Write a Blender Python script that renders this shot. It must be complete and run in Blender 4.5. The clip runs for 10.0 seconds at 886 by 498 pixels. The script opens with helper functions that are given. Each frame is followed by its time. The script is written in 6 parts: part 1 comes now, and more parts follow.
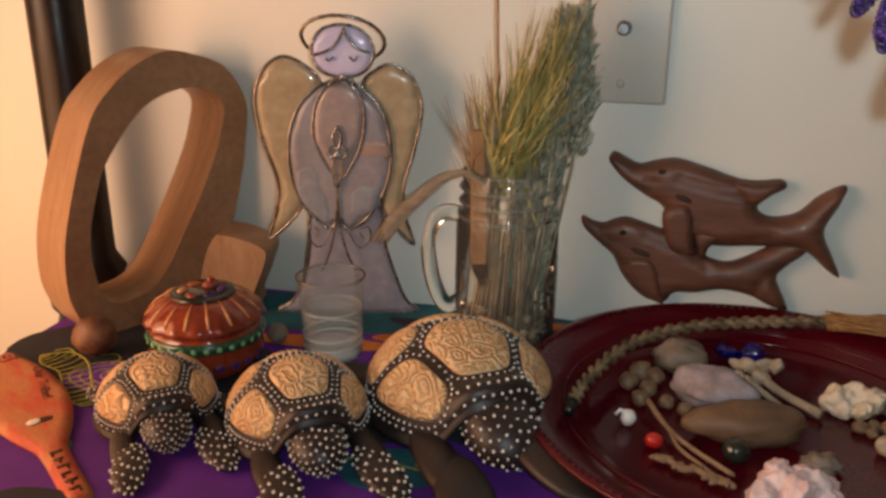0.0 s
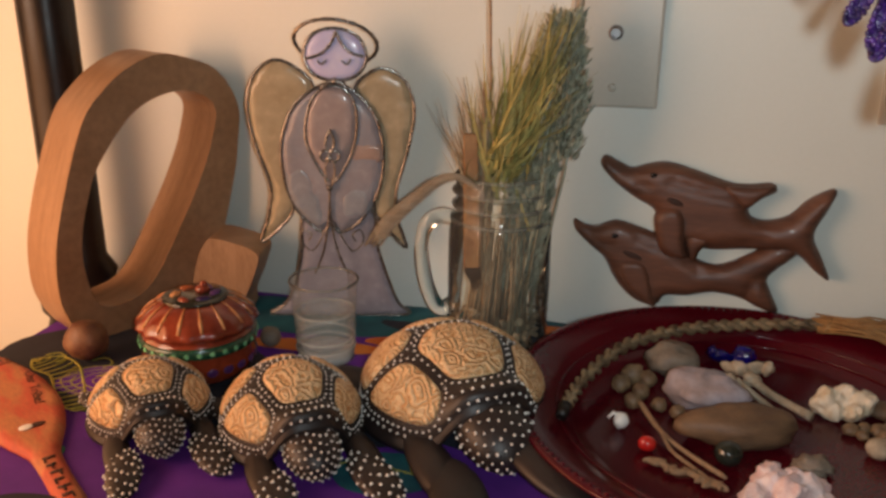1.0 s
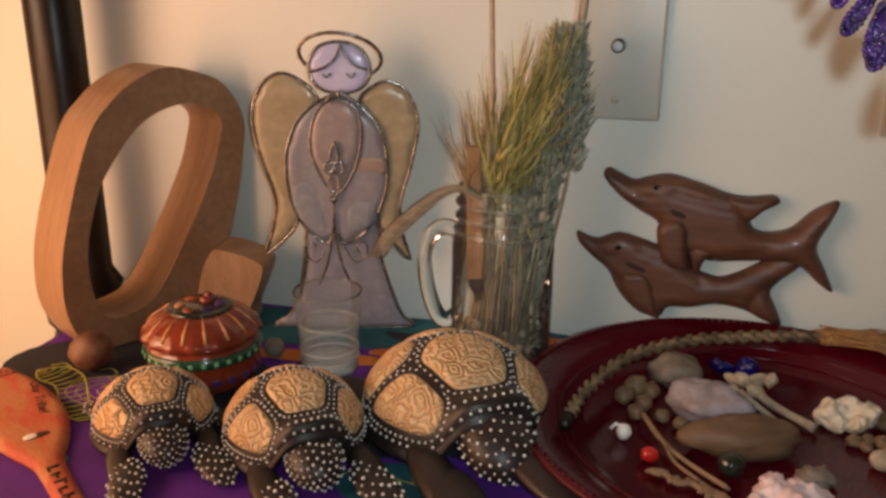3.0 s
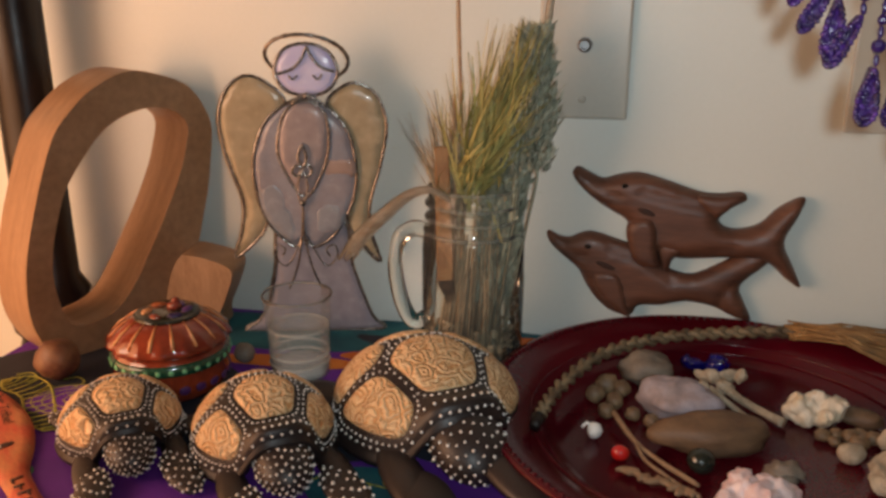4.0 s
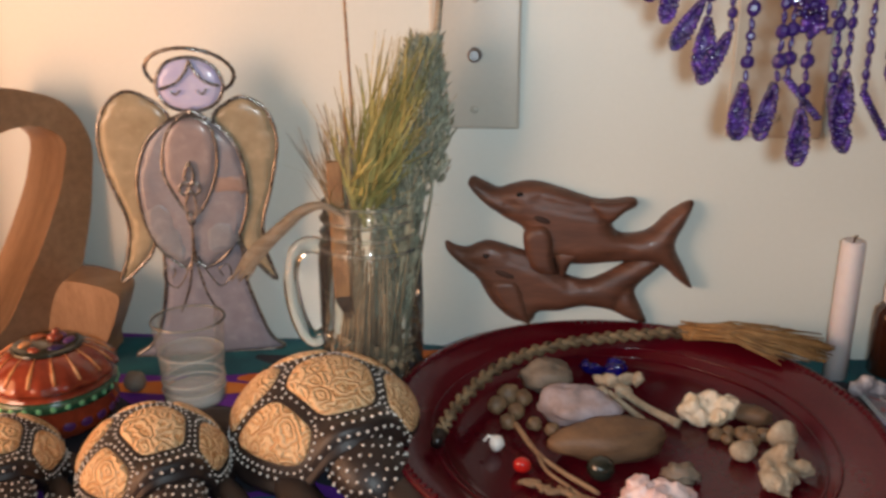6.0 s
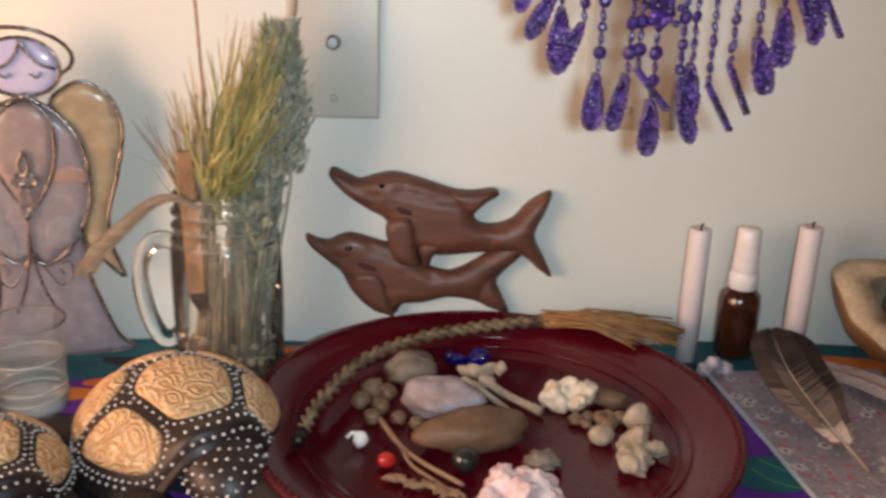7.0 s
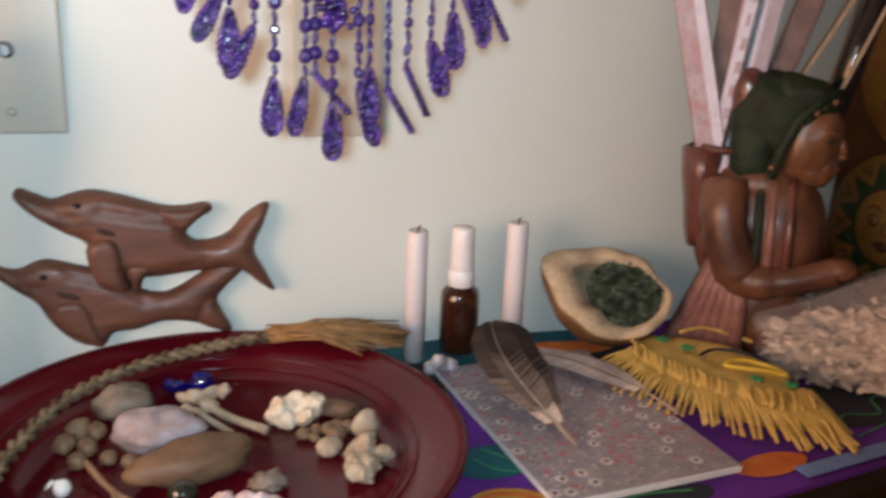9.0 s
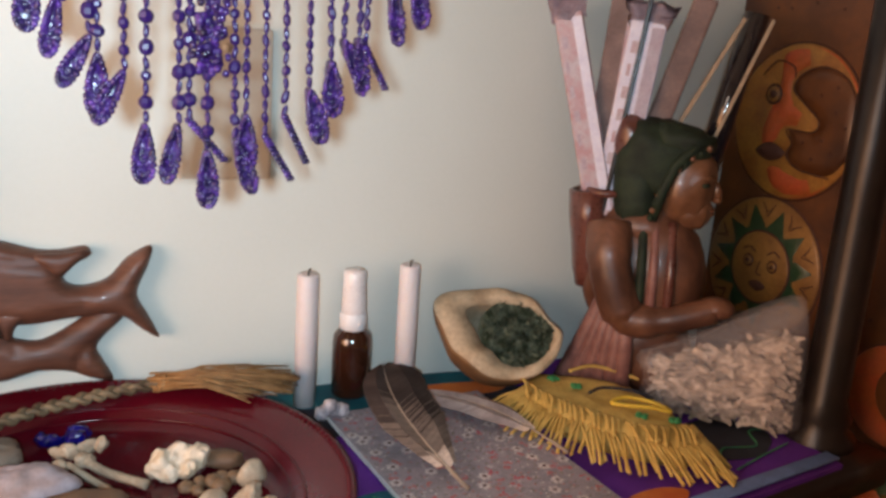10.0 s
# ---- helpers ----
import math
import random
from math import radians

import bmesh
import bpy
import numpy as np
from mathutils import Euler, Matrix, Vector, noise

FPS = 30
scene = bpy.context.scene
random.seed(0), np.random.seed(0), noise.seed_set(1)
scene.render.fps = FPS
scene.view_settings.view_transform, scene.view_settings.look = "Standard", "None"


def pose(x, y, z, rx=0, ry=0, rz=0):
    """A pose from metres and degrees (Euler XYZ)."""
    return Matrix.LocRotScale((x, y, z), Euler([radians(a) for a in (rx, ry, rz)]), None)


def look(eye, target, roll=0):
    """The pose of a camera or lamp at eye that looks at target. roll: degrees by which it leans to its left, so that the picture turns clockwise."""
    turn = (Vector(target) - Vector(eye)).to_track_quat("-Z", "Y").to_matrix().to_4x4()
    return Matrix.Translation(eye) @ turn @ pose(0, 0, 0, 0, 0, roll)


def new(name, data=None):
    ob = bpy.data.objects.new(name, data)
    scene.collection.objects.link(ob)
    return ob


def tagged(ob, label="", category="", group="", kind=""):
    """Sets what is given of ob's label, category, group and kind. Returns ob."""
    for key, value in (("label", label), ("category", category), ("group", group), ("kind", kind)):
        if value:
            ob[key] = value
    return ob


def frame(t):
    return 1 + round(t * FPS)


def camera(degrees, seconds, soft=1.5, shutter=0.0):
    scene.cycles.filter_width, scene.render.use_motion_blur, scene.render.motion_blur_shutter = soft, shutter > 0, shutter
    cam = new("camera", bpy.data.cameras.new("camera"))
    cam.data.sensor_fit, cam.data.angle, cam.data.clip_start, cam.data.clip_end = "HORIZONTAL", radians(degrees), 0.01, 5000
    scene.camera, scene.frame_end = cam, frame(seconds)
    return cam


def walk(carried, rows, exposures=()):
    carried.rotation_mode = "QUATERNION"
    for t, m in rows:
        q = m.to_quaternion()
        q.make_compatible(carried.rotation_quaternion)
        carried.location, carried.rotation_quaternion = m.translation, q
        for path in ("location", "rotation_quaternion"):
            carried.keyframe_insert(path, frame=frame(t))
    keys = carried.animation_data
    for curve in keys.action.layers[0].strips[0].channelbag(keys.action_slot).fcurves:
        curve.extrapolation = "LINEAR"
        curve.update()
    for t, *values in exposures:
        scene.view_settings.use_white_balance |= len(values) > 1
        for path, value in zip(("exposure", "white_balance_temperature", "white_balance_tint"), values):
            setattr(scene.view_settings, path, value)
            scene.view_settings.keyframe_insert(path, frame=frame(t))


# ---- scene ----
cam = camera(55.8, 10.0, soft=3.0, shutter=0.5)
PATH = [
    (0, (0.032, -0.673, 0.286), (-0.443, 1.161, -0.355), 0.3),
    (0.5, (0.03, -0.675, 0.286), (-0.457, 1.16, -0.34), -0.0),
    (1, (0.029, -0.674, 0.289), (-0.42, 1.166, -0.352), 0.5),
    (1.5, (0.029, -0.674, 0.287), (-0.406, 1.18, -0.322), 0.2),
    (2, (0.03, -0.679, 0.29), (-0.466, 1.163, -0.311), -0.2),
    (3.5, (0.034, -0.675, 0.286), (-0.407, 1.179, -0.323), 0.5),
    (4, (0.038, -0.673, 0.287), (-0.379, 1.187, -0.318), 0.0),
    (4.5, (0.042, -0.67, 0.288), (-0.348, 1.199, -0.306), -0.5),
    (5, (0.044, -0.668, 0.286), (-0.3, 1.216, -0.287), 0.1),
    (6.5, (0.049, -0.655, 0.297), (-0.027, 1.246, -0.322), 0.3),
    (7, (0.051, -0.65, 0.291), (0.157, 1.249, -0.328), 1.8),
    (7.5, (0.053, -0.647, 0.288), (0.296, 1.225, -0.371), 1.7),
    (8, (0.059, -0.647, 0.288), (0.445, 1.21, -0.347), 2.2),
    (8.5, (0.069, -0.644, 0.287), (0.59, 1.179, -0.348), 2.3),
    (9, (0.079, -0.644, 0.288), (0.754, 1.149, -0.284), 2.8),
    (9.5, (0.088, -0.644, 0.29), (0.919, 1.1, -0.229), 3.9),
    (10, (0.089, -0.647, 0.293), (0.977, 1.081, -0.181), 4.1),
]
walk(cam, [(t, look(e, g, r)) for t, e, g, r in PATH],
     exposures=[(0.0, -0.22, 6400, 11), (3.5, -0.22, 6340, 10.5), (5.0, -0.08, 6210, 10), (6.5, 0.38, 5930, 9), (7.5, 0.59, 5760, 8), (10.0, 0.81, 5450, 6)])

# ---- world and lights ----
world = bpy.data.worlds.new("world")
scene.world = world
world.use_nodes = True
world.node_tree.nodes["Background"].inputs[0].default_value = (0.8, 0.75, 0.7, 1)
world.node_tree.nodes["Background"].inputs[1].default_value = 0.05


def area_lamp(name, m, size, power, colour):
    d = bpy.data.lights.new(name, "AREA")
    d.size, d.energy, d.color = size, power, colour
    ob = new(name, d)
    ob.matrix_world = m
    return ob


def point_lamp(name, place, radius, power, colour):
    d = bpy.data.lights.new(name, "POINT")
    d.shadow_soft_size, d.energy, d.color = radius, power, colour
    ob = new(name, d)
    ob.location = place
    return ob


# the phone's own white light beside its lens, the amber lamp beside the left end of the shelf, and an added dim warm
# fill with no lamp behind it
def spot_lamp(name, m, radius, power, colour, degrees, blend):
    d = bpy.data.lights.new(name, "SPOT")
    d.shadow_soft_size, d.energy, d.color, d.spot_size, d.spot_blend = radius, power, colour, radians(degrees), blend
    ob = new(name, d)
    ob.matrix_world = m
    return ob


spot_lamp("phone_light", look((0.058, -0.69, 0.298), (0.058, 0.0, 0.32)), 0.008, 6.3, (0.87, 0.99, 1.0), 118, 1.0)
point_lamp("amber_lamp", (-0.69, -0.45, 0.12), 0.32, 18.0, (1.0, 0.43, 0.17))
area_lamp("warm_fill", look((-0.95, -0.90, 0.45), (-0.2, 0, 0.1)), 0.5, 6.0, (1.0, 0.69, 0.50))


# ---- materials ----
def rgba(c):
    return (c[0], c[1], c[2], 1.0)


def mat(name, a, b=None, scale=60.0, rough=0.5, bump=0.15, metal=0.0, spec=0.5, stretch=(1, 1, 1), fine=None,
        detail=4.0, coat=0.0, distance=0.0006, spread=(0.35, 0.65), vary=0.0, sub=0.0, grain=0.35):
    """Two colours mixed by a coarse noise, with a finer noise for grain and relief."""
    m = bpy.data.materials.new(name)
    m.use_nodes = True
    n, l = m.node_tree.nodes, m.node_tree.links
    p = n["Principled BSDF"]
    b = b or tuple(v * 0.75 for v in a)
    co = n.new("ShaderNodeTexCoord")
    mp = n.new("ShaderNodeMapping")
    mp.inputs["Scale"].default_value = stretch
    l.new(co.outputs["Object"], mp.inputs["Vector"])
    big = n.new("ShaderNodeTexNoise")
    big.inputs["Scale"].default_value, big.inputs["Detail"].default_value = scale, detail
    l.new(mp.outputs[0], big.inputs["Vector"])
    ramp = n.new("ShaderNodeValToRGB")
    ramp.color_ramp.elements[0].position, ramp.color_ramp.elements[1].position = spread
    ramp.color_ramp.elements[0].color, ramp.color_ramp.elements[1].color = rgba(b), rgba(a)
    l.new(big.outputs["Fac"], ramp.inputs["Fac"])
    small = n.new("ShaderNodeTexNoise")
    small.inputs["Scale"].default_value, small.inputs["Detail"].default_value = fine or scale * 7, 3
    l.new(mp.outputs[0], small.inputs["Vector"])
    mix = n.new("ShaderNodeMixRGB")
    mix.blend_type = "OVERLAY"
    mix.inputs[0].default_value = grain
    l.new(ramp.outputs[0], mix.inputs[1])
    l.new(small.outputs["Fac"], mix.inputs[2])
    colour = mix.outputs[0]
    if vary:
        info, hsv = n.new("ShaderNodeNewGeometry"), n.new("ShaderNodeHueSaturation")
        mr = n.new("ShaderNodeMapRange")
        mr.inputs["To Min"].default_value, mr.inputs["To Max"].default_value = 1 - vary, 1 + vary
        l.new(info.outputs["Random Per Island"], mr.inputs["Value"])
        l.new(mr.outputs[0], hsv.inputs["Value"])
        l.new(colour, hsv.inputs["Color"])
        colour = hsv.outputs[0]
    l.new(colour, p.inputs["Base Color"])
    rr = n.new("ShaderNodeMapRange")
    rr.inputs["To Min"].default_value, rr.inputs["To Max"].default_value = max(0.02, rough - 0.1), min(1, rough + 0.1)
    l.new(small.outputs["Fac"], rr.inputs["Value"])
    l.new(rr.outputs[0], p.inputs["Roughness"])
    p.inputs["Metallic"].default_value = metal
    p.inputs["Specular IOR Level"].default_value = spec
    p.inputs["Coat Weight"].default_value = coat
    p.inputs["Coat Roughness"].default_value = 0.08
    if sub:
        p.inputs["Subsurface Weight"].default_value = sub
        p.inputs["Subsurface Radius"].default_value = (0.01, 0.006, 0.004)
        p.inputs["Subsurface Scale"].default_value = 0.5
    if bump:
        bu = n.new("ShaderNodeBump")
        bu.inputs["Strength"].default_value, bu.inputs["Distance"].default_value = bump, distance
        l.new(small.outputs["Fac"], bu.inputs["Height"])
        l.new(bu.outputs[0], p.inputs["Normal"])
    return m


def glass_mat(name, colour, rough=0.02, ior=1.45):
    m = bpy.data.materials.new(name)
    m.use_nodes = True
    p = m.node_tree.nodes["Principled BSDF"]
    p.inputs["Base Color"].default_value = rgba(colour)
    p.inputs["Roughness"].default_value = rough
    p.inputs["IOR"].default_value = ior
    p.inputs["Transmission Weight"].default_value = 1.0
    return m


def film_mat(name, colour, clear=0.8, rough=0.15):
    """Thin clear film: mostly see-through, with a gloss."""
    m = bpy.data.materials.new(name)
    m.use_nodes = True
    n, l = m.node_tree.nodes, m.node_tree.links
    p = n["Principled BSDF"]
    p.inputs["Base Color"].default_value, p.inputs["Roughness"].default_value = rgba(colour), rough
    p.inputs["Specular IOR Level"].default_value = 0.9
    tr, mx = n.new("ShaderNodeBsdfTransparent"), n.new("ShaderNodeMixShader")
    noise_tex, bu = n.new("ShaderNodeTexNoise"), n.new("ShaderNodeBump")
    noise_tex.inputs["Scale"].default_value = 60
    bu.inputs["Strength"].default_value, bu.inputs["Distance"].default_value = 0.9, 0.006
    l.new(noise_tex.outputs[0], bu.inputs["Height"])
    l.new(bu.outputs[0], p.inputs["Normal"])
    mx.inputs[0].default_value = 1 - clear
    l.new(tr.outputs[0], mx.inputs[1])
    l.new(p.outputs[0], mx.inputs[2])
    l.new(mx.outputs[0], n["Material Output"].inputs["Surface"])
    return m


WALL = mat("painted_wall", (0.70, 0.73, 0.68), (0.665, 0.695, 0.645), scale=5, rough=0.45, bump=0.03, fine=260, distance=0.0004, grain=0.06)
FLOORM = mat("floor_wood", (0.20, 0.13, 0.08), (0.12, 0.075, 0.045), scale=8, stretch=(1, 8, 1))
BLACKWOOD = mat("black_lacquer", (0.016, 0.011, 0.010), (0.008, 0.006, 0.006), scale=40, rough=0.34, spec=0.35, bump=0.05)
LETTERWOOD = mat("warm_wood", (0.37, 0.222, 0.125), (0.30, 0.172, 0.092), scale=22, rough=0.42, stretch=(1, 1, 7), bump=0.15)
DARKWOOD = mat("carved_red_wood", (0.150, 0.064, 0.038), (0.062, 0.025, 0.016), scale=24, rough=0.48, stretch=(0.6, 5, 1), bump=0.3, coat=0.04, spread=(0.25, 0.7))
EYEM = mat("dark_eye", (0.015, 0.01, 0.01), rough=0.2, bump=0)
PURPLE = mat("purple_cotton", (0.125, 0.018, 0.31), (0.088, 0.012, 0.235), scale=30, rough=0.85, fine=900, bump=0.4)
NAVY = mat("navy_cotton", (0.018, 0.02, 0.035), (0.01, 0.012, 0.02), scale=30, rough=0.85, fine=900, bump=0.4)
TEAL = mat("teal_cotton", (0.012, 0.12, 0.15), (0.008, 0.07, 0.10), scale=30, rough=0.85, fine=900, bump=0.4)
ORANGE = mat("orange_cotton", (0.62, 0.20, 0.03), (0.5, 0.10, 0.015), scale=30, rough=0.85, fine=900, bump=0.4)
YELLOWLINE = mat("batik_yellow", (0.50, 0.42, 0.07), (0.30, 0.34, 0.06), scale=60, rough=0.85)
GREENLINE = mat("batik_green", (0.08, 0.30, 0.10), (0.04, 0.2, 0.12), scale=60, rough=0.85)
TURTLE = mat("dark_painted_wood", (0.027, 0.018, 0.017), (0.014, 0.010, 0.010), scale=40, rough=0.46, bump=0.12)
DOT = mat("white_paint", (0.90, 0.88, 0.84), (0.82, 0.80, 0.76), rough=0.5, bump=0)


def carved_mat():
    """Cream wood with carved scrolls, browned in the grooves."""
    m = mat("carved_cream_wood", (0.86, 0.62, 0.36), (0.76, 0.50, 0.26), scale=60, rough=0.5, bump=0)
    n, l = m.node_tree.nodes, m.node_tree.links
    p = n["Principled BSDF"]
    co, wv = n.new("ShaderNodeTexCoord"), n.new("ShaderNodeTexWave")
    wv.wave_type, wv.rings_direction = "RINGS", "SPHERICAL"
    vo, sub = n.new("ShaderNodeTexVoronoi"), n.new("ShaderNodeVectorMath")
    vo.inputs["Scale"].default_value = 72
    l.new(co.outputs["Object"], vo.inputs["Vector"])
    sub.operation = "SUBTRACT"
    l.new(co.outputs["Object"], sub.inputs[0])
    l.new(vo.outputs["Position"], sub.inputs[1])
    wv.inputs["Scale"].default_value, wv.inputs["Distortion"].default_value = 92, 8.0
    wv.inputs["Detail"].default_value, wv.inputs["Detail Scale"].default_value = 2.5, 1.6
    l.new(sub.outputs[0], wv.inputs["Vector"])
    bu = n.new("ShaderNodeBump")
    bu.inputs["Strength"].default_value, bu.inputs["Distance"].default_value = 1.0, 0.0016
    l.new(wv.outputs["Fac"], bu.inputs["Height"])
    l.new(bu.outputs[0], p.inputs["Normal"])
    old = p.inputs["Base Color"].links[0].from_socket
    mx, rp = n.new("ShaderNodeMixRGB"), n.new("ShaderNodeValToRGB")
    mx.blend_type = "MULTIPLY"
    mx.inputs[0].default_value = 1
    rp.color_ramp.elements[0].color, rp.color_ramp.elements[1].color = (0.72, 0.53, 0.36, 1), (1, 1, 1, 1)
    rp.color_ramp.elements[1].position = 0.30
    l.new(wv.outputs["Fac"], rp.inputs["Fac"])
    l.new(old, mx.inputs[1])
    l.new(rp.outputs[0], mx.inputs[2])
    l.new(mx.outputs[0], p.inputs["Base Color"])
    return m


CARVED = carved_mat()
CHARGER = mat("red_lacquer", (0.088, 0.0027, 0.009), (0.054, 0.002, 0.0065), scale=8, rough=0.17, bump=0.05, fine=500, spec=0.35)


def thin_glass(name, tint, gloss=1.0, rough=0.03, dust_haze=0.0):
    """Clear glass seen through a thin wall: straight view, with a gloss that grows at the edges."""
    m = bpy.data.materials.new(name)
    m.use_nodes = True
    n, l = m.node_tree.nodes, m.node_tree.links
    tr, gl, mx, lw, mu = (n.new(k) for k in ("ShaderNodeBsdfTransparent", "ShaderNodeBsdfGlossy", "ShaderNodeMixShader", "ShaderNodeLayerWeight", "ShaderNodeMath"))
    tr.inputs["Color"].default_value = rgba(tint)
    gl.inputs["Roughness"].default_value = rough
    lw.inputs["Blend"].default_value = 0.25
    mu.operation = "MULTIPLY"
    mu.inputs[1].default_value = gloss
    l.new(lw.outputs["Fresnel"], mu.inputs[0])
    l.new(mu.outputs[0], mx.inputs[0])
    # grey diffuse share: dust on the jar, painted-in brightness on tumbler and water
    df, haze_mix = n.new("ShaderNodeBsdfDiffuse"), n.new("ShaderNodeMixShader")
    df.inputs["Color"].default_value = (0.62, 0.63, 0.60, 1)
    haze_mix.inputs[0].default_value = dust_haze
    l.new(tr.outputs[0], haze_mix.inputs[1])
    l.new(df.outputs[0], haze_mix.inputs[2])
    l.new(haze_mix.outputs[0], mx.inputs[1])
    l.new(gl.outputs[0], mx.inputs[2])
    l.new(mx.outputs[0], n["Material Output"].inputs["Surface"])
    return m


GREENGLASS = thin_glass("clear_glass", (0.96, 0.97, 0.93), 1.0, 0.05, 0.05)
THICKGLASS = thin_glass("thick_glass", (0.86, 0.88, 0.84), 1.0, 0.05, 0.10)
CLEAR = thin_glass("tumbler_glass", (0.985, 0.99, 0.99), 0.4, 0.05, 0.07)
# whitish glass colour standing in for bright refraction in the base and rings
GLINTGLASS = thin_glass("glint_glass", (0.95, 0.97, 0.97), 1.0, 0.05, 0.45)
HANDLEGLASS = glass_mat("handle_glass", (0.93, 0.95, 0.92), 0.03, 1.48)
WATER = thin_glass("water", (0.98, 0.99, 0.99), 0.4, 0.03, 0.12)
AMBER = mat("amber_bottle", (0.035, 0.012, 0.006), (0.025, 0.008, 0.004), rough=0.12, bump=0, coat=0.5)
WHITEPL = mat("white_plastic", (0.80, 0.79, 0.80), (0.76, 0.75, 0.77), rough=0.4, bump=0.02)
CAPPL = mat("clear_cap", (0.76, 0.72, 0.72), (0.70, 0.66, 0.66), rough=0.3, bump=0.02)
WAX = mat("pale_pink_wax", (0.68, 0.63, 0.64), (0.65, 0.60, 0.61), scale=30, rough=0.5, bump=0.04, sub=0.2, grain=0.08)
WICK = mat("wick", (0.05, 0.04, 0.035), rough=0.9)
PLATEM = mat("ivory_plate", (0.47, 0.45, 0.385), (0.46, 0.44, 0.375), scale=6, fine=300, rough=0.35, bump=0.02, grain=0.05)
STEEL = mat("steel", (0.30, 0.29, 0.29), (0.2, 0.19, 0.19), rough=0.5, bump=0.05, metal=1.0)
CAME = mat("silver_lead", (0.36, 0.34, 0.32), (0.14, 0.13, 0.12), scale=80, rough=0.28, bump=0.15, metal=0.9)


def art_glass(name, a, b, alpha=0.8):
    m = mat(name, a, b, scale=38, rough=0.25, bump=0.25, fine=110, distance=0.001, spread=(0.3, 0.7), coat=0.4)
    n, l = m.node_tree.nodes, m.node_tree.links
    p = n["Principled BSDF"]
    tr, mx = n.new("ShaderNodeBsdfTranslucent"), n.new("ShaderNodeMixShader")
    tr.inputs["Color"].default_value = rgba(a)
    cl, m2 = n.new("ShaderNodeBsdfTransparent"), n.new("ShaderNodeMixShader")
    mx.inputs[0].default_value = 0.3
    l.new(p.outputs[0], mx.inputs[1])
    l.new(tr.outputs[0], mx.inputs[2])
    m2.inputs[0].default_value = alpha
    l.new(cl.outputs[0], m2.inputs[1])
    l.new(mx.outputs[0], m2.inputs[2])
    l.new(m2.outputs[0], n["Material Output"].inputs["Surface"])
    return m


AMBERGLASS = art_glass("amber_art_glass", (0.56, 0.48, 0.33), (0.46, 0.38, 0.25), 0.92)
ROSEGLASS = art_glass("rose_art_glass", (0.50, 0.42, 0.41), (0.43, 0.36, 0.36), 0.88)
GREYGLASS = art_glass("grey_art_glass", (0.39, 0.41, 0.48), (0.42, 0.37, 0.39), 0.86)
WHITEGLASS = art_glass("white_art_glass", (0.72, 0.72, 0.95), (0.66, 0.65, 0.90), 1.0)
BLUEGLASS = art_glass("blue_grey_art_glass", (0.37, 0.42, 0.48), (0.40, 0.40, 0.44), 0.9)
PEACHGLASS = art_glass("peach_art_glass", (0.54, 0.40, 0.34), (0.47, 0.35, 0.31), 0.9)
LILACGLASS = art_glass("lilac_art_glass", (0.45, 0.44, 0.52), (0.38, 0.37, 0.43), 0.78)

POTRED = mat("rust_lacquer", (0.29, 0.050, 0.020), (0.17, 0.026, 0.014), scale=30, rough=0.18, bump=0.08, coat=0.6)
POTCREAM = mat("cream_stroke", (0.72, 0.40, 0.17), (0.55, 0.17, 0.05), scale=60, rough=0.25, bump=0.05, coat=0.5)
POTGREEN = mat("dark_green_band", (0.02, 0.09, 0.05), rough=0.25, bump=0.05, coat=0.5)
GREENDOT = mat("mint_dots", (0.22, 0.62, 0.32), rough=0.4, bump=0)
PURPLEDOT = mat("purple_dots", (0.10, 0.03, 0.16), rough=0.4, bump=0)
FANWOOD = mat("orange_wood", (0.50, 0.19, 0.075), (0.52, 0.095, 0.045), scale=26, rough=0.65, stretch=(1, 2.5, 1), spread=(0.42, 0.58))
INK = mat("dark_ink", (0.06, 0.02, 0.012), rough=0.7, bump=0)
SEED = mat("seed_husk", (0.085, 0.020, 0.014), (0.20, 0.095, 0.045), scale=70, rough=0.5, bump=0.5, spread=(0.4, 0.68))
NUT = mat("pale_nut", (0.28, 0.185, 0.10), (0.14, 0.082, 0.045), scale=130, rough=0.5, bump=0.4)
GREYSTONE = mat("grey_stone", (0.24, 0.20, 0.155), (0.17, 0.13, 0.10), scale=70, rough=0.55)
AMETHYST = mat("pale_agate", (0.42, 0.38, 0.43), (0.31, 0.235, 0.225), scale=38, rough=0.5, spec=0.3, spread=(0.4, 0.66))
BROWNSTONE = mat("brown_stone", (0.185, 0.105, 0.055), (0.115, 0.064, 0.036), scale=50, rough=0.6, stretch=(1, 1, 4))
COBALT = mat("cobalt_glass", (0.008, 0.008, 0.22), (0.003, 0.003, 0.06), scale=60, rough=0.10, bump=0.5, coat=0.9)
REDBEAD = mat("red_bead", (0.62, 0.02, 0.015), rough=0.15, bump=0, coat=0.6)
BONE = mat("dry_bone", (0.50, 0.42, 0.31), (0.34, 0.26, 0.18), scale=120, rough=0.65, bump=0.4)
CORAL = mat("cream_coral", (0.66, 0.53, 0.36), (0.70, 0.61, 0.49), scale=70, rough=0.5, bump=0.6)
PINKROCK = mat("pink_quartz_cluster", (0.74, 0.63, 0.63), (0.70, 0.48, 0.46), scale=60, rough=0.35, bump=0.5)
TWIG = mat("dry_twig", (0.36, 0.22, 0.12), (0.24, 0.14, 0.075), scale=120, rough=0.7, bump=0.4)
BLACKGLASS = mat("dark_bead", (0.02, 0.025, 0.02), rough=0.15, bump=0.05, coat=0.5)
BRAID = mat("dried_sweetgrass", (0.25, 0.185, 0.105), (0.07, 0.045, 0.024), scale=60, rough=0.6, bump=0.5, stretch=(1, 1, 1), vary=0.25)
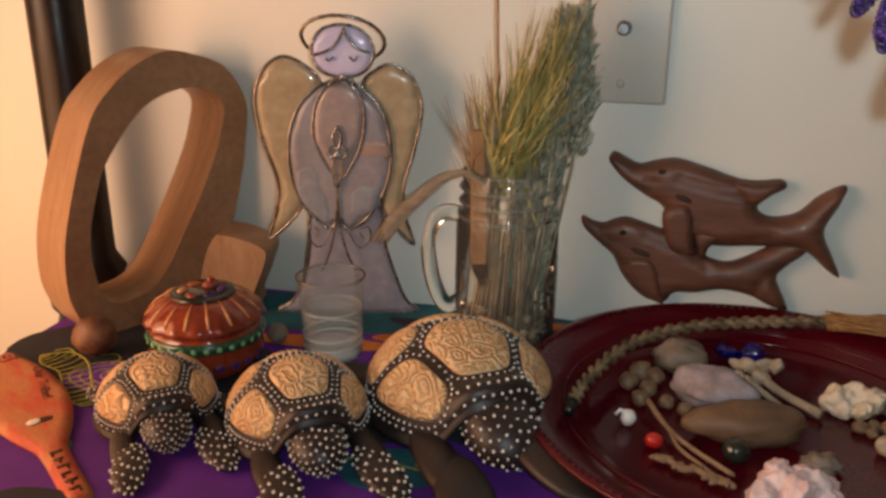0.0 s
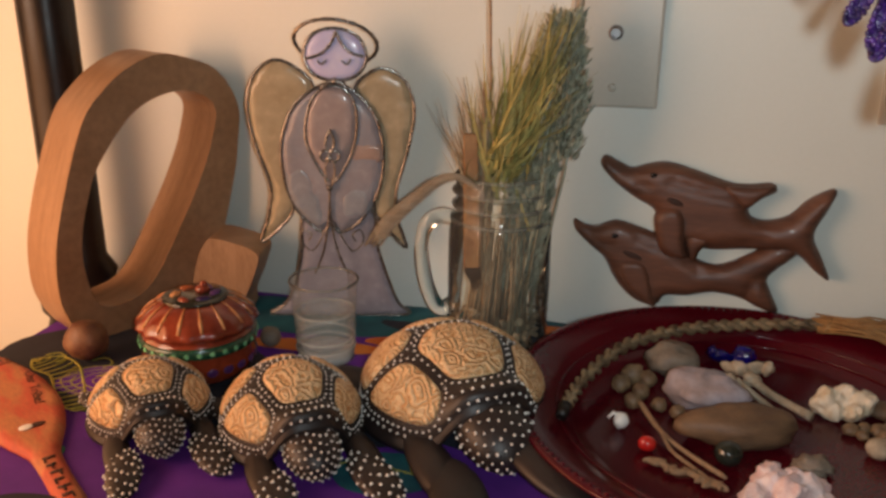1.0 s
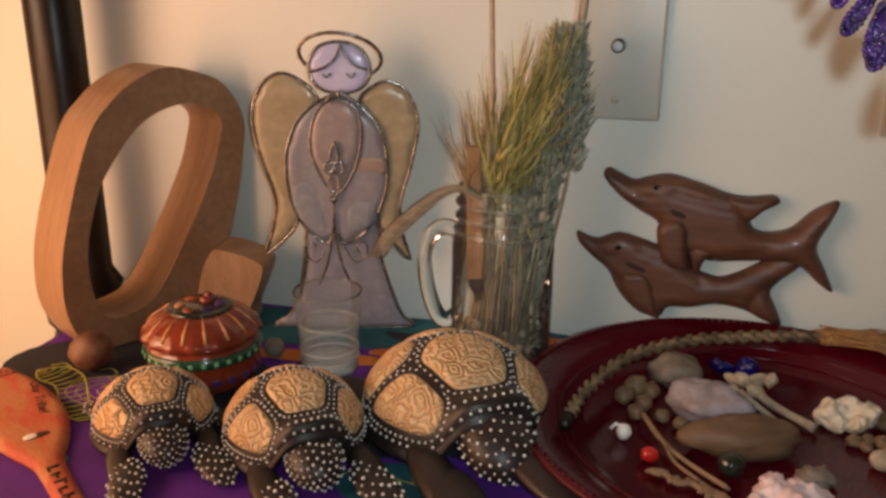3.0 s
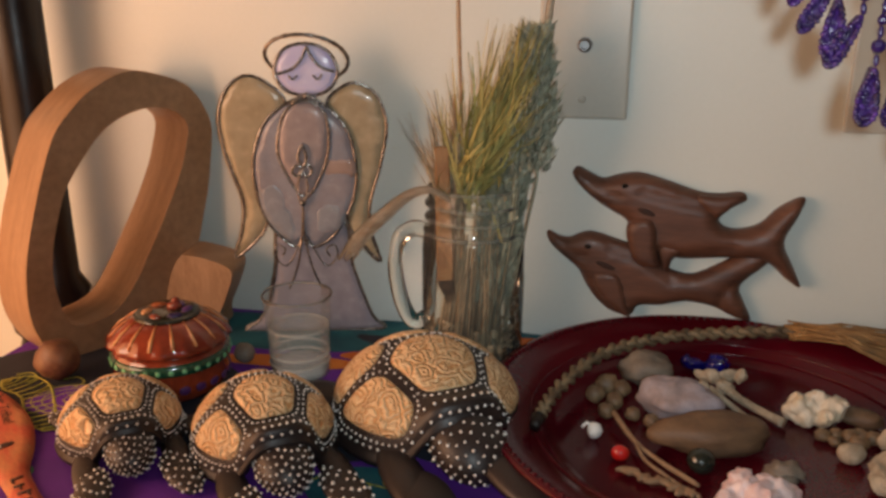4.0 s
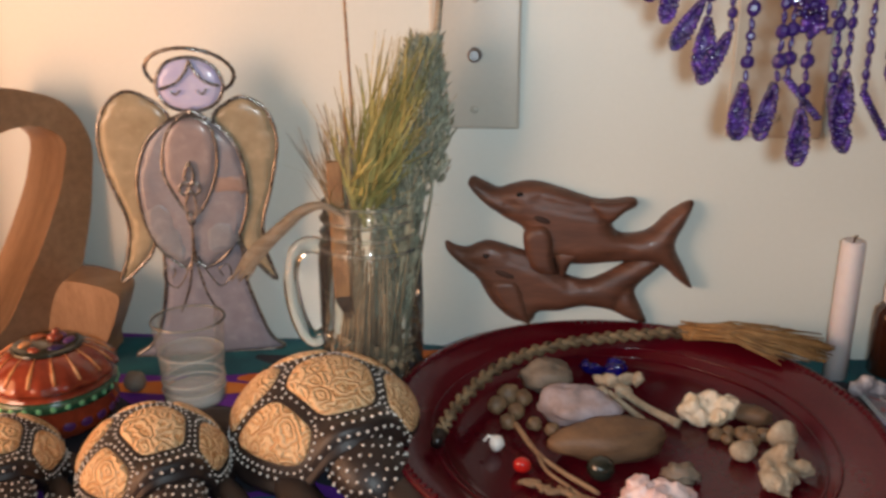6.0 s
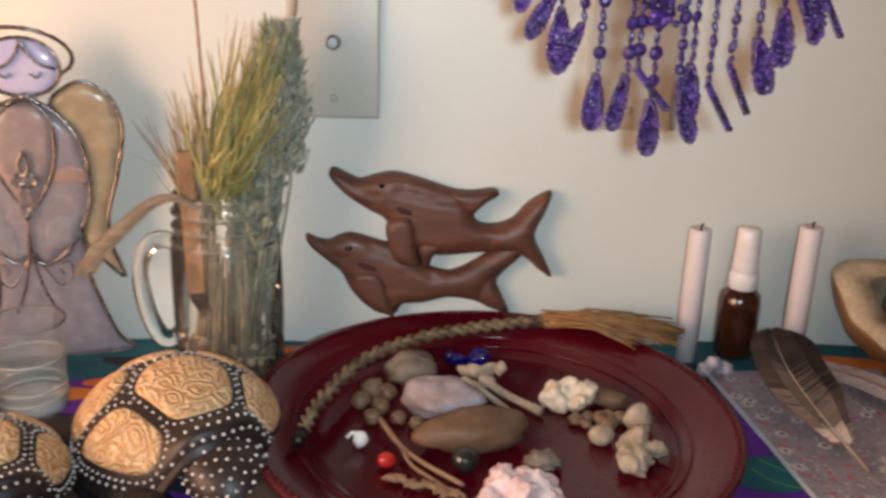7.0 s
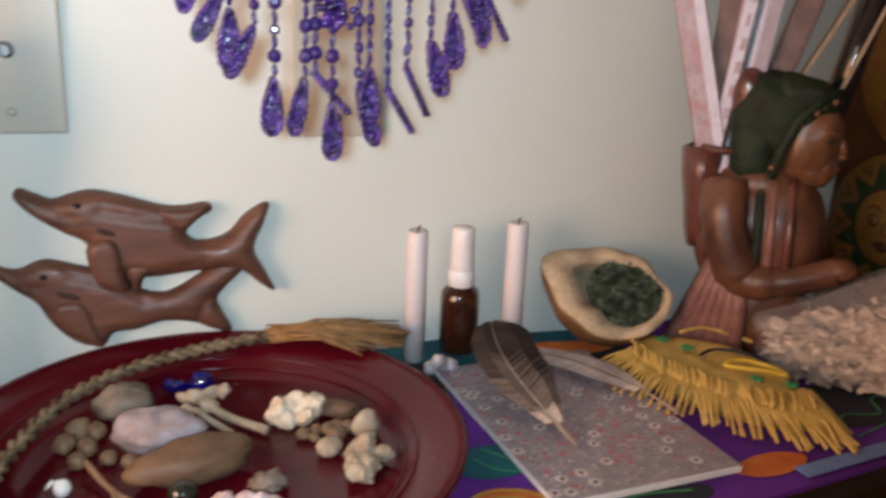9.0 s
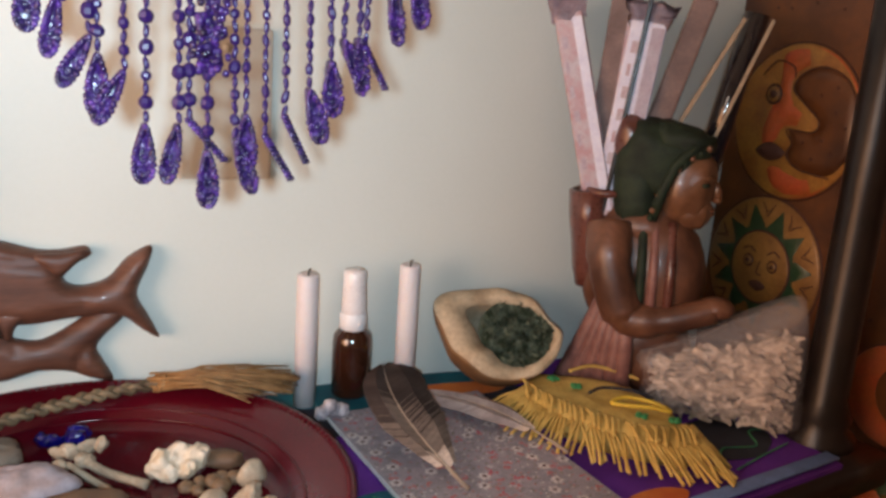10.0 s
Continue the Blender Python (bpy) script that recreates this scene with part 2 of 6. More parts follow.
STRAW = mat("straw", (0.38, 0.22, 0.085), (0.22, 0.115, 0.04), scale=80, rough=0.6, vary=0.35)
SAGE = mat("grey_sage", (0.38, 0.39, 0.30), (0.22, 0.235, 0.175), scale=90, rough=0.8, vary=0.35)
GRASS = mat("yellow_green_grass", (0.40, 0.34, 0.11), (0.23, 0.21, 0.065), scale=60, rough=0.6, vary=0.4)
HERB = mat("dry_stems", (0.34, 0.27, 0.17), (0.17, 0.125, 0.075), scale=90, rough=0.7, vary=0.4)
HUSK = mat("tan_husk", (0.46, 0.40, 0.31), (0.34, 0.28, 0.20), scale=60, rough=0.65, stretch=(1, 1, 4))
PALO = mat("incense_stick_wood", (0.34, 0.175, 0.065), (0.22, 0.10, 0.035), scale=40, rough=0.6, stretch=(3, 3, 1))
PURPLEBEAD = mat("purple_bead", (0.036, 0.010, 0.125), (0.014, 0.004, 0.05), scale=300, rough=0.36, bump=0.1, coat=0.04, vary=0.35)
TASSELBEAD = mat("purple_tassel_bead", (0.058, 0.018, 0.145), (0.014, 0.005, 0.045), scale=200, rough=0.3, bump=0.1, spec=0.6, vary=0.6)
# dark brown that paints the shade inside the dolphins' hollows
HOLLOWM = mat("hollow_shade_brown", (0.045, 0.018, 0.011), (0.03, 0.012, 0.008), scale=60, rough=0.75, bump=0.2)
CHARRED = mat("charred_wood", (0.02, 0.012, 0.009), (0.045, 0.022, 0.012), scale=120, rough=0.85, bump=0.5)
GOURDOUT = mat("gourd_skin", (0.26, 0.14, 0.06), (0.17, 0.09, 0.04), scale=24, rough=0.55)
GOURDIN = mat("gourd_flesh", (0.52, 0.42, 0.285), (0.40, 0.30, 0.19), scale=40, rough=0.65, bump=0.4)
DRIEDHERB = mat("dried_herb", (0.20, 0.23, 0.16), (0.020, 0.034, 0.014), scale=120, rough=0.9, bump=1.0, distance=0.003, spread=(0.40, 0.75), vary=0.5)
FEATHERM = mat("brown_feather", (0.060, 0.043, 0.038), (0.030, 0.021, 0.019), scale=30, rough=0.8, spec=0.2, bump=0.5, vary=0.15)
FEATHERMID = mat("tan_feather", (0.19, 0.145, 0.120), (0.105, 0.078, 0.066), scale=30, rough=0.8, spec=0.2, bump=0.5, vary=0.15)
FEATHERPALE = mat("pale_feather", (0.42, 0.35, 0.34), (0.26, 0.21, 0.21), scale=30, rough=0.6, bump=0.5, vary=0.15)
DOWN = mat("feather_down", (0.58, 0.46, 0.38), (0.42, 0.32, 0.26), scale=60, rough=0.8, vary=0.2)
QUILL = mat("quill", (0.42, 0.33, 0.25), (0.28, 0.20, 0.15), rough=0.4)
PAGE = mat("white_pages", (0.88, 0.86, 0.86), (0.78, 0.76, 0.76), scale=80, rough=0.7)
FLORALGREY = mat("floral_cover", (0.37, 0.315, 0.35), (0.27, 0.245, 0.27), scale=110, rough=0.6, bump=0.1, grain=0.6)
FLORALPINK = mat("floral_pink", (0.46, 0.10, 0.13), (0.40, 0.17, 0.16), scale=120, rough=0.6)
FLORALWHITE = mat("floral_white", (0.68, 0.61, 0.60), (0.56, 0.49, 0.49), scale=120, rough=0.6)
FLORALDARK = mat("floral_dark", (0.13, 0.07, 0.07), rough=0.6)
LEATHER = mat("yellow_leather", (0.66, 0.45, 0.115), (0.50, 0.32, 0.065), scale=50, rough=0.75, bump=0.35, vary=0.15)
LACE = mat("bright_lace", (0.75, 0.52, 0.04), rough=0.6)
GREENPAINT = mat("green_bead_patch", (0.05, 0.25, 0.08), rough=0.5)
CHIP = mat("wood_chips", (0.54, 0.45, 0.375), (0.30, 0.235, 0.185), scale=120, rough=0.8, vary=0.5)
FILM = film_mat("clear_bag_film", (0.60, 0.56, 0.59), 0.74, 0.06)
STATUEWOOD = mat("oiled_statue_wood", (0.15, 0.064, 0.034), (0.060, 0.024, 0.014), scale=22, rough=0.42, bump=0.3, coat=0.12, stretch=(1, 1, 3))
STATUEFACE = mat("statue_light_wood", (0.19, 0.088, 0.042), (0.10, 0.043, 0.021), scale=26, rough=0.32, bump=0.2, coat=0.25)
STATUEGREEN = mat("green_painted_wood", (0.022, 0.035, 0.018), (0.010, 0.016, 0.010), scale=60, rough=0.68, spec=0.3, bump=0.4)
STATUEPINK = mat("rose_painted_wood", (0.26, 0.125, 0.105), (0.15, 0.062, 0.052), scale=40, rough=0.45)
STATUERED = mat("basket_red_wood", (0.14, 0.050, 0.035), (0.075, 0.024, 0.018), scale=40, rough=0.3, coat=0.25)
PAPERPINK = mat("pink_incense_paper", (0.42, 0.36, 0.43), (0.36, 0.28, 0.34), scale=60, rough=0.5)
PAPERRED = mat("red_print_paper", (0.42, 0.25, 0.27), (0.46, 0.40, 0.45), scale=110, rough=0.5)
PAPERDARK = mat("brown_incense", (0.20, 0.13, 0.115), (0.13, 0.080, 0.070), scale=50, rough=0.6)
LILACPAPER = mat("lilac_white_paper", (0.68, 0.66, 0.78), (0.58, 0.55, 0.67), scale=40, rough=0.45)
STICKM = mat("bare_stick", (0.40, 0.31, 0.21), rough=0.7)
GLOSSBLACK = mat("black_gloss_film", (0.010, 0.009, 0.012), (0.022, 0.018, 0.022), scale=60, rough=0.14, bump=0.5, fine=70, distance=0.002, coat=0.4)
BOARDM = mat("ochre_painted_board", (0.135, 0.050, 0.012), (0.045, 0.016, 0.006), scale=16, rough=0.4, bump=0.2, coat=0.1, spread=(0.3, 0.7))
MOONYEL = mat("moon_yellow", (0.30, 0.150, 0.024), (0.20, 0.082, 0.014), scale=40, rough=0.4)
MOONORG = mat("moon_orange", (0.38, 0.065, 0.016), (0.30, 0.08, 0.016), scale=40, rough=0.4)
SUNGREEN = mat("sun_green", (0.016, 0.05, 0.018), rough=0.4)
SUNYEL = mat("sun_yellow", (0.24, 0.125, 0.025), (0.17, 0.082, 0.018), scale=40, rough=0.4)
BLUEGREY = mat("blue_strip", (0.16, 0.24, 0.50), rough=0.5)


# ---- geometry helpers ----
def finish(name, bm, materials, parent=None, smooth=True):
    me = bpy.data.meshes.new(name)
    bmesh.ops.recalc_face_normals(bm, faces=bm.faces[:])
    for fc in bm.faces:
        fc.smooth = smooth
    bm.to_mesh(me)
    bm.free()
    for m in (materials if isinstance(materials, (list, tuple)) else [materials]):
        me.materials.append(m)
    ob = new(name, me)
    if parent:
        ob.parent = parent
    return ob


def part(name, bm, material, parent, label="", smooth=True):
    ob = finish(name, bm, material, parent, smooth)
    return tagged(ob, label) if label else ob


def thing(name, m, label, category, group=""):
    ob = new(name)
    ob.empty_display_size = 0.02
    ob.matrix_world = m
    return tagged(ob, label, category, group)


def solid(name, bm, material, label, category, m=None, group="", smooth=True, kind=""):
    ob = finish(name, bm, material, None, smooth)
    if m is not None:
        ob.matrix_world = m
    return tagged(ob, label, category, group, kind)


def add(bm, verts, faces, slot=0):
    vs = [bm.verts.new(v) for v in verts]
    for fc in faces:
        try:
            bm.faces.new([vs[i] for i in fc]).material_index = slot
        except ValueError:
            pass


def box(bm, lo, hi, slot=0, bevel=0.0):
    (x0, y0, z0), (x1, y1, z1) = lo, hi
    b = bmesh.new()
    bmesh.ops.create_cube(b, size=1, matrix=Matrix.LocRotScale(((x0 + x1) / 2, (y0 + y1) / 2, (z0 + z1) / 2), None, (x1 - x0, y1 - y0, z1 - z0)))
    if bevel:
        bmesh.ops.bevel(b, geom=b.edges[:], offset=bevel, segments=2, affect="EDGES", profile=0.6)
    merge(bm, b, slot)


def merge(bm, b, slot=None, m=None):
    if m is not None:
        b.transform(m)
    b.verts.index_update()
    vs = [bm.verts.new(v.co) for v in b.verts]
    for fc in b.faces:
        try:
            g = bm.faces.new([vs[v.index] for v in fc.verts])
            g.material_index = fc.material_index if slot is None else slot
        except ValueError:
            pass
    b.free()


def lathe(profile, n=40, squash=1.0, wobble=None):
    bm = bmesh.new()
    rings = []
    for r, z in profile:
        ring = []
        for i in range(n):
            a = 2 * math.pi * i / n
            k = r * (wobble(a, z) if wobble else 1)
            ring.append(bm.verts.new((k * math.cos(a), squash * k * math.sin(a), z)))
        rings.append(ring)
    for p, q in zip(rings, rings[1:]):
        for i in range(n):
            bm.faces.new((p[i], p[(i + 1) % n], q[(i + 1) % n], q[i]))
    if profile[0][0] > 1e-5:
        bm.faces.new(rings[0])
    if profile[-1][0] > 1e-5:
        bm.faces.new(rings[-1])
    bmesh.ops.remove_doubles(bm, verts=bm.verts[:], dist=1e-6)
    return bm


def spline(pts, per=6, closed=False):
    """Catmull-Rom through the points."""
    P = [Vector(p) for p in pts]
    n = len(P)
    out = []
    for i in range(n if closed else n - 1):
        if closed:
            a, b, c, d = P[i - 1], P[i], P[(i + 1) % n], P[(i + 2) % n]
        else:
            a, b, c, d = P[max(i - 1, 0)], P[i], P[i + 1], P[min(i + 2, n - 1)]
        for k in range(per):
            t = k / per
            out.append(0.5 * ((2 * b) + (c - a) * t + (2 * a - 5 * b + 4 * c - d) * t * t + (3 * b - a - 3 * c + d) * t ** 3))
    if not closed:
        out.append(P[-1])
    return out


def tube(pts, radius, n=8, closed=False, bm=None, slot=0, flat=1.0):
    """A round rod along points; radius a number or one per point."""
    bm = bm or bmesh.new()
    P = [Vector(p) for p in pts]
    rings = []
    up = Vector((0.13, 0.21, 0.97))
    for i, p in enumerate(P):
        a = P[i - 1] if (i or closed) else P[i]
        b = P[(i + 1) % len(P)] if (i < len(P) - 1 or closed) else P[i]
        d = (b - a).normalized()
        s = d.cross(up)
        s = s.normalized() if s.length > 1e-4 else Vector((1, 0, 0))
        w = s.cross(d).normalized()
        r = radius[i] if isinstance(radius, (list, tuple)) else radius
        rings.append([bm.verts.new(p + s * (r * math.cos(2 * math.pi * k / n)) + w * (flat * r * math.sin(2 * math.pi * k / n))) for k in range(n)])
    pairs = list(zip(rings, rings[1:])) + ([(rings[-1], rings[0])] if closed else [])
    for p, q in pairs:
        for k in range(n):
            bm.faces.new((p[k], p[(k + 1) % n], q[(k + 1) % n], q[k])).material_index = slot
    if not closed:
        bm.faces.new(rings[0]).material_index = slot
        bm.faces.new(rings[-1]).material_index = slot
    return bm


def ball(bm, c, r, slot=0, seg=8, rot=None, rough=0.0, seed=0.0, freq=1.0):
    b = bmesh.new()
    bmesh.ops.create_uvsphere(b, u_segments=seg, v_segments=max(4, seg * 2 // 3), radius=1)
    r = r if isinstance(r, (tuple, list)) else (r, r, r)
    if rough:
        for v in b.verts:
            q = v.co * freq + Vector((seed, seed * 1.7, seed * 0.3))
            v.co *= 1 + rough * noise.noise(q * 1.1) + 0.5 * rough * noise.noise(q * 2.7)
    merge(bm, b, slot, Matrix.LocRotScale(Vector(c), Euler(rot) if rot else None, Vector(r)))


def dist_to(p, poly, closed=True):
    best = 1e9
    n = len(poly)
    for i in range(n if closed else n - 1):
        a, b = poly[i], poly[(i + 1) % n]
        ab, ap = b - a, p - a
        t = max(0, min(1, ap.dot(ab) / max(ab.length_squared, 1e-12)))
        best = min(best, (p - (a + ab * t)).length)
    return best


def inside(p, poly):
    c = False
    n = len(poly)
    for i in range(n):
        a, b = poly[i], poly[i - 1]
        if (a.y > p.y) != (b.y > p.y) and p.x < (b.x - a.x) * (p.y - a.y) / (b.y - a.y) + a.x:
            c = not c
    return c


def pillow(outline, thick, edge, step, back=0.0, grooves=(), groove=0.0, holes=(), extra=None):
    """A slab in the local xy plane with a rounded front: it rises from the outline to its thickness over the edge distance."""
    from mathutils import geometry
    out = [Vector((p[0], p[1])) for p in outline]
    pts, edges = list(out), [(i, (i + 1) % len(out)) for i in range(len(out))]
    loops = [list(range(len(out)))]
    xs, ys = [p.x for p in out], [p.y for p in out]
    rng = random.Random(4)
    y = min(ys)
    while y < max(ys):
        x = min(xs)
        while x < max(xs):
            q = Vector((x + rng.uniform(-.2, .2) * step, y + rng.uniform(-.2, .2) * step))
            if inside(q, out) and dist_to(q, out) > step * 0.45:
                pts.append(q)
            x += step
        y += step
    v2, _, faces, *_ = geometry.delaunay_2d_cdt(pts, edges, loops, 1, 1e-7)
    gr = [[Vector((p[0], p[1])) for p in g] for g in grooves]
    bm = bmesh.new()
    front, rear = [], []
    for p in v2:
        d = dist_to(p, out)
        t = min(1, d / edge) if edge else 1
        h = thick * (0.35 + 0.65 * math.sqrt(max(0, 1 - (1 - t) ** 2)))
        for g in gr:
            h -= groove * math.exp(-(dist_to(p, g, False) / (0.9 * step)) ** 2)
        if extra:
            h += extra(p)
        front.append(bm.verts.new((p.x, p.y, h)))
        rear.append(bm.verts.new((p.x, p.y, back)))
    for fc in faces:
        bm.faces.new([front[i] for i in fc])
        bm.faces.new([rear[i] for i in reversed(fc)])
    idx = {v: i for i, v in enumerate(front)}
    for e in [e for e in bm.edges if e.is_boundary and e.verts[0] in idx and e.verts[1] in idx]:
        a, b = idx[e.verts[0]], idx[e.verts[1]]
        try:
            bm.faces.new((front[a], front[b], rear[b], rear[a]))
        except ValueError:
            pass
    return bm


def blob(cx, cy, rx, ry, rot=0, z=0.001, seed=1.0, rough=0.15, n=36, thick=0.0004):
    """A flat patch with an uneven rounded outline."""
    bm = bmesh.new()
    c, s = math.cos(radians(rot)), math.sin(radians(rot))
    ring = []
    for i in range(n):
        a = 2 * math.pi * i / n
        k = 1 + rough * noise.noise((math.cos(a) * 1.3 + seed, math.sin(a) * 1.3, seed * 2))
        u, v = rx * k * math.cos(a), ry * k * math.sin(a)
        ring.append((cx + u * c - v * s, cy + u * s + v * c))
    top = [bm.verts.new((x, y, z)) for x, y in ring]
    low = [bm.verts.new((x, y, z - thick)) for x, y in ring]
    bm.faces.new(top)
    for i in range(n):
        bm.faces.new((top[i], low[i], low[(i + 1) % n], top[(i + 1) % n]))
    return bm


def frame_of(place, along, z0=0.0):
    """Local x along the given ground direction, y up, z out of the plane towards the room."""
    d = Vector((along[0], along[1], 0)).normalized()
    up = Vector((0, 0, 1))
    nrm = d.cross(up)
    m = Matrix.Identity(4)
    for i in range(3):
        m[i][0], m[i][1], m[i][2] = d[i], up[i], nrm[i]
    m[0][3], m[1][3], m[2][3] = place[0], place[1], z0
    return m


MM = 0.001


def mm(pts):
    return [tuple(v * MM for v in p) for p in pts]


# ---- the room and the shelf ----
def room():
    for name, lo, hi in (("wall_north", (-2.2, 0.0, -0.75), (2.2, 0.12, 1.75)), ("wall_west", (-2.32, -3.0, -0.75), (-2.2, 0.12, 1.75)),
                         ("wall_east", (2.2, -3.0, -0.75), (2.32, 0.12, 1.75)), ("wall_south", (-2.32, -3.12, -0.75), (2.32, -3.0, 1.75))):
        bm = bmesh.new()
        box(bm, lo, hi)
        solid(name, bm, WALL, "off-white painted plaster wall with a faint sheen", "wall", kind="structure", smooth=False)
    bm = bmesh.new()
    box(bm, (-2.32, -3.12, -0.85), (2.32, 0.12, -0.75))
    solid("floor", bm, FLOORM, "plain brown wooden floor under the shelf", "floor", kind="structure", smooth=False)
    bm = bmesh.new()
    box(bm, (-2.32, -3.12, 1.75), (2.32, 0.12, 1.85))
    solid("ceiling", bm, WALL, "plain off-white painted ceiling", "ceiling", kind="structure", smooth=False)


room()


def front_y(x):
    """The shelf's front edge runs a little askew to the wall."""
    return -0.292 + 0.114 * (x - 0.4)


def slab(x0, x1, back, over, z0, z1, n=24):
    bm = bmesh.new()
    cols = []
    for i in range(n + 1):
        x = x0 + (x1 - x0) * i / n
        cols.append([bm.verts.new(p) for p in ((x, back, z1), (x, front_y(x) - over, z1), (x, front_y(x) - over, z0), (x, back, z0))])
    for a, b in zip(cols, cols[1:]):
        for k in range(4):
            bm.faces.new((a[k], a[(k + 1) % 4], b[(k + 1) % 4], b[k]))
    bm.faces.new(cols[0])
    bm.faces.new(cols[-1])
    return bm


def shelf():
    unit = thing("shelf_unit", pose(0.1, -0.15, -0.75), "black lacquered shelf unit with turned round posts against the wall", "shelf")
    m = unit.matrix_world.inverted()

    def put(name, bm, label=""):
        bm.transform(m)
        return part(name, bm, BLACKWOOD, unit, label)
    put("shelf_board", slab(-0.446, 0.705, -0.006, 0.006, -0.030, -0.004))
    for x, y, r in ((-0.466, -0.050, 0.0235), (0.668, -0.222, 0.0175)):
        bm = lathe([(r * 1.1, -0.75), (r, -0.7), (r, -0.09), (r * 1.5, -0.06), (r * 1.6, -0.04), (r * 1.35, -0.02), (r * 1.6, -0.012), (r * 1.65, 0.004),
                    (r * 1.2, 0.012), (r * 1.35, 0.020), (r, 0.035), (r * 0.97, 0.2), (r, 0.75)], 28)
        bm.transform(Matrix.Translation((x, y, 0)))
        put("post", bm)


shelf()


def tablecloth():
    ob = tagged(finish("tablecloth", slab(-0.444, 0.645, -0.010, 0.001, -0.004, 0.0, 60), PURPLE, None, False),
                "purple batik cotton cloth with navy, teal and orange motifs", "cloth")
    for cx, cy, rx, ry, rot, mt, sd in (
            (-0.335, -0.170, 0.108, 0.072, -8, NAVY, 1), (-0.20, -0.190, 0.13, 0.058, 0, NAVY, 2), (0.0, -0.14, 0.16, 0.10, 0, NAVY, 12),
            (-0.245, -0.052, 0.13, 0.036, 3, TEAL, 3), (-0.105, -0.262, 0.034, 0.022, 12, TEAL, 4), (-0.060, -0.045, 0.12, 0.028, 0, NAVY, 9),
            (0.36, -0.036, 0.15, 0.030, 0, TEAL, 5), (-0.14, -0.026, 0.15, 0.017, 2, TEAL, 16), (0.27, -0.075, 0.05, 0.03, 0, NAVY, 17), (0.45, -0.092, 0.070, 0.040, -10, NAVY, 6), (0.585, -0.200, 0.045, 0.034, 10, NAVY, 7),
            (0.365, -0.274, 0.045, 0.012, 4, NAVY, 8), (0.285, -0.205, 0.026, 0.02, 0, TEAL, 13), (-0.42, -0.30, 0.025, 0.035, 0, NAVY, 14),
            (-0.285, -0.345, 0.03, 0.014, 0, NAVY, 15)):
        part("batik_field", blob(cx, cy, rx, ry, rot, 0.0006 + 0.00002 * sd, sd), mt, ob, smooth=False)
    for cx, cy, rx, ry, rot, mt, sd in (
            (-0.335, -0.202, 0.038, 0.024, 10, PURPLE, 21), (-0.215, -0.108, 0.062, 0.011, 5, ORANGE, 22), (-0.150, -0.085, 0.03, 0.008, 5, ORANGE, 28),
            (0.272, -0.262, 0.032, 0.026, 10, ORANGE, 23), (0.425, -0.048, 0.042, 0.013, -10, ORANGE, 24), (0.466, -0.258, 0.030, 0.012, 5, ORANGE, 25),
            (0.01, -0.03, 0.06, 0.012, 0, ORANGE, 26)):
        part("batik_flower", blob(cx, cy, rx, ry, rot, 0.0012 + 0.00002 * (sd - 20), sd), mt, ob, smooth=False)

    def wax(pts, mt, r=0.0010, closed=False):
        part("wax_line", tube([(x, y, 0.0012) for x, y in (tuple(p) for p in spline(pts, 8, closed))], r, 5, closed, flat=0.5), mt, ob)
    # scalloped arm of the yellow motif, its ribs and curls
    arm_a = [(-0.412, -0.187), (-0.395, -0.176), (-0.372, -0.186), (-0.352, -0.208), (-0.338, -0.224), (-0.322, -0.232)]
    arm_b = [(-0.412, -0.187), (-0.402, -0.199), (-0.382, -0.206), (-0.366, -0.222), (-0.350, -0.240), (-0.332, -0.246)]
    wax(arm_a, YELLOWLINE)
    wax(arm_b, YELLOWLINE)
    for a, b in zip(spline(arm_a, 3), spline(arm_b, 3)):
        wax([tuple(a), ((a.x + b.x) / 2 + 0.003, (a.y + b.y) / 2), tuple(b)], YELLOWLINE, 0.0009)
    for k in range(4):
        q = 1 - 0.22 * k
        wax([(-0.335 + 0.037 * q * math.cos(a), -0.202 + 0.023 * q * math.sin(a)) for a in [j * 0.9 for j in range(7)]], YELLOWLINE, 0.0006, True)
    for cx, cy, s in ((-0.300, -0.262, 0.012), (-0.27, -0.25, 0.009), (-0.40, -0.245, 0.012), (-0.29, -0.165, 0.012), (-0.31, -0.152, 0.014)):
        wax([(cx + s * (1 - 0.12 * j) * math.cos(j * 0.9), cy + 0.6 * s * (1 - 0.12 * j) * math.sin(j * 0.9)) for j in range(8)], YELLOWLINE, 0.0006)
    for k in range(5):
        a = arm_a[k]
        wax([(a[0] + 0.004, a[1] + 0.010), (a[0] + 0.012, a[1] + 0.016), (a[0] + 0.022, a[1] + 0.010), (a[0] + 0.020, a[1] + 0.001)], YELLOWLINE, 0.0008)
    for cx, cy, s in ((-0.335, -0.275, 0.013), (-0.352, -0.292, 0.016), (-0.318, -0.292, 0.012)):
        wax([(cx + s * math.cos(j * 0.8), cy + 0.6 * s * math.sin(j * 0.8)) for j in range(7)], GREENLINE, 0.0008)
    for pts in ([(-0.137, -0.262), (-0.12, -0.25), (-0.10, -0.258), (-0.075, -0.262)], [(-0.118, -0.25), (-0.112, -0.275)], [(-0.10, -0.258), (-0.092, -0.28)],
                [(-0.095, -0.24), (-0.09, -0.258), (-0.072, -0.255)]):
        wax(pts, YELLOWLINE, 0.0007)
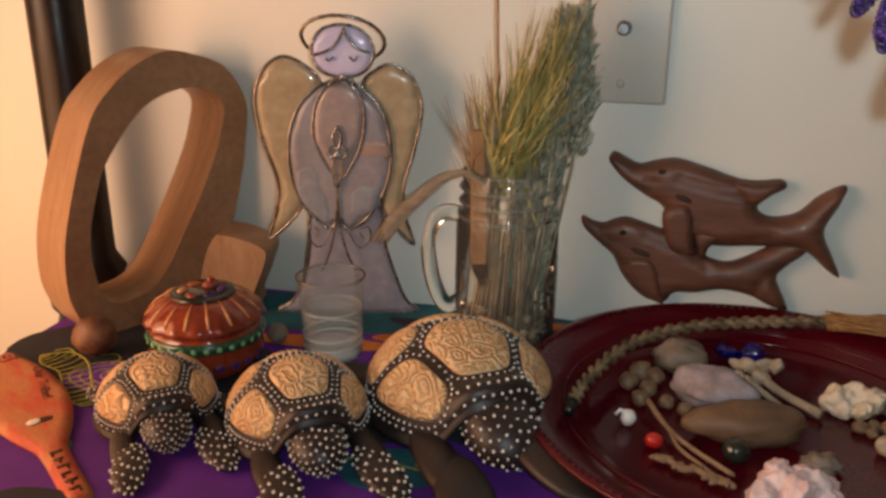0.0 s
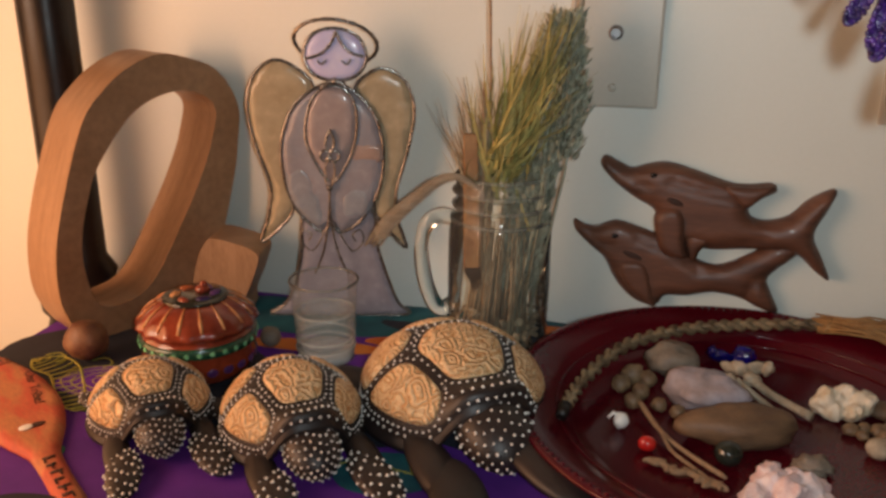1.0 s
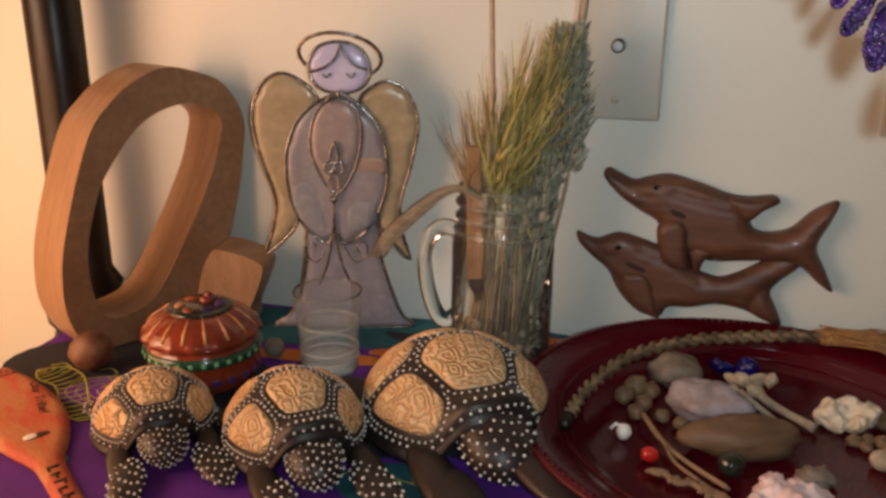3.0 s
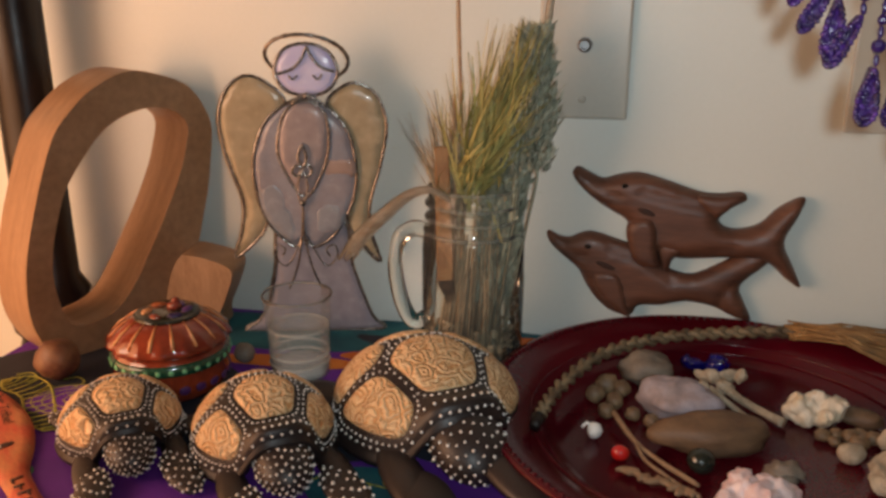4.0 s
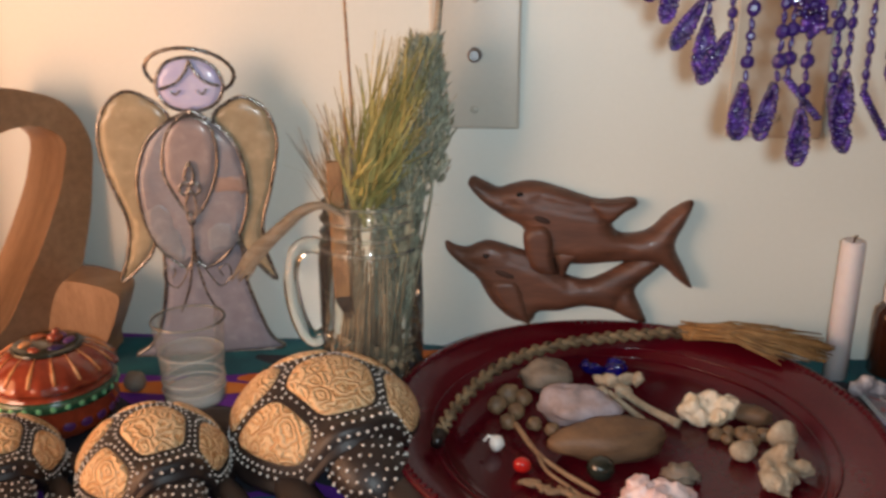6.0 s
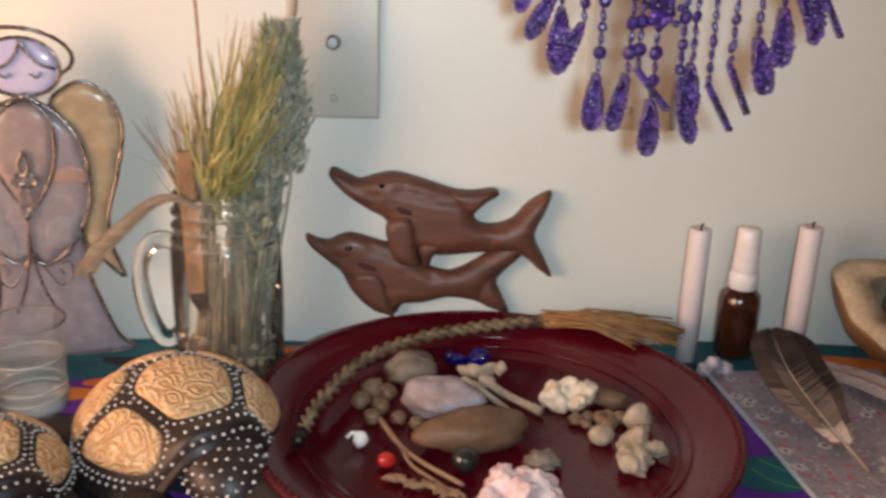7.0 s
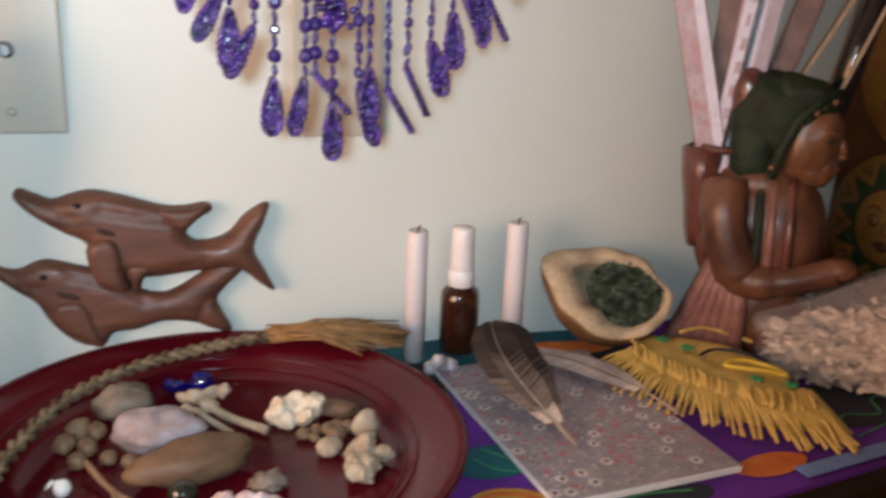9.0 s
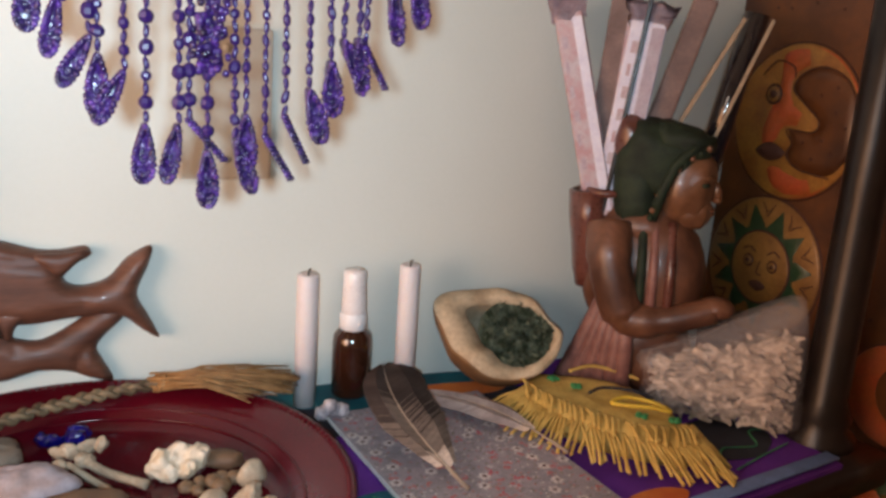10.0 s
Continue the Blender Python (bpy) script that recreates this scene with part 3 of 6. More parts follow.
    for pts in ([(0.55, -0.235), (0.57, -0.215), (0.60, -0.22), (0.615, -0.198), (0.635, -0.20)], [(0.555, -0.245), (0.59, -0.235), (0.63, -0.225)],
                [(0.33, -0.272), (0.36, -0.266), (0.395, -0.27)], [(0.275, -0.2), (0.285, -0.215), (0.30, -0.222)], [(0.285, -0.19), (0.30, -0.207)]):
        wax(pts, GREENLINE, 0.0009)
    for k in range(3):
        q = 1 - 0.3 * k
        part("wax_line", tube([(0.272 + 0.03 * q * math.cos(a), -0.262 + 0.024 * q * math.sin(a), 0.0018) for a in [j * 0.5 for j in range(10)]], 0.0007, 5, flat=0.5),
             YELLOWLINE, ob)


tablecloth()
# separate flat bar added for the cloth's pale blue hem
bm = bmesh.new()
box(bm, (-0.085, -0.006, -0.0008), (0.085, 0.006, 0.0008), bevel=0.0004)
solid("hem_strip", bm, BLUEGREY, "pale blue strip of cloth hem along the shelf's front edge", "strip", pose(0.560, -0.2655, 0.0032, 0, 0, 6.5))


# ---- on the wall ----
def wall_plate(x, z, jack):
    ob = thing("wall_plate", pose(x, -0.0005, z), "ivory metal wall plate with two screws" + (" and a coaxial jack" if jack else ""), "wall plate", "wall plates")
    bm = bmesh.new()
    box(bm, (-0.035, -0.005, -0.057), (0.035, 0.0, 0.057), bevel=0.0022)
    part("cover", bm, PLATEM, ob, smooth=False)
    for s in (-1, 1):
        b = lathe([(0.0030, 0), (0.0030, 0.0008), (0.0022, 0.0014), (0.0, 0.0015)], 14)
        b.transform(Matrix.Translation((0, -0.005, s * 0.0415)) @ Euler((radians(90), 0, 0)).to_matrix().to_4x4())
        part("screw", b, PLATEM, ob)
    if jack:
        b = lathe([(0.0058, 0), (0.0058, 0.002), (0.0046, 0.0025), (0.0044, 0.008), (0.0038, 0.009), (0.0026, 0.009), (0.0026, 0.004), (0, 0.004)], 12)
        b.transform(Matrix.Translation((0, -0.005, 0)) @ Euler((radians(90), 0, 0)).to_matrix().to_4x4())
        part("coaxial_jack", b, STEEL, ob, "steel coaxial jack", smooth=False)


wall_plate(0.0, 0.242, True)
wall_plate(0.2275, 0.238, False)


def dolphins():
    ob = thing("dolphin_carving", frame_of((0, -0.002), (1, 0)), "carved reddish wood wall plaque of two leaping dolphins", "wall carving")
    upper = spline(mm([(-1, 147), (9, 143), (20, 138.5), (32, 142), (48, 144.5), (70, 139), (94, 131.5), (110, 130.5), (126, 132.5), (130, 127), (118, 119), (111, 111), (116, 104), (128, 103),
                       (142, 108), (155, 122), (172, 131), (169, 116), (161, 95), (169, 77), (177, 59), (166, 65), (150, 78), (130, 80), (108, 78.5), (90, 76.5), (72, 77), (54, 80),
                       (45, 93), (40, 106), (26, 114), (8, 126.5), (-4, 140)]), 4, True)
    lower = spline(mm([(-23, 92), (-14, 88.5), (-5, 87.5), (4, 91.5), (14, 93.5), (34, 88), (52, 82), (67, 72), (78, 65.5), (92, 62.5), (104, 66.5), (120, 76), (138, 87), (155, 84), (149, 74), (138, 63.5), (132, 54),
                       (137, 42), (143, 27), (128, 30), (114, 36.5), (92, 39.5), (72, 34.5), (55, 33), (48, 24), (33, 26), (20, 36), (11, 48), (4, 61), (-8, 71), (-21, 83)]), 4, True)
    jaw = mm([(1, 143), (14, 134), (26, 128), (33, 127)])
    part("upper_dolphin", pillow([p.to_tuple() for p in upper], 0.017, 0.014, 0.0035, 0.0, (jaw, mm([(50, 132), (75, 126), (100, 122), (125, 112)]), mm([(100, 133), (104, 122), (112, 116)]), mm([(52, 84), (90, 82), (125, 90)])), 0.0028), DARKWOOD, ob)
    part("lower_dolphin", pillow([p.to_tuple() for p in lower], 0.012, 0.012, 0.0035, 0.0, (mm([(-21, 88), (-8, 80), (2, 75), (8, 74)]), mm([(30, 82), (55, 74), (80, 58)]), mm([(128, 57), (120, 52), (118, 42)])), 0.0026), DARKWOOD, ob)

    def fin(name, pts, z, th):
        bm = pillow([p.to_tuple() for p in spline(mm(pts), 5, True)], th, 0.006, 0.003)
        bm.transform(Matrix.Translation((0, 0, z)))
        part(name, bm, DARKWOOD, ob)
    fin("flipper", [(41, 104), (52, 112), (61, 109), (65, 97), (65, 84), (69, 71), (57, 70), (48, 75), (43, 87)], 0.0115, 0.010)
    fin("flipper", [(67, 91), (78, 91), (90, 88), (85, 83), (78, 76), (75, 67), (69, 71), (66, 82)], 0.009, 0.007)
    fin("flipper", [(18, 62), (32, 64), (40, 56), (44, 42), (48, 25), (37, 28), (25, 38), (16, 52)], 0.007, 0.008)
    fin("dorsal_fin", [(92, 129), (112, 130), (127, 131), (116, 119), (108, 113), (100, 118)], 0.010, 0.006)
    for x, z, d in ((37, 136, 0.0165), (11, 83, 0.0118)):
        bm = bmesh.new()
        ball(bm, (x * MM, z * MM, d), (0.0028, 0.0021, 0.0016), 0, 12)
        part("eye", bm, EYEM, ob)
    # dark lenses set on the wood in place of shaded recesses
    for x, z, d, s in ((55, 116, 0.0175, 1), (26, 68, 0.0130, 1.2)):
        bm = bmesh.new()
        ball(bm, (x * MM, z * MM, d), (0.0070 * s, 0.0024, 0.0010), 0, 12, (0, 0, -0.35))
        part("hollow_shade", bm, HOLLOWM, ob)


dolphins()


def bead_hanging():
    top = 0.40
    ob = thing("bead_hanging", pose(0.165, -0.300, top), "purple beaded hanging with looped tassels strung on a cord", "bead hanging")
    rng = random.Random(7)
    bm = bmesh.new()
    ball(bm, (0, 0, 0), 1.0, 0, 8)
    bead_mesh = bpy.data.meshes.new("bead")
    for fc in bm.faces:
        fc.smooth = False
    bm.to_mesh(bead_mesh)
    bm.free()
    bead_mesh.materials.append(PURPLEBEAD)
    part("cord", tube([(-0.12, 0, 0.0), (0, 0, 0.0015), (0.12, 0, 0.0)], 0.0016, 8), PURPLEBEAD, ob)
    ends = [(86, 300, 0), (97, 286, 0), (105, 277, 1), (116, 261, 0), (125, 250, 1), (135, 238, 0), (146, 237, 1), (156, 225, 0), (166, 231, 1), (179, 234, 2),
            (188, 247, 2), (197, 253, 0), (205, 258, 0), (214, 266, 1), (226, 277, 2), (236, 296, 1), (245, 300, 0), (91, 296, 2), (111, 272, 1), (150, 241, 2), (172, 236, 0), (220, 274, 1)]
    for x, zb, kind in ends:
        x0 = (x - 165) * MM
        zb = zb * MM - top
        tas = 0.024 if kind != 2 else 0.020
        z = -0.003
        sway = rng.uniform(-0.004, 0.004)
        strand = part("bead_strand", tube([(x0, 0, 0), (x0 + sway, 0, zb + tas)], 0.0005, 5), PURPLEBEAD, ob)
        while z > zb + tas + 0.003:
            for r, hgt in ((rng.choice((0.0027, 0.0030, 0.0022)), rng.uniform(0.85, 1.2)) if x < 168 else (rng.uniform(0.0015, 0.0020), rng.uniform(1.2, 1.8)), (0.0013, 2.0)):
                bead = new("bead", bead_mesh)
                bead.parent = strand
                bead.matrix_local = Matrix.LocRotScale((x0 + sway * (z / zb), rng.uniform(-.0005, .0005), z - r * hgt), Euler((rng.uniform(-.3, .3), rng.uniform(-.3, .3), rng.random())), (r, r, r * hgt))
                z -= 2 * r * hgt
        bm = bmesh.new()
        xe = x0 + sway
        if kind == 2:
            ang = rng.uniform(0.45, 0.75)
            for w in (-1, 1):
                for k in range(11):
                    ball(bm, (xe + w * 0.0008 + math.sin(ang) * 0.0021 * k, 0.0006 * w, z - math.cos(ang) * 0.0021 * k), 0.0013, 0, 6)
        else:
            lean = rng.uniform(0.0, 0.35 if kind == 0 else 0.65) * (-1 if x < 158 else 1)
            wide = 0.0050 if kind == 0 else 0.0038
            ball(bm, (xe + 0.60 * tas * math.sin(lean) * 0.8, 0.0016, z - 0.62 * tas * math.cos(lean)), (wide * 0.62, 0.0008, tas * 0.33), 0, 12, (0, -lean, 0), 0.15, x)
            for loop in range(7):
                q = 1 - 0.14 * loop - rng.uniform(0, 0.05)
                n = 26
                for k in range(n):
                    a = 2 * math.pi * k / n
                    h = (1 - math.cos(a)) / 2
                    w = wide * q * math.sin(a) * (0.35 + 0.75 * h)
                    d = -tas * (0.05 + 0.95 * h * q)
                    ball(bm, (xe + w * math.cos(lean) - d * math.sin(lean) * 0.8, rng.uniform(-.0010, .0010) + 0.0007 * (loop - 1), z + d * math.cos(lean) + w * math.sin(lean)), 0.0013, 0, 6)
        tagged(part("bead_tassel", bm, TASSELBEAD, ob), kind="stuff")
    bm = bmesh.new()
    for k in range(130):
        ball(bm, (rng.gauss(-0.008, 0.0035), rng.gauss(0, 0.002), rng.uniform(-0.125, -0.088)), 0.0017, 0, 6)
    tagged(part("bead_rosette", bm, TASSELBEAD, ob), kind="stuff")


bead_hanging()


# ---- left half of the shelf ----
def letter():
    ob = thing("wooden_letter", frame_of((-0.372, -0.112), (0.47, 0.88)), "large warm brown wooden letter with a curled tail standing on edge", "letter ornament")
    outer = spline(mm([(-37, 0), (-54, 26), (-58, 56), (-51, 100), (-25, 171), (-4, 197), (17, 212), (42, 221), (66, 218), (98, 204), (116, 173), (113, 140), (106, 108), (84, 46), (58, 22), (34, 0), (-4, -4)]), 6, True)
    inner = spline(mm([(-27, 29), (-35, 54), (-35, 84), (-26, 116), (-13, 143), (22, 180), (64, 191), (92, 176), (88, 149), (76, 121), (53, 82), (20, 36), (-8, 25)]), 6, True)
    n = 180

    def even(loop):
        L = loop + [loop[0]]
        d = [0]
        for a, b in zip(L, L[1:]):
            d.append(d[-1] + (b - a).length)
        out, j = [], 0
        for i in range(n):
            s = d[-1] * i / n
            while d[j + 1] < s:
                j += 1
            out.append(L[j].lerp(L[j + 1], (s - d[j]) / max(d[j + 1] - d[j], 1e-9)))
        return out
    A, B = even(outer), even(inner)
    k = min(range(n), key=lambda i: (B[i] - A[0]).length)
    B = B[k:] + B[:k]
    bm = bmesh.new()
    th, e = 0.051, 0.0012
    rings = []
    for loop, z, s in ((A, 0, 0), (A, -th, 0), (B, -th, 0), (B, 0, 0)):
        rings.append([bm.verts.new((p.x, max(p.y, 0.0), z)) for p in loop])
    for a, b in zip(rings, rings[1:] + rings[:1]):
        for i in range(n):
            bm.faces.new((a[i], a[(i + 1) % n], b[(i + 1) % n], b[i]))
    bmesh.ops.bevel(bm, geom=[ed for ed in bm.edges if ed.calc_face_angle(0) > 1.2], offset=e, segments=2, affect="EDGES")
    part("ring", bm, LETTERWOOD, ob, smooth=False)
    m = ob.matrix_world.inverted() @ frame_of((-0.300, -0.062), (1, 0.15))
    bm = bmesh.new()
    loop = spline(mm([(-40, 0), (-37, 30), (-31, 54), (-22, 70), (-14, 72), (4, 68), (18, 62), (21, 54), (14, 34), (6, 16), (2, 0)]), 5, True)
    front = [bm.verts.new((p.x, max(p.y, 0), 0.012)) for p in loop]
    rear = [bm.verts.new((p.x, max(p.y, 0), -0.028)) for p in loop]
    bm.faces.new(front), bm.faces.new(rear)
    for i in range(len(loop)):
        j = (i + 1) % len(loop)
        bm.faces.new((front[i], front[j], rear[j], rear[i]))
    bm.transform(m)
    part("tail", bm, LETTERWOOD, ob, smooth=False)


letter()


def angel():
    """A stained-glass figure kept as one mesh; its slots are lead, wings, breast, robe, face and skirt glass."""
    bm = bmesh.new()

    def pane(pts, slot, z=0.0, lead=0.0014, th=0.003):
        loop = [p.to_tuple() for p in spline(mm(pts), 5, True)]
        b = pillow(loop, th, 0.0012, 0.006)
        b.transform(Matrix.Translation((0, 0, z)))
        merge(bm, b, slot)
        if lead:
            tube([(x, y, z + 0.0015) for x, y in loop], lead, 7, True, bm, 0)

    def wire(pts, r=0.0012, z=0.0078, closed=False):
        tube([(p[0], p[1], z) for p in spline(mm(pts), 6, closed)], r, 6, closed, bm, 0)
    pane([(-60, 1), (-48, 10), (-38, 28), (-31, 60), (-27, 94), (0, 95), (29, 96), (33, 66), (41, 38), (50, 14), (60, 3), (40, 1), (0, 0), (-40, 0)], 5, -0.004)
    pane([(-15, 196), (-28, 212), (-46, 218), (-62, 206), (-69, 182), (-64, 150), (-54, 117), (-57, 90), (-64, 68), (-48, 80), (-36, 96), (-30, 130), (-30, 170)], 1, -0.002)
    pane([(18, 196), (30, 209), (43, 212), (58, 202), (65, 178), (59, 145), (50, 113), (51, 88), (58, 64), (42, 80), (32, 96), (30, 130), (30, 170)], 1, -0.002)
    pane([(0, 201), (-18, 194), (-34, 178), (-43, 150), (-41, 120), (-31, 95), (-13, 78), (-5, 84), (4, 78), (20, 88), (35, 113), (40, 141), (35, 172), (18, 194)], 3, 0.001)
    pane([(0, 199), (-15, 190), (-22, 168), (-20, 148), (-3, 121), (12, 140), (19, 165), (16, 190)], 2, 0.003, 0.0012)
    pane([(4, 243), (-14, 238), (-21, 222), (-14, 208), (4, 203), (21, 208), (28, 222), (21, 237)], 4, 0.003, 0.0014)
    pane([(-39, 128), (-24, 132), (-14, 112), (-8, 92), (-14, 82), (-30, 96), (-38, 112)], 6, 0.0036, 0.0, 0.0006)
    pane([(12, 152), (26, 154), (38, 151), (39, 139), (26, 137), (13, 139)], 7, 0.0036, 0.0, 0.0006)
    pane([(4, 108), (16, 116), (28, 112), (30, 100), (18, 90), (6, 92)], 6, 0.0036, 0.0, 0.0006)
    wire([(5, 241), (1, 232), (-7, 224), (-19, 220)])
    wire([(5, 241), (9, 232), (16, 225), (26, 222)])
    wire([(-10, 219), (-7, 216), (-3, 219)], 0.0008)
    wire([(9, 219), (13, 216), (16, 220)], 0.0008)
    wire([(-8, 197), (3, 204), (14, 197)], 0.0018)
    for p in ((3, 203), (-4, 117), (-4, 141)):
        ball(bm, (p[0] * MM, p[1] * MM, 0.007), 0.003, 0, 10)
    wire([(-2, 165), (-6, 155), (-3, 147), (1, 154), (-2, 165)], 0.0012, 0.008)
    for s in (-1, 1):
        wire([(-3, 146), (-3 + 5 * s, 148), (-3 + 8 * s, 143), (-3 + 4 * s, 139), (-3, 143)], 0.0011, 0.008)
        wire([(-3, 145), (-3 + 4 * s, 132), (-4 + 2 * s, 118)], 0.0009, 0.008)
        wire([(-4, 116), (-5 + s, 90), (-5 + 6 * s, 62), (-5 + 14 * s, 42)], 0.0009, 0.006)
        wire([(-4, 100), (-4 + 3 * s, 85), (-4 + 16 * s, 62), (-4 + 26 * s, 70), (-4 + 24 * s, 80), (-4 + 17 * s, 76), (-4 + 20 * s, 70)], 0.0007, 0.003)
    # twisted wire halo tilted round the head, and the ring foot
    halo = [(0.0035 + 0.0325 * math.cos(a), 0.2315 + 0.0185 * math.sin(a) - 0.002 * math.cos(a), -0.002 + 0.013 * math.sin(a)) for a in [2 * math.pi * i / 40 for i in range(40)]]
    tube(halo, [0.0013 + 0.0004 * (i % 2) for i in range(40)], 7, True, bm, 0)
    foot = [(0.060 * math.cos(a), 0.0018, -0.006 - 0.026 * math.sin(a)) for a in [math.pi * i / 24 for i in range(25)]]
    tube(foot, 0.0018, 7, False, bm, 0)
    solid("angel_figurine", bm, [CAME, AMBERGLASS, ROSEGLASS, GREYGLASS, WHITEGLASS, LILACGLASS, BLUEGLASS, PEACHGLASS], "stained-glass angel figurine with amber wings and silver leading", "figurine",
          frame_of((-0.2155, -0.046), (0.117, 0.028)))


angel()


def blades(bm, n, base, spread, tip, tipspread, width, rng, lean=0.0, slot=0, seg=4):
    for _ in range(n):
        a = Vector((base[0] + rng.gauss(0, spread[0]), base[1] + rng.gauss(0, spread[1]), base[2] + rng.uniform(0, spread[2])))
        b = Vector((tip[0] + rng.gauss(0, tipspread[0]), tip[1] + rng.gauss(0, tipspread[1]), tip[2] - abs(rng.gauss(0, tipspread[2]))))
        side = Vector((rng.uniform(-1, 1), rng.uniform(-1, 1), 0)).normalized()
        bend = Vector((rng.gauss(0, lean), rng.gauss(0, lean), 0))
        w = width * rng.uniform(0.6, 1.3)
        prev = None
        for k in range(seg + 1):
            t = k / seg
            p = a.lerp(b, t) + bend * math.sin(math.pi * t)
            h = w * (1 - 0.85 * t)
            cur = (bm.verts.new(p - side * h), bm.verts.new(p + side * h))
            if prev:
                bm.faces.new((prev[0], prev[1], cur[1], cur[0])).material_index = slot
            prev = cur


def open_lathe(profile, n, wobble=None):
    """A turned wall left open at the top."""
    bm = lathe(profile, n, wobble=wobble)
    top = max(v.co.z for v in bm.verts)
    caps = [fc for fc in bm.faces if len(fc.verts) > 4 and all(abs(v.co.z - top) < 1e-6 for v in fc.verts)]
    bmesh.ops.delete(bm, geom=caps, context="FACES_ONLY")
    return bm


def mug_and_herbs():
    base = pose(-0.076, -0.056, 0.0, 0, 0, 8)
    mug = thing("jar_mug", base, "clear glass mason jar mug with a handle, holding dried herbs", "jar mug")
    R = 0.0395
    sq = (lambda a, z: 1 + 0.012 * math.cos(4 * a) * (1 if z < 0.1 else 0))
    outer = [(0.030, 0.0), (0.036, 0.002), (R, 0.008), (R + 0.0005, 0.05), (R, 0.095), (0.038, 0.103), (0.0355, 0.108), (0.0350, 0.112), (0.0368, 0.114), (0.0368, 0.117), (0.0348, 0.119),
             (0.0348, 0.123), (0.0365, 0.125), (0.0365, 0.128), (0.0348, 0.130), (0.0352, 0.137), (0.0345, 0.139)]
    body = part("jar", open_lathe([(0.0, 0.003), (0.026, 0.003)] + outer, 64, sq), GREENGLASS, mug)
    hd = part("handle", tube(spline(mm([(-36, 0, 102), (-47, 0, 104), (-57, 0, 97), (-62, 0, 78), (-60, 0, 54), (-54, 0, 34), (-46, 0, 25), (-37, 0, 30)]), 6), 0.0055, 16, flat=1.2), HANDLEGLASS, mug)
    for r, z, w in ((0.0366, 0.1155, 0.0016), (0.0364, 0.1265, 0.0015), (0.0378, 0.1045, 0.0016), (0.0370, 0.0045, 0.0026)):
        part("glass_ring", tube([(r * math.cos(a), r * math.sin(a), z) for a in [2 * math.pi * k / 48 for k in range(48)]], w, 8, True), THICKGLASS, mug).visible_shadow = False
    rim = part("rim", tube([(0.0345 * math.cos(a), 0.0345 * math.sin(a), 0.1385) for a in [2 * math.pi * k / 48 for k in range(48)]], 0.0014, 8, True), THICKGLASS, mug)
    for o in (body, hd, rim):
        o.visible_shadow = False
    rng = random.Random(11)
    m = base
    # grey sage sheaf
    bm = bmesh.new()
    for k in range(24):
        q = rng.random()
        foot = Vector((0.012 + rng.gauss(0, 0.008), rng.gauss(0, 0.010), 0.012 + rng.uniform(0, 0.03)))
        head = Vector((0.036 + 0.020 * (q - 0.5) * 2, rng.gauss(0, 0.010), 0.225 + 0.035 * q - rng.uniform(0, 0.03)))
        tube([foot, foot.lerp(head, 0.5) + Vector((0.006, 0, 0)), head], [0.0011, 0.0010, 0.0005], 4, False, bm)
    for k in range(4600):
        t = rng.uniform(0.05, 1.0)
        wide = 0.020 + 0.006 * math.sin(math.pi * min(1, (t - 0.3) / 0.8))
        wide *= 1 - 0.6 * max(0.0, (t - 0.72) / 0.28)
        c = Vector((0.016, 0.0, 0.03)).lerp(Vector((0.044, 0.002, 0.254)), t)
        a = rng.uniform(0, 2 * math.pi)
        rr = wide * math.sqrt(rng.uniform(0.25, 1))
        p = c + Vector((rr * math.cos(a), 0.8 * rr * math.sin(a), 0))
        if p.z < 0.15:
            p.x = 0.014 + (p.x - c.x) * 0.75 + (c.x - 0.014) * 0.6
            p.y *= 0.75
        d = Vector((0.45 * math.cos(a) + rng.gauss(0, .35), 0.45 * math.sin(a) + rng.gauss(0, .35), 1)).normalized()
        s = d.cross(Vector((rng.uniform(-1, 1), rng.uniform(-1, 1), 0.2))).normalized()
        ln, w = rng.uniform(0.006, 0.013), rng.uniform(0.0007, 0.0015)
        add(bm, [p, p + d * ln * 0.5 + s * w, p + d * ln, p + d * ln * 0.5 - s * w], [(0, 1, 2, 3)])
    solid("sage_bundle", bm, SAGE, "thick bundle of dried grey-green sage stems standing in the jar", "herb bundle", m, kind="stuff")
    # yellow-green grass
    bm = bmesh.new()
    blades(bm, 200, (0.002, -0.012, 0.135), (0.006, 0.005, 0.02), (0.034, -0.018, 0.266), (0.013, 0.008, 0.05), 0.0013, rng, 0.004)
    blades(bm, 60, (0.000, -0.016, 0.14), (0.006, 0.004, 0.02), (0.022, -0.022, 0.245), (0.016, 0.008, 0.05), 0.0023, rng, 0.005)
    blades(bm, 70, (-0.006, -0.012, 0.12), (0.005, 0.005, 0.03), (-0.008, -0.008, 0.225), (0.010, 0.008, 0.035), 0.0012, rng, 0.004)
    blades(bm, 26, (-0.010, -0.010, 0.12), (0.004, 0.004, 0.02), (0.004, -0.02, 0.20), (0.022, 0.012, 0.03), 0.0009, rng, 0.008)
    solid("grass_bundle", bm, GRASS, "yellow-green dried grass blades fanning out of the jar", "dried grass", m, kind="stuff")
    bm = bmesh.new()
    blades(bm, 60, (-0.014, -0.012, 0.11), (0.004, 0.004, 0.02), (-0.018, -0.014, 0.215), (0.010, 0.008, 0.045), 0.0017, rng, 0.004)
    blades(bm, 26, (-0.018, -0.004, 0.10), (0.003, 0.003, 0.02), (-0.034, -0.004, 0.198), (0.008, 0.006, 0.025), 0.0016, rng, 0.003)
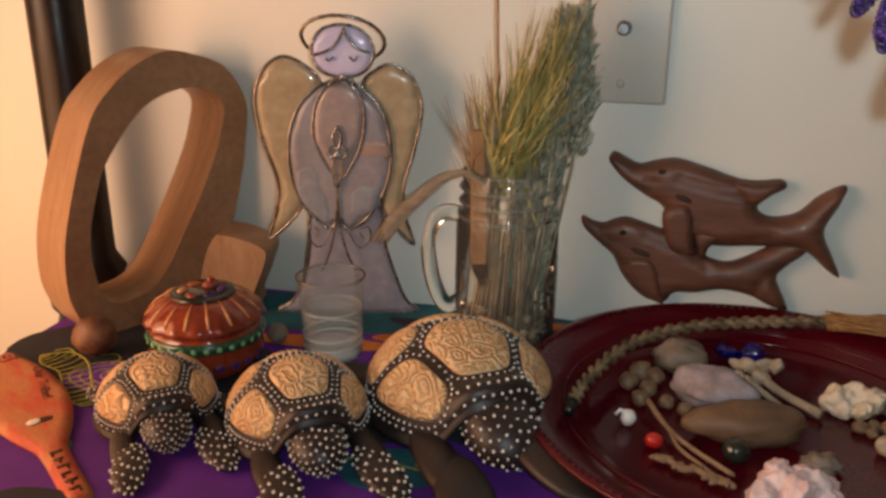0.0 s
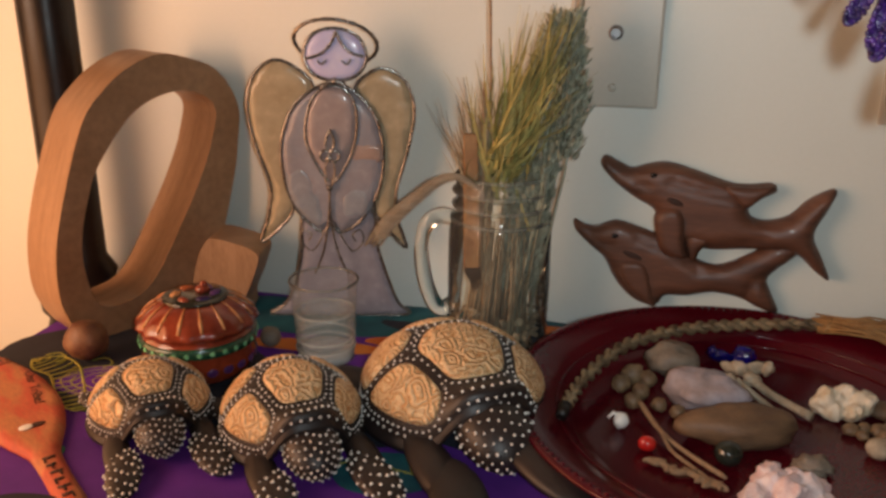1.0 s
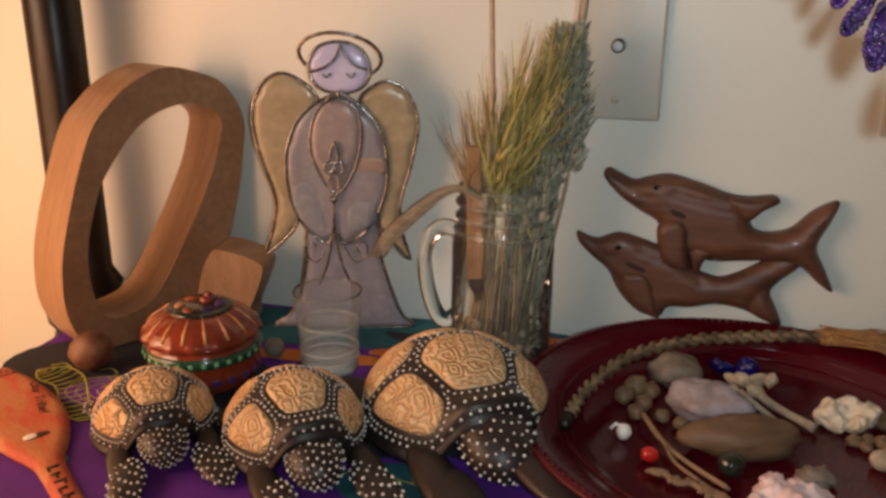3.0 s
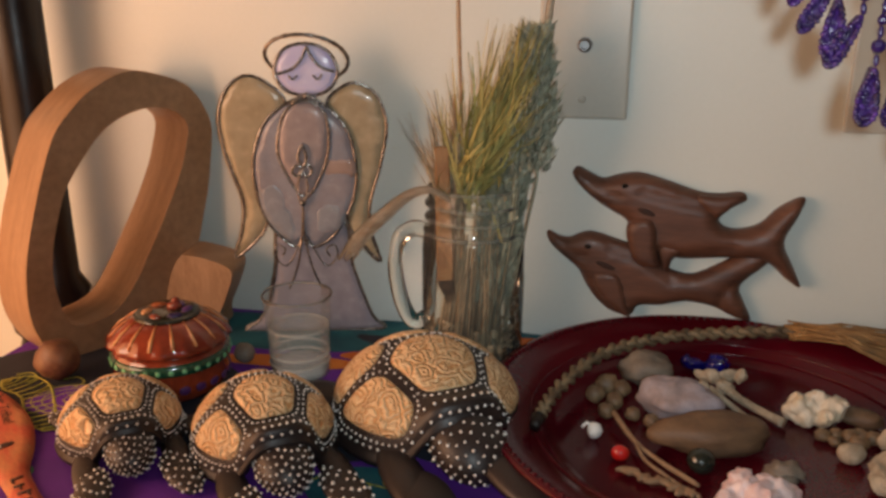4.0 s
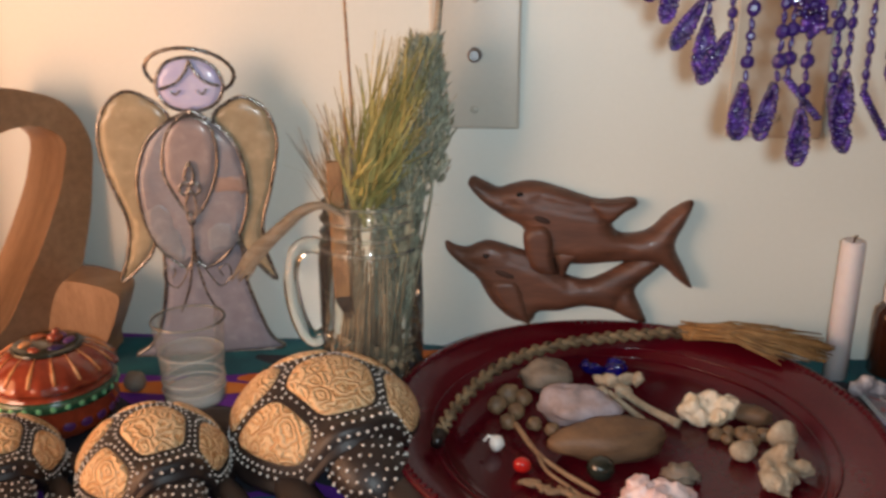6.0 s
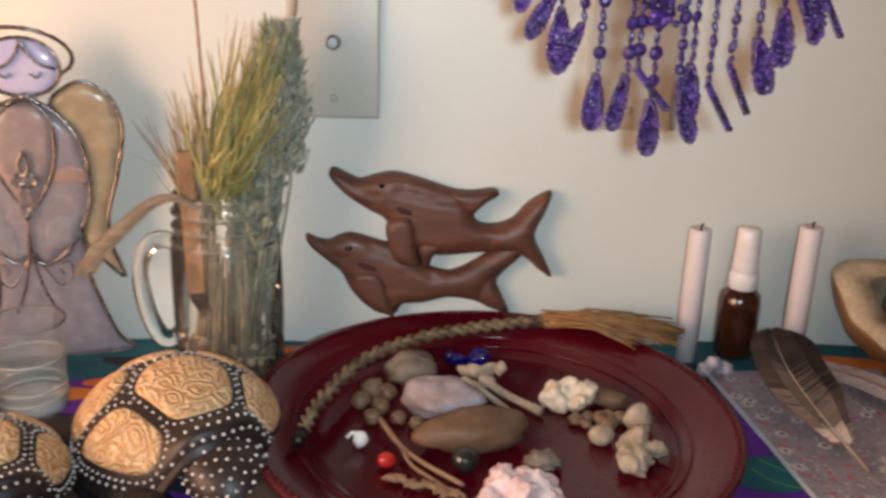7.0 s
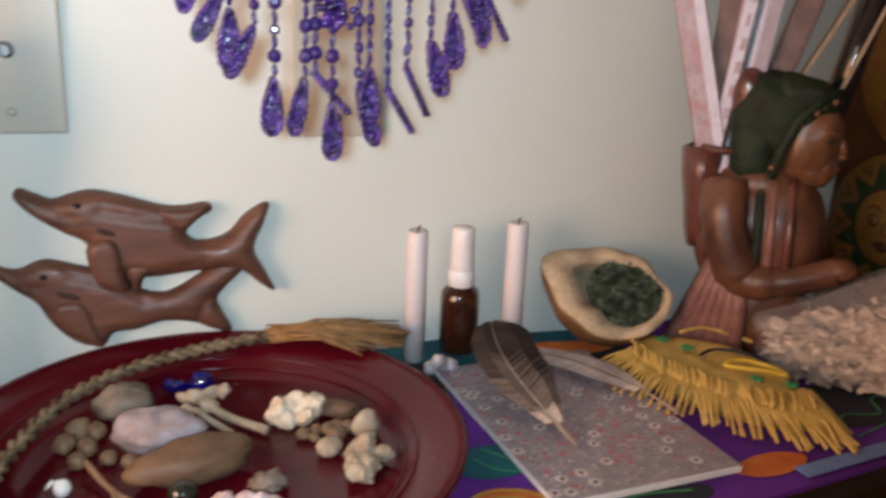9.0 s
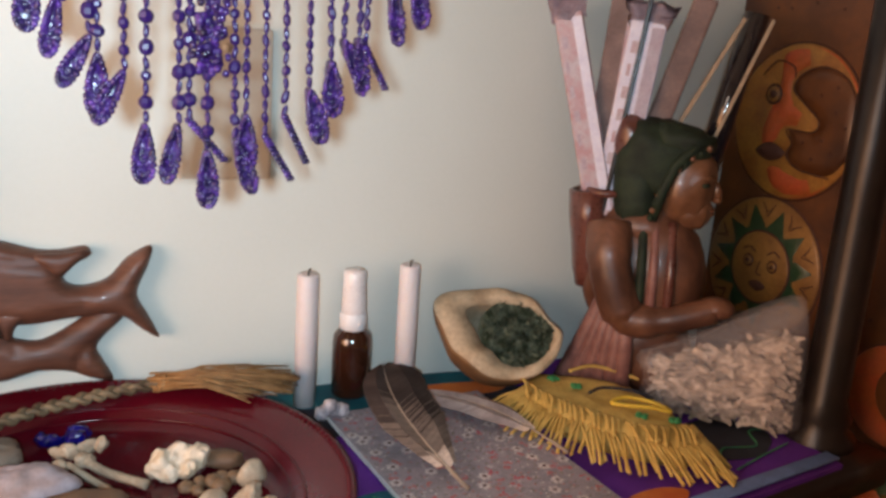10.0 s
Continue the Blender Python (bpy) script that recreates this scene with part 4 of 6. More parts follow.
    blades(bm, 5, (-0.022, -0.004, 0.13), (0.002, 0.002, 0.01), (-0.056, -0.006, 0.196), (0.004, 0.004, 0.008), 0.0009, rng, 0.003)
    for k in range(90):
        a, rr = rng.uniform(0, 6.28), 0.030 * math.sqrt(rng.random())
        p = Vector((rr * math.cos(a), rr * math.sin(a), 0.010))
        q = Vector((p.x * 0.75 + 0.004, p.y * 0.7, rng.uniform(0.06, 0.12)))
        tube([p, q], [0.0011, 0.0007], 4, False, bm)
    solid("herb_stems", bm, HERB, "loose brown dried stems filling the jar", "dried stems", m, kind="stuff")
    # incense wood stick with its charred lower end, and a dark twig behind
    bm = bmesh.new()
    box(bm, (-0.0055, -0.004, 0), (0.0055, 0.004, 0.125), bevel=0.0012)
    for v in bm.verts:
        v.co.x += 0.0012 * noise.noise(v.co * 90)
    stick = solid("incense_wood", bm, PALO, "split stick of pale aromatic wood leaning in the jar", "wood stick", m @ pose(-0.0205, -0.022, 0.070, -2, -1, 10) @ Matrix.Diagonal((1, 1, 0.82, 1)), smooth=False)
    bm = bmesh.new()
    for k in range(5):
        x = -0.0042 + 0.0021 * k
        tube([(x, 0, 0.004), (x + 0.001, 0, -0.006), (x + 0.0035, 0, -0.012 - 0.012 * rng.random())], [0.0022, 0.0018, 0.0004], 5, False, bm)
    part("charred_end", bm, CHARRED, stick, "blackened charred tip")
    bm = tube([(0, 0, 0), (0.0005, 0, 0.08), (-0.001, 0, 0.15)], [0.0022, 0.0019, 0.0012], 7)
    solid("dark_twig", bm, TWIG, "thin dark twig standing among the grass", "twig", m @ pose(-0.0155, -0.016, 0.06, 0, 1, 0))
    bm = tube(spline([(-0.008, 0, 0.10), (-0.010, 0, 0.20), (-0.013, 0, 0.30)], 5), 0.0010, 6)
    solid("tall_stem", bm, TWIG, "single tall thin reed rising above the bundle", "reed", m)
    bm = tube([(0.018, 0.010, 0.02), (0.046, 0.010, 0.20), (0.058, 0.010, 0.31)], [0.0026, 0.0026, 0.0024], 8)
    solid("pale_stick", bm, HUSK, "pale tan wooden stick rising behind the sage", "wood stick", m)
    # husk strip over the rim
    bm = bmesh.new()
    line = spline(mm([(-16, -32, 134), (-30, -32, 142), (-46, -30, 138), (-64, -28, 123), (-82, -26, 106), (-92, -24, 92)]), 6)
    half = [0.0016 + 0.0046 * min(1, i / 24) for i in range(len(line))]
    rows = []
    for i, p in enumerate(line):
        d = (line[min(i + 1, len(line) - 1)] - line[max(i - 1, 0)]).normalized()
        s = d.cross(Vector((0, -1, 0))).normalized()
        rows.append([bm.verts.new(p + s * half[i] * u + Vector((0, 0.0022 * abs(u) + 0.0006 * math.sin(5 * u + i), 0))) for u in (-1, -.5, 0, .5, 1)])
    for a, b in zip(rows, rows[1:]):
        for k in range(4):
            bm.faces.new((a[k], a[k + 1], b[k + 1], b[k]))
    down = (line[-1] - line[-4]).normalized()
    for k in range(4):
        p, q = rows[-1][k].co, rows[-1][k + 1].co
        bm.faces.new((rows[-1][k], rows[-1][k + 1], bm.verts.new(q.lerp(p, 0.35) + down * rng.uniform(0.006, 0.016)), bm.verts.new(p.lerp(q, 0.2) + down * rng.uniform(0.005, 0.014))))
    bmesh.ops.solidify(bm, geom=bm.faces[:], thickness=0.0006)
    solid("husk_strip", bm, HUSK, "tan dried husk strip hanging over the jar's rim", "dried husk", m)
    bm = bmesh.new()
    for k in range(130):
        a, rr = rng.uniform(0, 6.28), 0.033 * math.sqrt(rng.random())
        ball(bm, (rr * math.cos(a), rr * math.sin(a), 0.009 + rng.uniform(0, 0.030) * rng.random()), (rng.uniform(.003, .007), rng.uniform(.0015, .004), .0010), 0, 6, (rng.random() * 3, rng.random() * 3, 0))
    solid("herb_crumbs", bm, HERB, "crumbled dry leaves lying on the jar's bottom", "herb crumbs", m, kind="stuff")


mug_and_herbs()


def tumbler():
    base = pose(-0.1965, -0.126, 0.0015)
    ob = thing("water_glass", base, "small clear shot glass of water with a thick base", "glass")
    g = part("tumbler", open_lathe([(0, 0.001), (0.020, 0), (0.0222, 0.001), (0.0228, 0.006), (0.0226, 0.012), (0.0229, 0.017), (0.0228, 0.023), (0.0236, 0.032), (0.0256, 0.0645)], 48), CLEAR, ob)
    w = part("water", lathe([(0, 0.0112), (0.0190, 0.0112), (0.0212, 0.0130), (0.0216, 0.020), (0.0222, 0.032), (0.0228, 0.0408), (0.0222, 0.0400), (0, 0.0398)], 48), WATER, ob, "clear water")
    r = part("lip", tube([(0.0256 * math.cos(a), 0.0256 * math.sin(a), 0.0645) for a in [2 * math.pi * k / 40 for k in range(40)]], 0.0010, 6, True), THICKGLASS, ob)
    # milky base colour paints in the light gathered by the thick glass
    b = part("thick_base", lathe([(0, 0.0006), (0.0190, 0.0006), (0.0212, 0.0020), (0.0216, 0.006), (0.0208, 0.0095), (0.0170, 0.0105), (0, 0.0100)], 40), GLINTGLASS, ob)
    # pale rings added for the bright refraction lines of base and water surface
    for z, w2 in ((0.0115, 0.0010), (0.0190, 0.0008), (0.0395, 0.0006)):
        ring = part("glint_ring", tube([(0.0222 * math.cos(a), 0.0222 * math.sin(a), z) for a in [2 * math.pi * k / 40 for k in range(40)]], w2, 8, True), GLINTGLASS, ob)
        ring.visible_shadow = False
    g.visible_shadow = w.visible_shadow = r.visible_shadow = b.visible_shadow = False


tumbler()


def pot():
    ob = thing("trinket_pot", pose(-0.2805, -0.166, 0.0015) @ Matrix.Diagonal((0.91, 0.91, 0.95, 1)), "rust-red painted ceramic trinket pot with a flared lid", "trinket pot")
    body = part("body", lathe([(0, 0), (0.034, 0), (0.040, 0.004), (0.0445, 0.012), (0.0455, 0.018), (0.0445, 0.022), (0.0455, 0.027), (0.0450, 0.034), (0.041, 0.040), (0, 0.040)], 56), POTRED, ob)
    part("green_band", lathe([(0.0446, 0.0262), (0.0466, 0.0272), (0.0466, 0.0338), (0.0450, 0.0350)], 56), POTGREEN, body)
    bm = bmesh.new()
    for k in range(30):
        a = 2 * math.pi * k / 30
        ball(bm, (0.0470 * math.cos(a), 0.0470 * math.sin(a), 0.0305), (0.0005, 0.0021, 0.0021), 0, 10, (0, 0, a))
    part("mint_dots", bm, GREENDOT, body)
    bm = bmesh.new()
    for k in range(22):
        a = 2 * math.pi * k / 22
        ball(bm, (0.0450 * math.cos(a), 0.0450 * math.sin(a), 0.0145), (0.0009, 0.0045, 0.0034), 0, 10, (0, 0, a))
    part("purple_dots", bm, PURPLEDOT, body)
    fl = (lambda a, z: 1 + (0.022 * math.cos(16 * a) if z < 0.050 else 0.0))
    lid = part("lid", lathe([(0.040, 0.040), (0.0465, 0.041), (0.0480, 0.043), (0.0462, 0.0465), (0.039, 0.0535), (0.030, 0.0590), (0.0255, 0.0605), (0.0, 0.061)], 120, wobble=fl), POTRED, ob)
    for k in range(16):
        a = 2 * math.pi * (k + 0.5) / 16
        tq = [(r * math.cos(a), r * math.sin(a), z) for r, z in ((0.0258, 0.0612), (0.033, 0.0578), (0.039, 0.0538), (0.0455, 0.0472))]
        part("cream_stroke", tube(tq, [0.0004, 0.0009, 0.0016, 0.0012], 6, flat=0.5), POTCREAM, lid)
    part("navy_disc", lathe([(0.0258, 0.0600), (0.0258, 0.0622), (0.024, 0.0630), (0, 0.0632)], 40), BLACKGLASS, lid)
    bm = bmesh.new()
    ball(bm, (0.003, 0.006, 0.0650), (0.0065, 0.0055, 0.0035), 0, 12)
    ball(bm, (0.004, 0.007, 0.0690), (0.0034, 0.0034, 0.0026), 0, 10)
    part("knob", bm, POTRED, lid)
    rng = random.Random(5)
    for k, mt in enumerate((PURPLEDOT, PURPLEDOT, MOONORG, POTCREAM, POTRED, PURPLEBEAD)):
        bm = bmesh.new()
        a = k * 1.05 + 0.4
        ball(bm, (0.0155 * math.cos(a), 0.0155 * math.sin(a), 0.0632), (0.0065, 0.0038, 0.0020), 0, 10, (0, 0, a + 1.2))
        part("painted_petal", bm, mt, lid)


pot()

bm = bmesh.new()
ball(bm, (0, 0, 0.0155), (0.0165, 0.016, 0.0155), 0, 24, None, 0.10, 2.2, 1.6)
solid("seed_pod", bm, SEED, "round reddish-brown dried seed pod on the cloth", "seed pod", pose(-0.372, -0.174, 0.0015))
bm = bmesh.new()
ball(bm, (0, 0, 0.008), (0.008, 0.008, 0.008), 0, 16, None, 0.12, 4.1)
solid("glass_pebble", bm, GREYSTONE, "small pale grey pebble behind the trinket pot", "pebble", pose(-0.247, -0.118, 0.0015))


def paddle():
    d = Vector((0.166, -0.131, 0)).normalized()
    ang = math.degrees(math.atan2(d.y, d.x))
    ob = thing("wooden_paddle", pose(-0.430, -0.206, 0.006, 1.0, 2.2, ang) @ Matrix.Diagonal((1, 0.82, 1, 1)), "orange leaf-shaped wooden paddle with dark hand-lettered writing", "paddle")
    half = [(0, 7), (6, 12), (14, 14), (20, 18), (40, 25), (70, 31), (98, 30), (122, 23), (140, 14.5), (152, 10.5), (180, 9.5), (205, 10), (212, 8)]
    loop = spline(mm([(x, y) for x, y in half] + [(x, -y) for x, y in reversed(half)]), 4, True)
    body = part("board", pillow([p.to_tuple() for p in loop], 0.005, 0.0018, 0.006), FANWOOD, ob)
    bm = bmesh.new()
    ball(bm, (0.116, -0.004, 0.0056), (0.0035, 0.0055, 0.0006), 0, 12)
    part("white_mark", bm, DOT, body)
    bm = bmesh.new()
    ball(bm, (0.116, 0.004, 0.0054), (0.003, 0.0065, 0.0005), 0, 12)
    part("dark_mark", bm, INK, body)

    def lettering(text, size, m, name):
        cu = bpy.data.curves.new(name, "FONT")
        cu.body, cu.size, cu.extrude = text, size, 0.0001
        tmp = bpy.data.objects.new(name, cu)
        scene.collection.objects.link(tmp)
        me = bpy.data.meshes.new_from_object(tmp.evaluated_get(bpy.context.evaluated_depsgraph_get()))
        bpy.data.objects.remove(tmp)
        me.materials.append(INK)
        o = new(name, me)
        o.parent = body
        o.matrix_local = m
    lettering("Our Tribe!", 0.0115, pose(0.040, 0.0245, 0.0054, 0, 0, -6) @ pose(0, -0.0085, 0), "lettering")
    for k in range(6):
        bm = bmesh.new()
        box(bm, (0.157 + 0.0085 * k, -0.0045, 0.0051), (0.1595 + 0.0085 * k, 0.0045 - 0.002 * (k % 2), 0.0055))
        box(bm, (0.157 + 0.0085 * k, -0.0045 + 0.003 * (k % 3), 0.0051), (0.163 + 0.0085 * k, -0.0027 + 0.003 * (k % 3), 0.0055))
        part("writing_bar", bm, INK, body)
    for k in range(5):
        bm = bmesh.new()
        box(bm, (0.008 + 0.0022 * (k % 2), -0.011 + 0.0048 * k, 0.0051), (0.013, -0.0090 + 0.0048 * k, 0.0055))
        part("writing_bar", bm, INK, body)
    part("scored_line", tube([(0.0165, -0.012, 0.0052), (0.018, 0, 0.0053), (0.0165, 0.0135, 0.0052)], 0.0004, 5), INK, body)


paddle()


# ---- the three turtles ----
def cell(seeds, i, gap, limit):
    """Outline of one shell plate: the ground nearer to seed i than to any other, drawn in by the gap, with rounded corners."""
    poly = [Vector((limit * math.cos(2 * math.pi * k / 40), limit * math.sin(2 * math.pi * k / 40))) for k in range(40)]
    c = seeds[i]
    for j, q in enumerate(seeds):
        if j == i:
            continue
        nrm = (q - c).normalized()
        edge = ((q + c) / 2).dot(nrm) - gap
        out = []
        for k, p in enumerate(poly):
            r = poly[(k + 1) % len(poly)]
            dp, dr = p.dot(nrm) - edge, r.dot(nrm) - edge
            if dp <= 0:
                out.append(p)
            if dp * dr < 0:
                out.append(p.lerp(r, dp / (dp - dr)))
        poly = out
    L = [(poly[k] - poly[k - 1]).length for k in range(len(poly))]
    step, ring, run = sum(L) / 36, [], 0.0
    for k in range(len(poly)):
        p, r = poly[k - 1], poly[k]
        while run < L[k]:
            ring.append(p.lerp(r, run / max(L[k], 1e-9)))
            run += step
        run -= L[k]
    for _ in range(3):
        ring = [(ring[k - 1] + 2 * ring[k] + ring[(k + 1) % len(ring)]) / 4 for k in range(len(ring))]
    return ring


def turtle(x, y, yaw, R, H, label, dots, dotted=True):
    ob = thing("carved_turtle", pose(x, y, 0.0015, 0, 0, yaw), label, "turtle figurine", "row of carved turtles")
    rng = random.Random(int(R * 10000))
    lift = 0.15 * R

    def dome(u, v, off=0.0):
        """Shell height above plan point (u, v), in units of the radius."""
        r = min(1.0, math.hypot(u, v))
        z = lift + 1.05 * H * (1 - r ** 2.0) ** 0.52
        reach = max(0.0, (r - 0.66) / 0.34)
        arch = reach ** 1.5 * math.exp(-(math.atan2(v, u) / 0.52) ** 4)
        z += 0.62 * H * arch
        off += 0.03 * R * arch
        nx, ny, nz = u * R * 1.05 * 1.6 * H / R, v * R * 1.6 * H / R, R * 0.9
        q = Vector((nx, ny, nz)).normalized()
        return Vector((u * R * 1.06, v * R, z)) + q * off

    def over(p, off=0.0):
        """The same, from an even chart whose radius runs along the shell from crown to rim."""
        d = p.length
        k = math.sin(math.pi / 2 * min(d, 1)) / d if d > 1e-6 else math.pi / 2
        return dome(p.x * k, p.y * k, off)
    # dome with an arched opening over the head
    bm = bmesh.new()
    n, rings = 72, 20
    grid = []
    for i in range(rings + 1):
        r = math.sin(math.pi / 2 * i / rings)
        grid.append([bm.verts.new(dome(r * math.cos(2 * math.pi * k / n), r * math.sin(2 * math.pi * k / n))) for k in range(n)])
    lip, low = [], []
    for k in range(n):
        v = grid[-1][k].co
        lip.append(bm.verts.new((v.x * 1.045, v.y * 1.045, v.z - 0.035 * R)))
        low.append(bm.verts.new((v.x * 1.035, v.y * 1.035, v.z - 0.095 * R)))
    under = [bm.verts.new((w.co.x * 0.8, w.co.y * 0.8, max(0.35 * lift, w.co.z - 0.10 * R))) for w in low]
    rows = grid + [lip, low, under]
    for a, b in zip(rows, rows[1:]):
        for k in range(n):
            try:
                bm.faces.new((a[k], a[(k + 1) % n], b[(k + 1) % n], b[k]))
            except ValueError:
                pass
    hub = bm.verts.new((0.1 * R, 0, 0.10 * R))
    for k in range(n):
        bm.faces.new((under[k], under[(k + 1) % n], hub))
    bmesh.ops.remove_doubles(bm, verts=bm.verts[:], dist=1e-6)
    shell = part("shell", bm, TURTLE, ob)
    seeds = [Vector((0.18, 0.0)), Vector((0.84, 0.0))]
    for a, r in ((60, 0.70), (118, 0.58), (180, 0.50), (-118, 0.58), (-60, 0.70)):
        seeds.append(Vector((r * math.cos(radians(a)), r * math.sin(radians(a)))))
    dotpts = []
    for i in range(len(seeds)):
        if i == 1:
            continue
        ring = cell(seeds, i, 0.064 if R < 0.05 else 0.046, 0.83)
        c = sum(ring, Vector((0, 0))) / len(ring)
        bm = bmesh.new()
        hub = bm.verts.new(over(c, 0.035 * R))
        last = None
        for e in (0.2, 0.4, 0.6, 0.78, 0.90, 0.97, 1.0):
            off = (0.035 if e < 0.85 else 0.030 if e < 0.95 else 0.015 if e < 0.99 else -0.012) * R
            cur = [bm.verts.new(over(c.lerp(p, e), off)) for p in ring]
            m = len(cur)
            for k in range(m):
                bm.faces.new((hub, cur[k], cur[(k + 1) % m]) if last is None else (last[k], cur[k], cur[(k + 1) % m], last[(k + 1) % m]))
            last = cur
        part("carved_scute", bm, CARVED, shell)
        for p in cell(seeds, i, 0.024 if R < 0.05 else 0.012, 0.885):
            dotpts.append((over(p), rng.uniform(0.85, 1.1)))
    # dots along the rim and round the arch over the head
    count = int(2 * math.pi * R / 0.0056)
    for q in range(count):
        a = 2 * math.pi * q / count
        dotpts.append((dome(0.995 * math.cos(a), 0.995 * math.sin(a), 0.0), 1.15))
    for q in range(15):
        fa = -0.74 + 1.48 * q / 14
        dotpts.append((dome((0.86 + 0.05 * math.cos(fa * 2)) * math.cos(fa), 0.90 * math.sin(fa), 0.0003), 1.15))
    keep = []
    for p, s in dotpts:
        if all((p - q).length > 3.1 * dots for q, _ in keep):
            keep.append((p, s))
    bm = bmesh.new()
    for p, s in keep:
        ball(bm, p, dots * s, 0, 7)
    tagged(part("white_dots", bm, DOT, shell), kind="stuff")
    # head on a short neck, tucked under the arch, and four flippers, each with its dots

    def limb(name, c, r, rot, count, pick, ds=1.0):
        b = bmesh.new()
        ball(b, (0, 0, 0), (1, 1, 1), 0, 20)
        mt = Matrix.LocRotScale(Vector(c), Euler([radians(v) for v in rot]), Vector(r))
        b.transform(mt)
        o = part(name, b, TURTLE, ob)
        b = bmesh.new()
        g = math.pi * (3 - math.sqrt(5))
        for i in range(count):
            z = 1 - 2 * (i + 0.5) / count
            w = math.sqrt(1 - z * z)
            p = Vector((w * math.cos(g * i), w * math.sin(g * i), z))
            if pick(p):
                ball(b, mt @ (p * 1.005), dots * ds * rng.uniform(0.75, 1.25), 0, 6)
        if count:
            tagged(part("white_dots", b, DOT, o), kind="stuff")
        else:
            b.free()
    limb("head", (1.05 * R, 0, 0.355 * R), (0.52 * R, 0.38 * R, 0.29 * R), (0, 18, 0), 220, lambda p: p.z > -0.35 and p.x > -0.7, 1.0)
    part("neck", tube([(0.60 * R, 0, 0.32 * R), (0.98 * R, 0, 0.36 * R)], [0.24 * R, 0.25 * R], 14), TURTLE, ob)
    n_dots = 90 if dotted else 0
    for s in (-1, 1):
        over = not dotted and s > 0
        limb("flipper", (1.72 * R, (0.24 if over else s * 0.64) * R, (0.26 if over else 0.13) * R), (0.60 * R, 0.27 * R, 0.115 * R), (0, 6, s * 10), n_dots, lambda p: p.z > 0.0, 1.3)
        limb("shoulder", (1.16 * R, (0.40 if over else s * 0.67) * R, 0.15 * R), (0.70 * R, 0.21 * R, 0.115 * R), (0, 2, s * 2), 0, lambda p: False)
        limb("flipper", (-0.75 * R, s * 0.78 * R, 0.12 * R), (0.40 * R, 0.22 * R, 0.11 * R), (0, 10, -s * 40), n_dots // 2, lambda p: p.z > 0.05)
    return ob


turtle(-0.2744, -0.2428, -50, 0.0392, 0.0334, "smallest dark wooden turtle with cream carved scutes and white dots", 0.00072)
turtle(-0.1777, -0.2344, -52, 0.0455, 0.0400, "middle-sized dark wooden turtle with cream carved scutes and white dots", 0.00080)
turtle(-0.0841, -0.1808, -54, 0.0625, 0.0483, "largest dark wooden turtle with cream carved scutes and white dots", 0.00090, False)


# ---- the red charger and what lies on it ----
PC = (0.113, -0.1645)


def charger():
    ob = thing("charger_plate", pose(PC[0], PC[1], 0.0015), "large dark red lacquered charger plate with a beaded rim", "plate")
    part("dish", lathe([(0, 0), (0.108, 0), (0.116, 0.003), (0.124, 0.011), (0.154, 0.0218), (0.1585, 0.0242), (0.1585, 0.0262), (0.1555, 0.0268), (0.1245, 0.0150), (0.1170, 0.0065), (0.1090, 0.0042), (0, 0.0040)], 128), CHARGER, ob)
    bm = bmesh.new()
    for k in range(170):
        a = 2 * math.pi * k / 170
        ball(bm, (0.1540 * math.cos(a), 0.1540 * math.sin(a), 0.0266), (0.0020, 0.0020, 0.0012), 0, 6)
    tagged(part("beaded_edge", bm, CHARGER, ob), kind="stuff")
    for r, z in ((0.1205, 0.0112), (0.1275, 0.0163)):
        part("turned_ring", tube([(r * math.cos(a), r * math.sin(a), z) for a in [2 * math.pi * k / 96 for k in range(96)]], 0.0010, 6, True), CHARGER, ob)


charger()
ZP = 0.0057


def stone(name, label, material, x, y, r, rot=0, rough=0.18, seed=1.0, freq=1.0, seg=20, category="stone", z=ZP):
    bm = bmesh.new()
    ball(bm, (0, 0, r[2] * 0.93), r, 0, seg, (0, 0, radians(rot)), rough, seed, freq)
    return solid(name, bm, material, label, category, pose(x, y, z))


stone("river_stone", "rounded grey-brown river stone on the red plate", GREYSTONE, 0.062, -0.093, (0.0190, 0.015, 0.0125), 20, 0.34, 1.3, 1.2, 28)
stone("agate_stone", "smooth pale lilac agate with a rusty patch", AMETHYST, 0.0815, -0.138, (0.0265, 0.0168, 0.0135), 4, 0.30, 3.1, 1.2, 28)
stone("brown_stone", "long flat brown stone with a blunt end", BROWNSTONE, 0.101, -0.180, (0.0375, 0.0165, 0.0125), 12, 0.24, 5.9, 1.1, 28)
stone("dark_bead", "small round dark glass bead on the plate", BLACKGLASS, 0.093, -0.2085, (0.0085, 0.0085, 0.008), 0, 0.03, 2.2, category="bead")
stone("flat_pebble", "flat dark brown pebble beside the coral", BROWNSTONE, 0.201, -0.128, (0.014, 0.009, 0.006), -20, 0.2, 7.0, category="pebble")
stone("quartz_chip", "small rough smoky quartz chip", GREYSTONE, 0.142, -0.205, (0.0115, 0.007, 0.005), -5, 0.5, 8.0, 2.0, category="quartz")
stone("cube_stone", "small squarish cream stone", BONE, 0.184, -0.177, (0.0088, 0.0075, 0.0065), 15, 0.12, 9.0, category="pebble")
stone("red_bead", "small shiny red glass bead", REDBEAD, 0.0455, -0.205, (0.0058, 0.005, 0.005), 0, 0.05, 1.1, category="bead")


def fused(ob, size=0.0010):
    """Grow overlapping lumps into one skin."""
    md = ob.modifiers.new("fuse", "REMESH")
    md.mode, md.voxel_size, md.use_smooth_shade = "VOXEL", size, True
    return ob


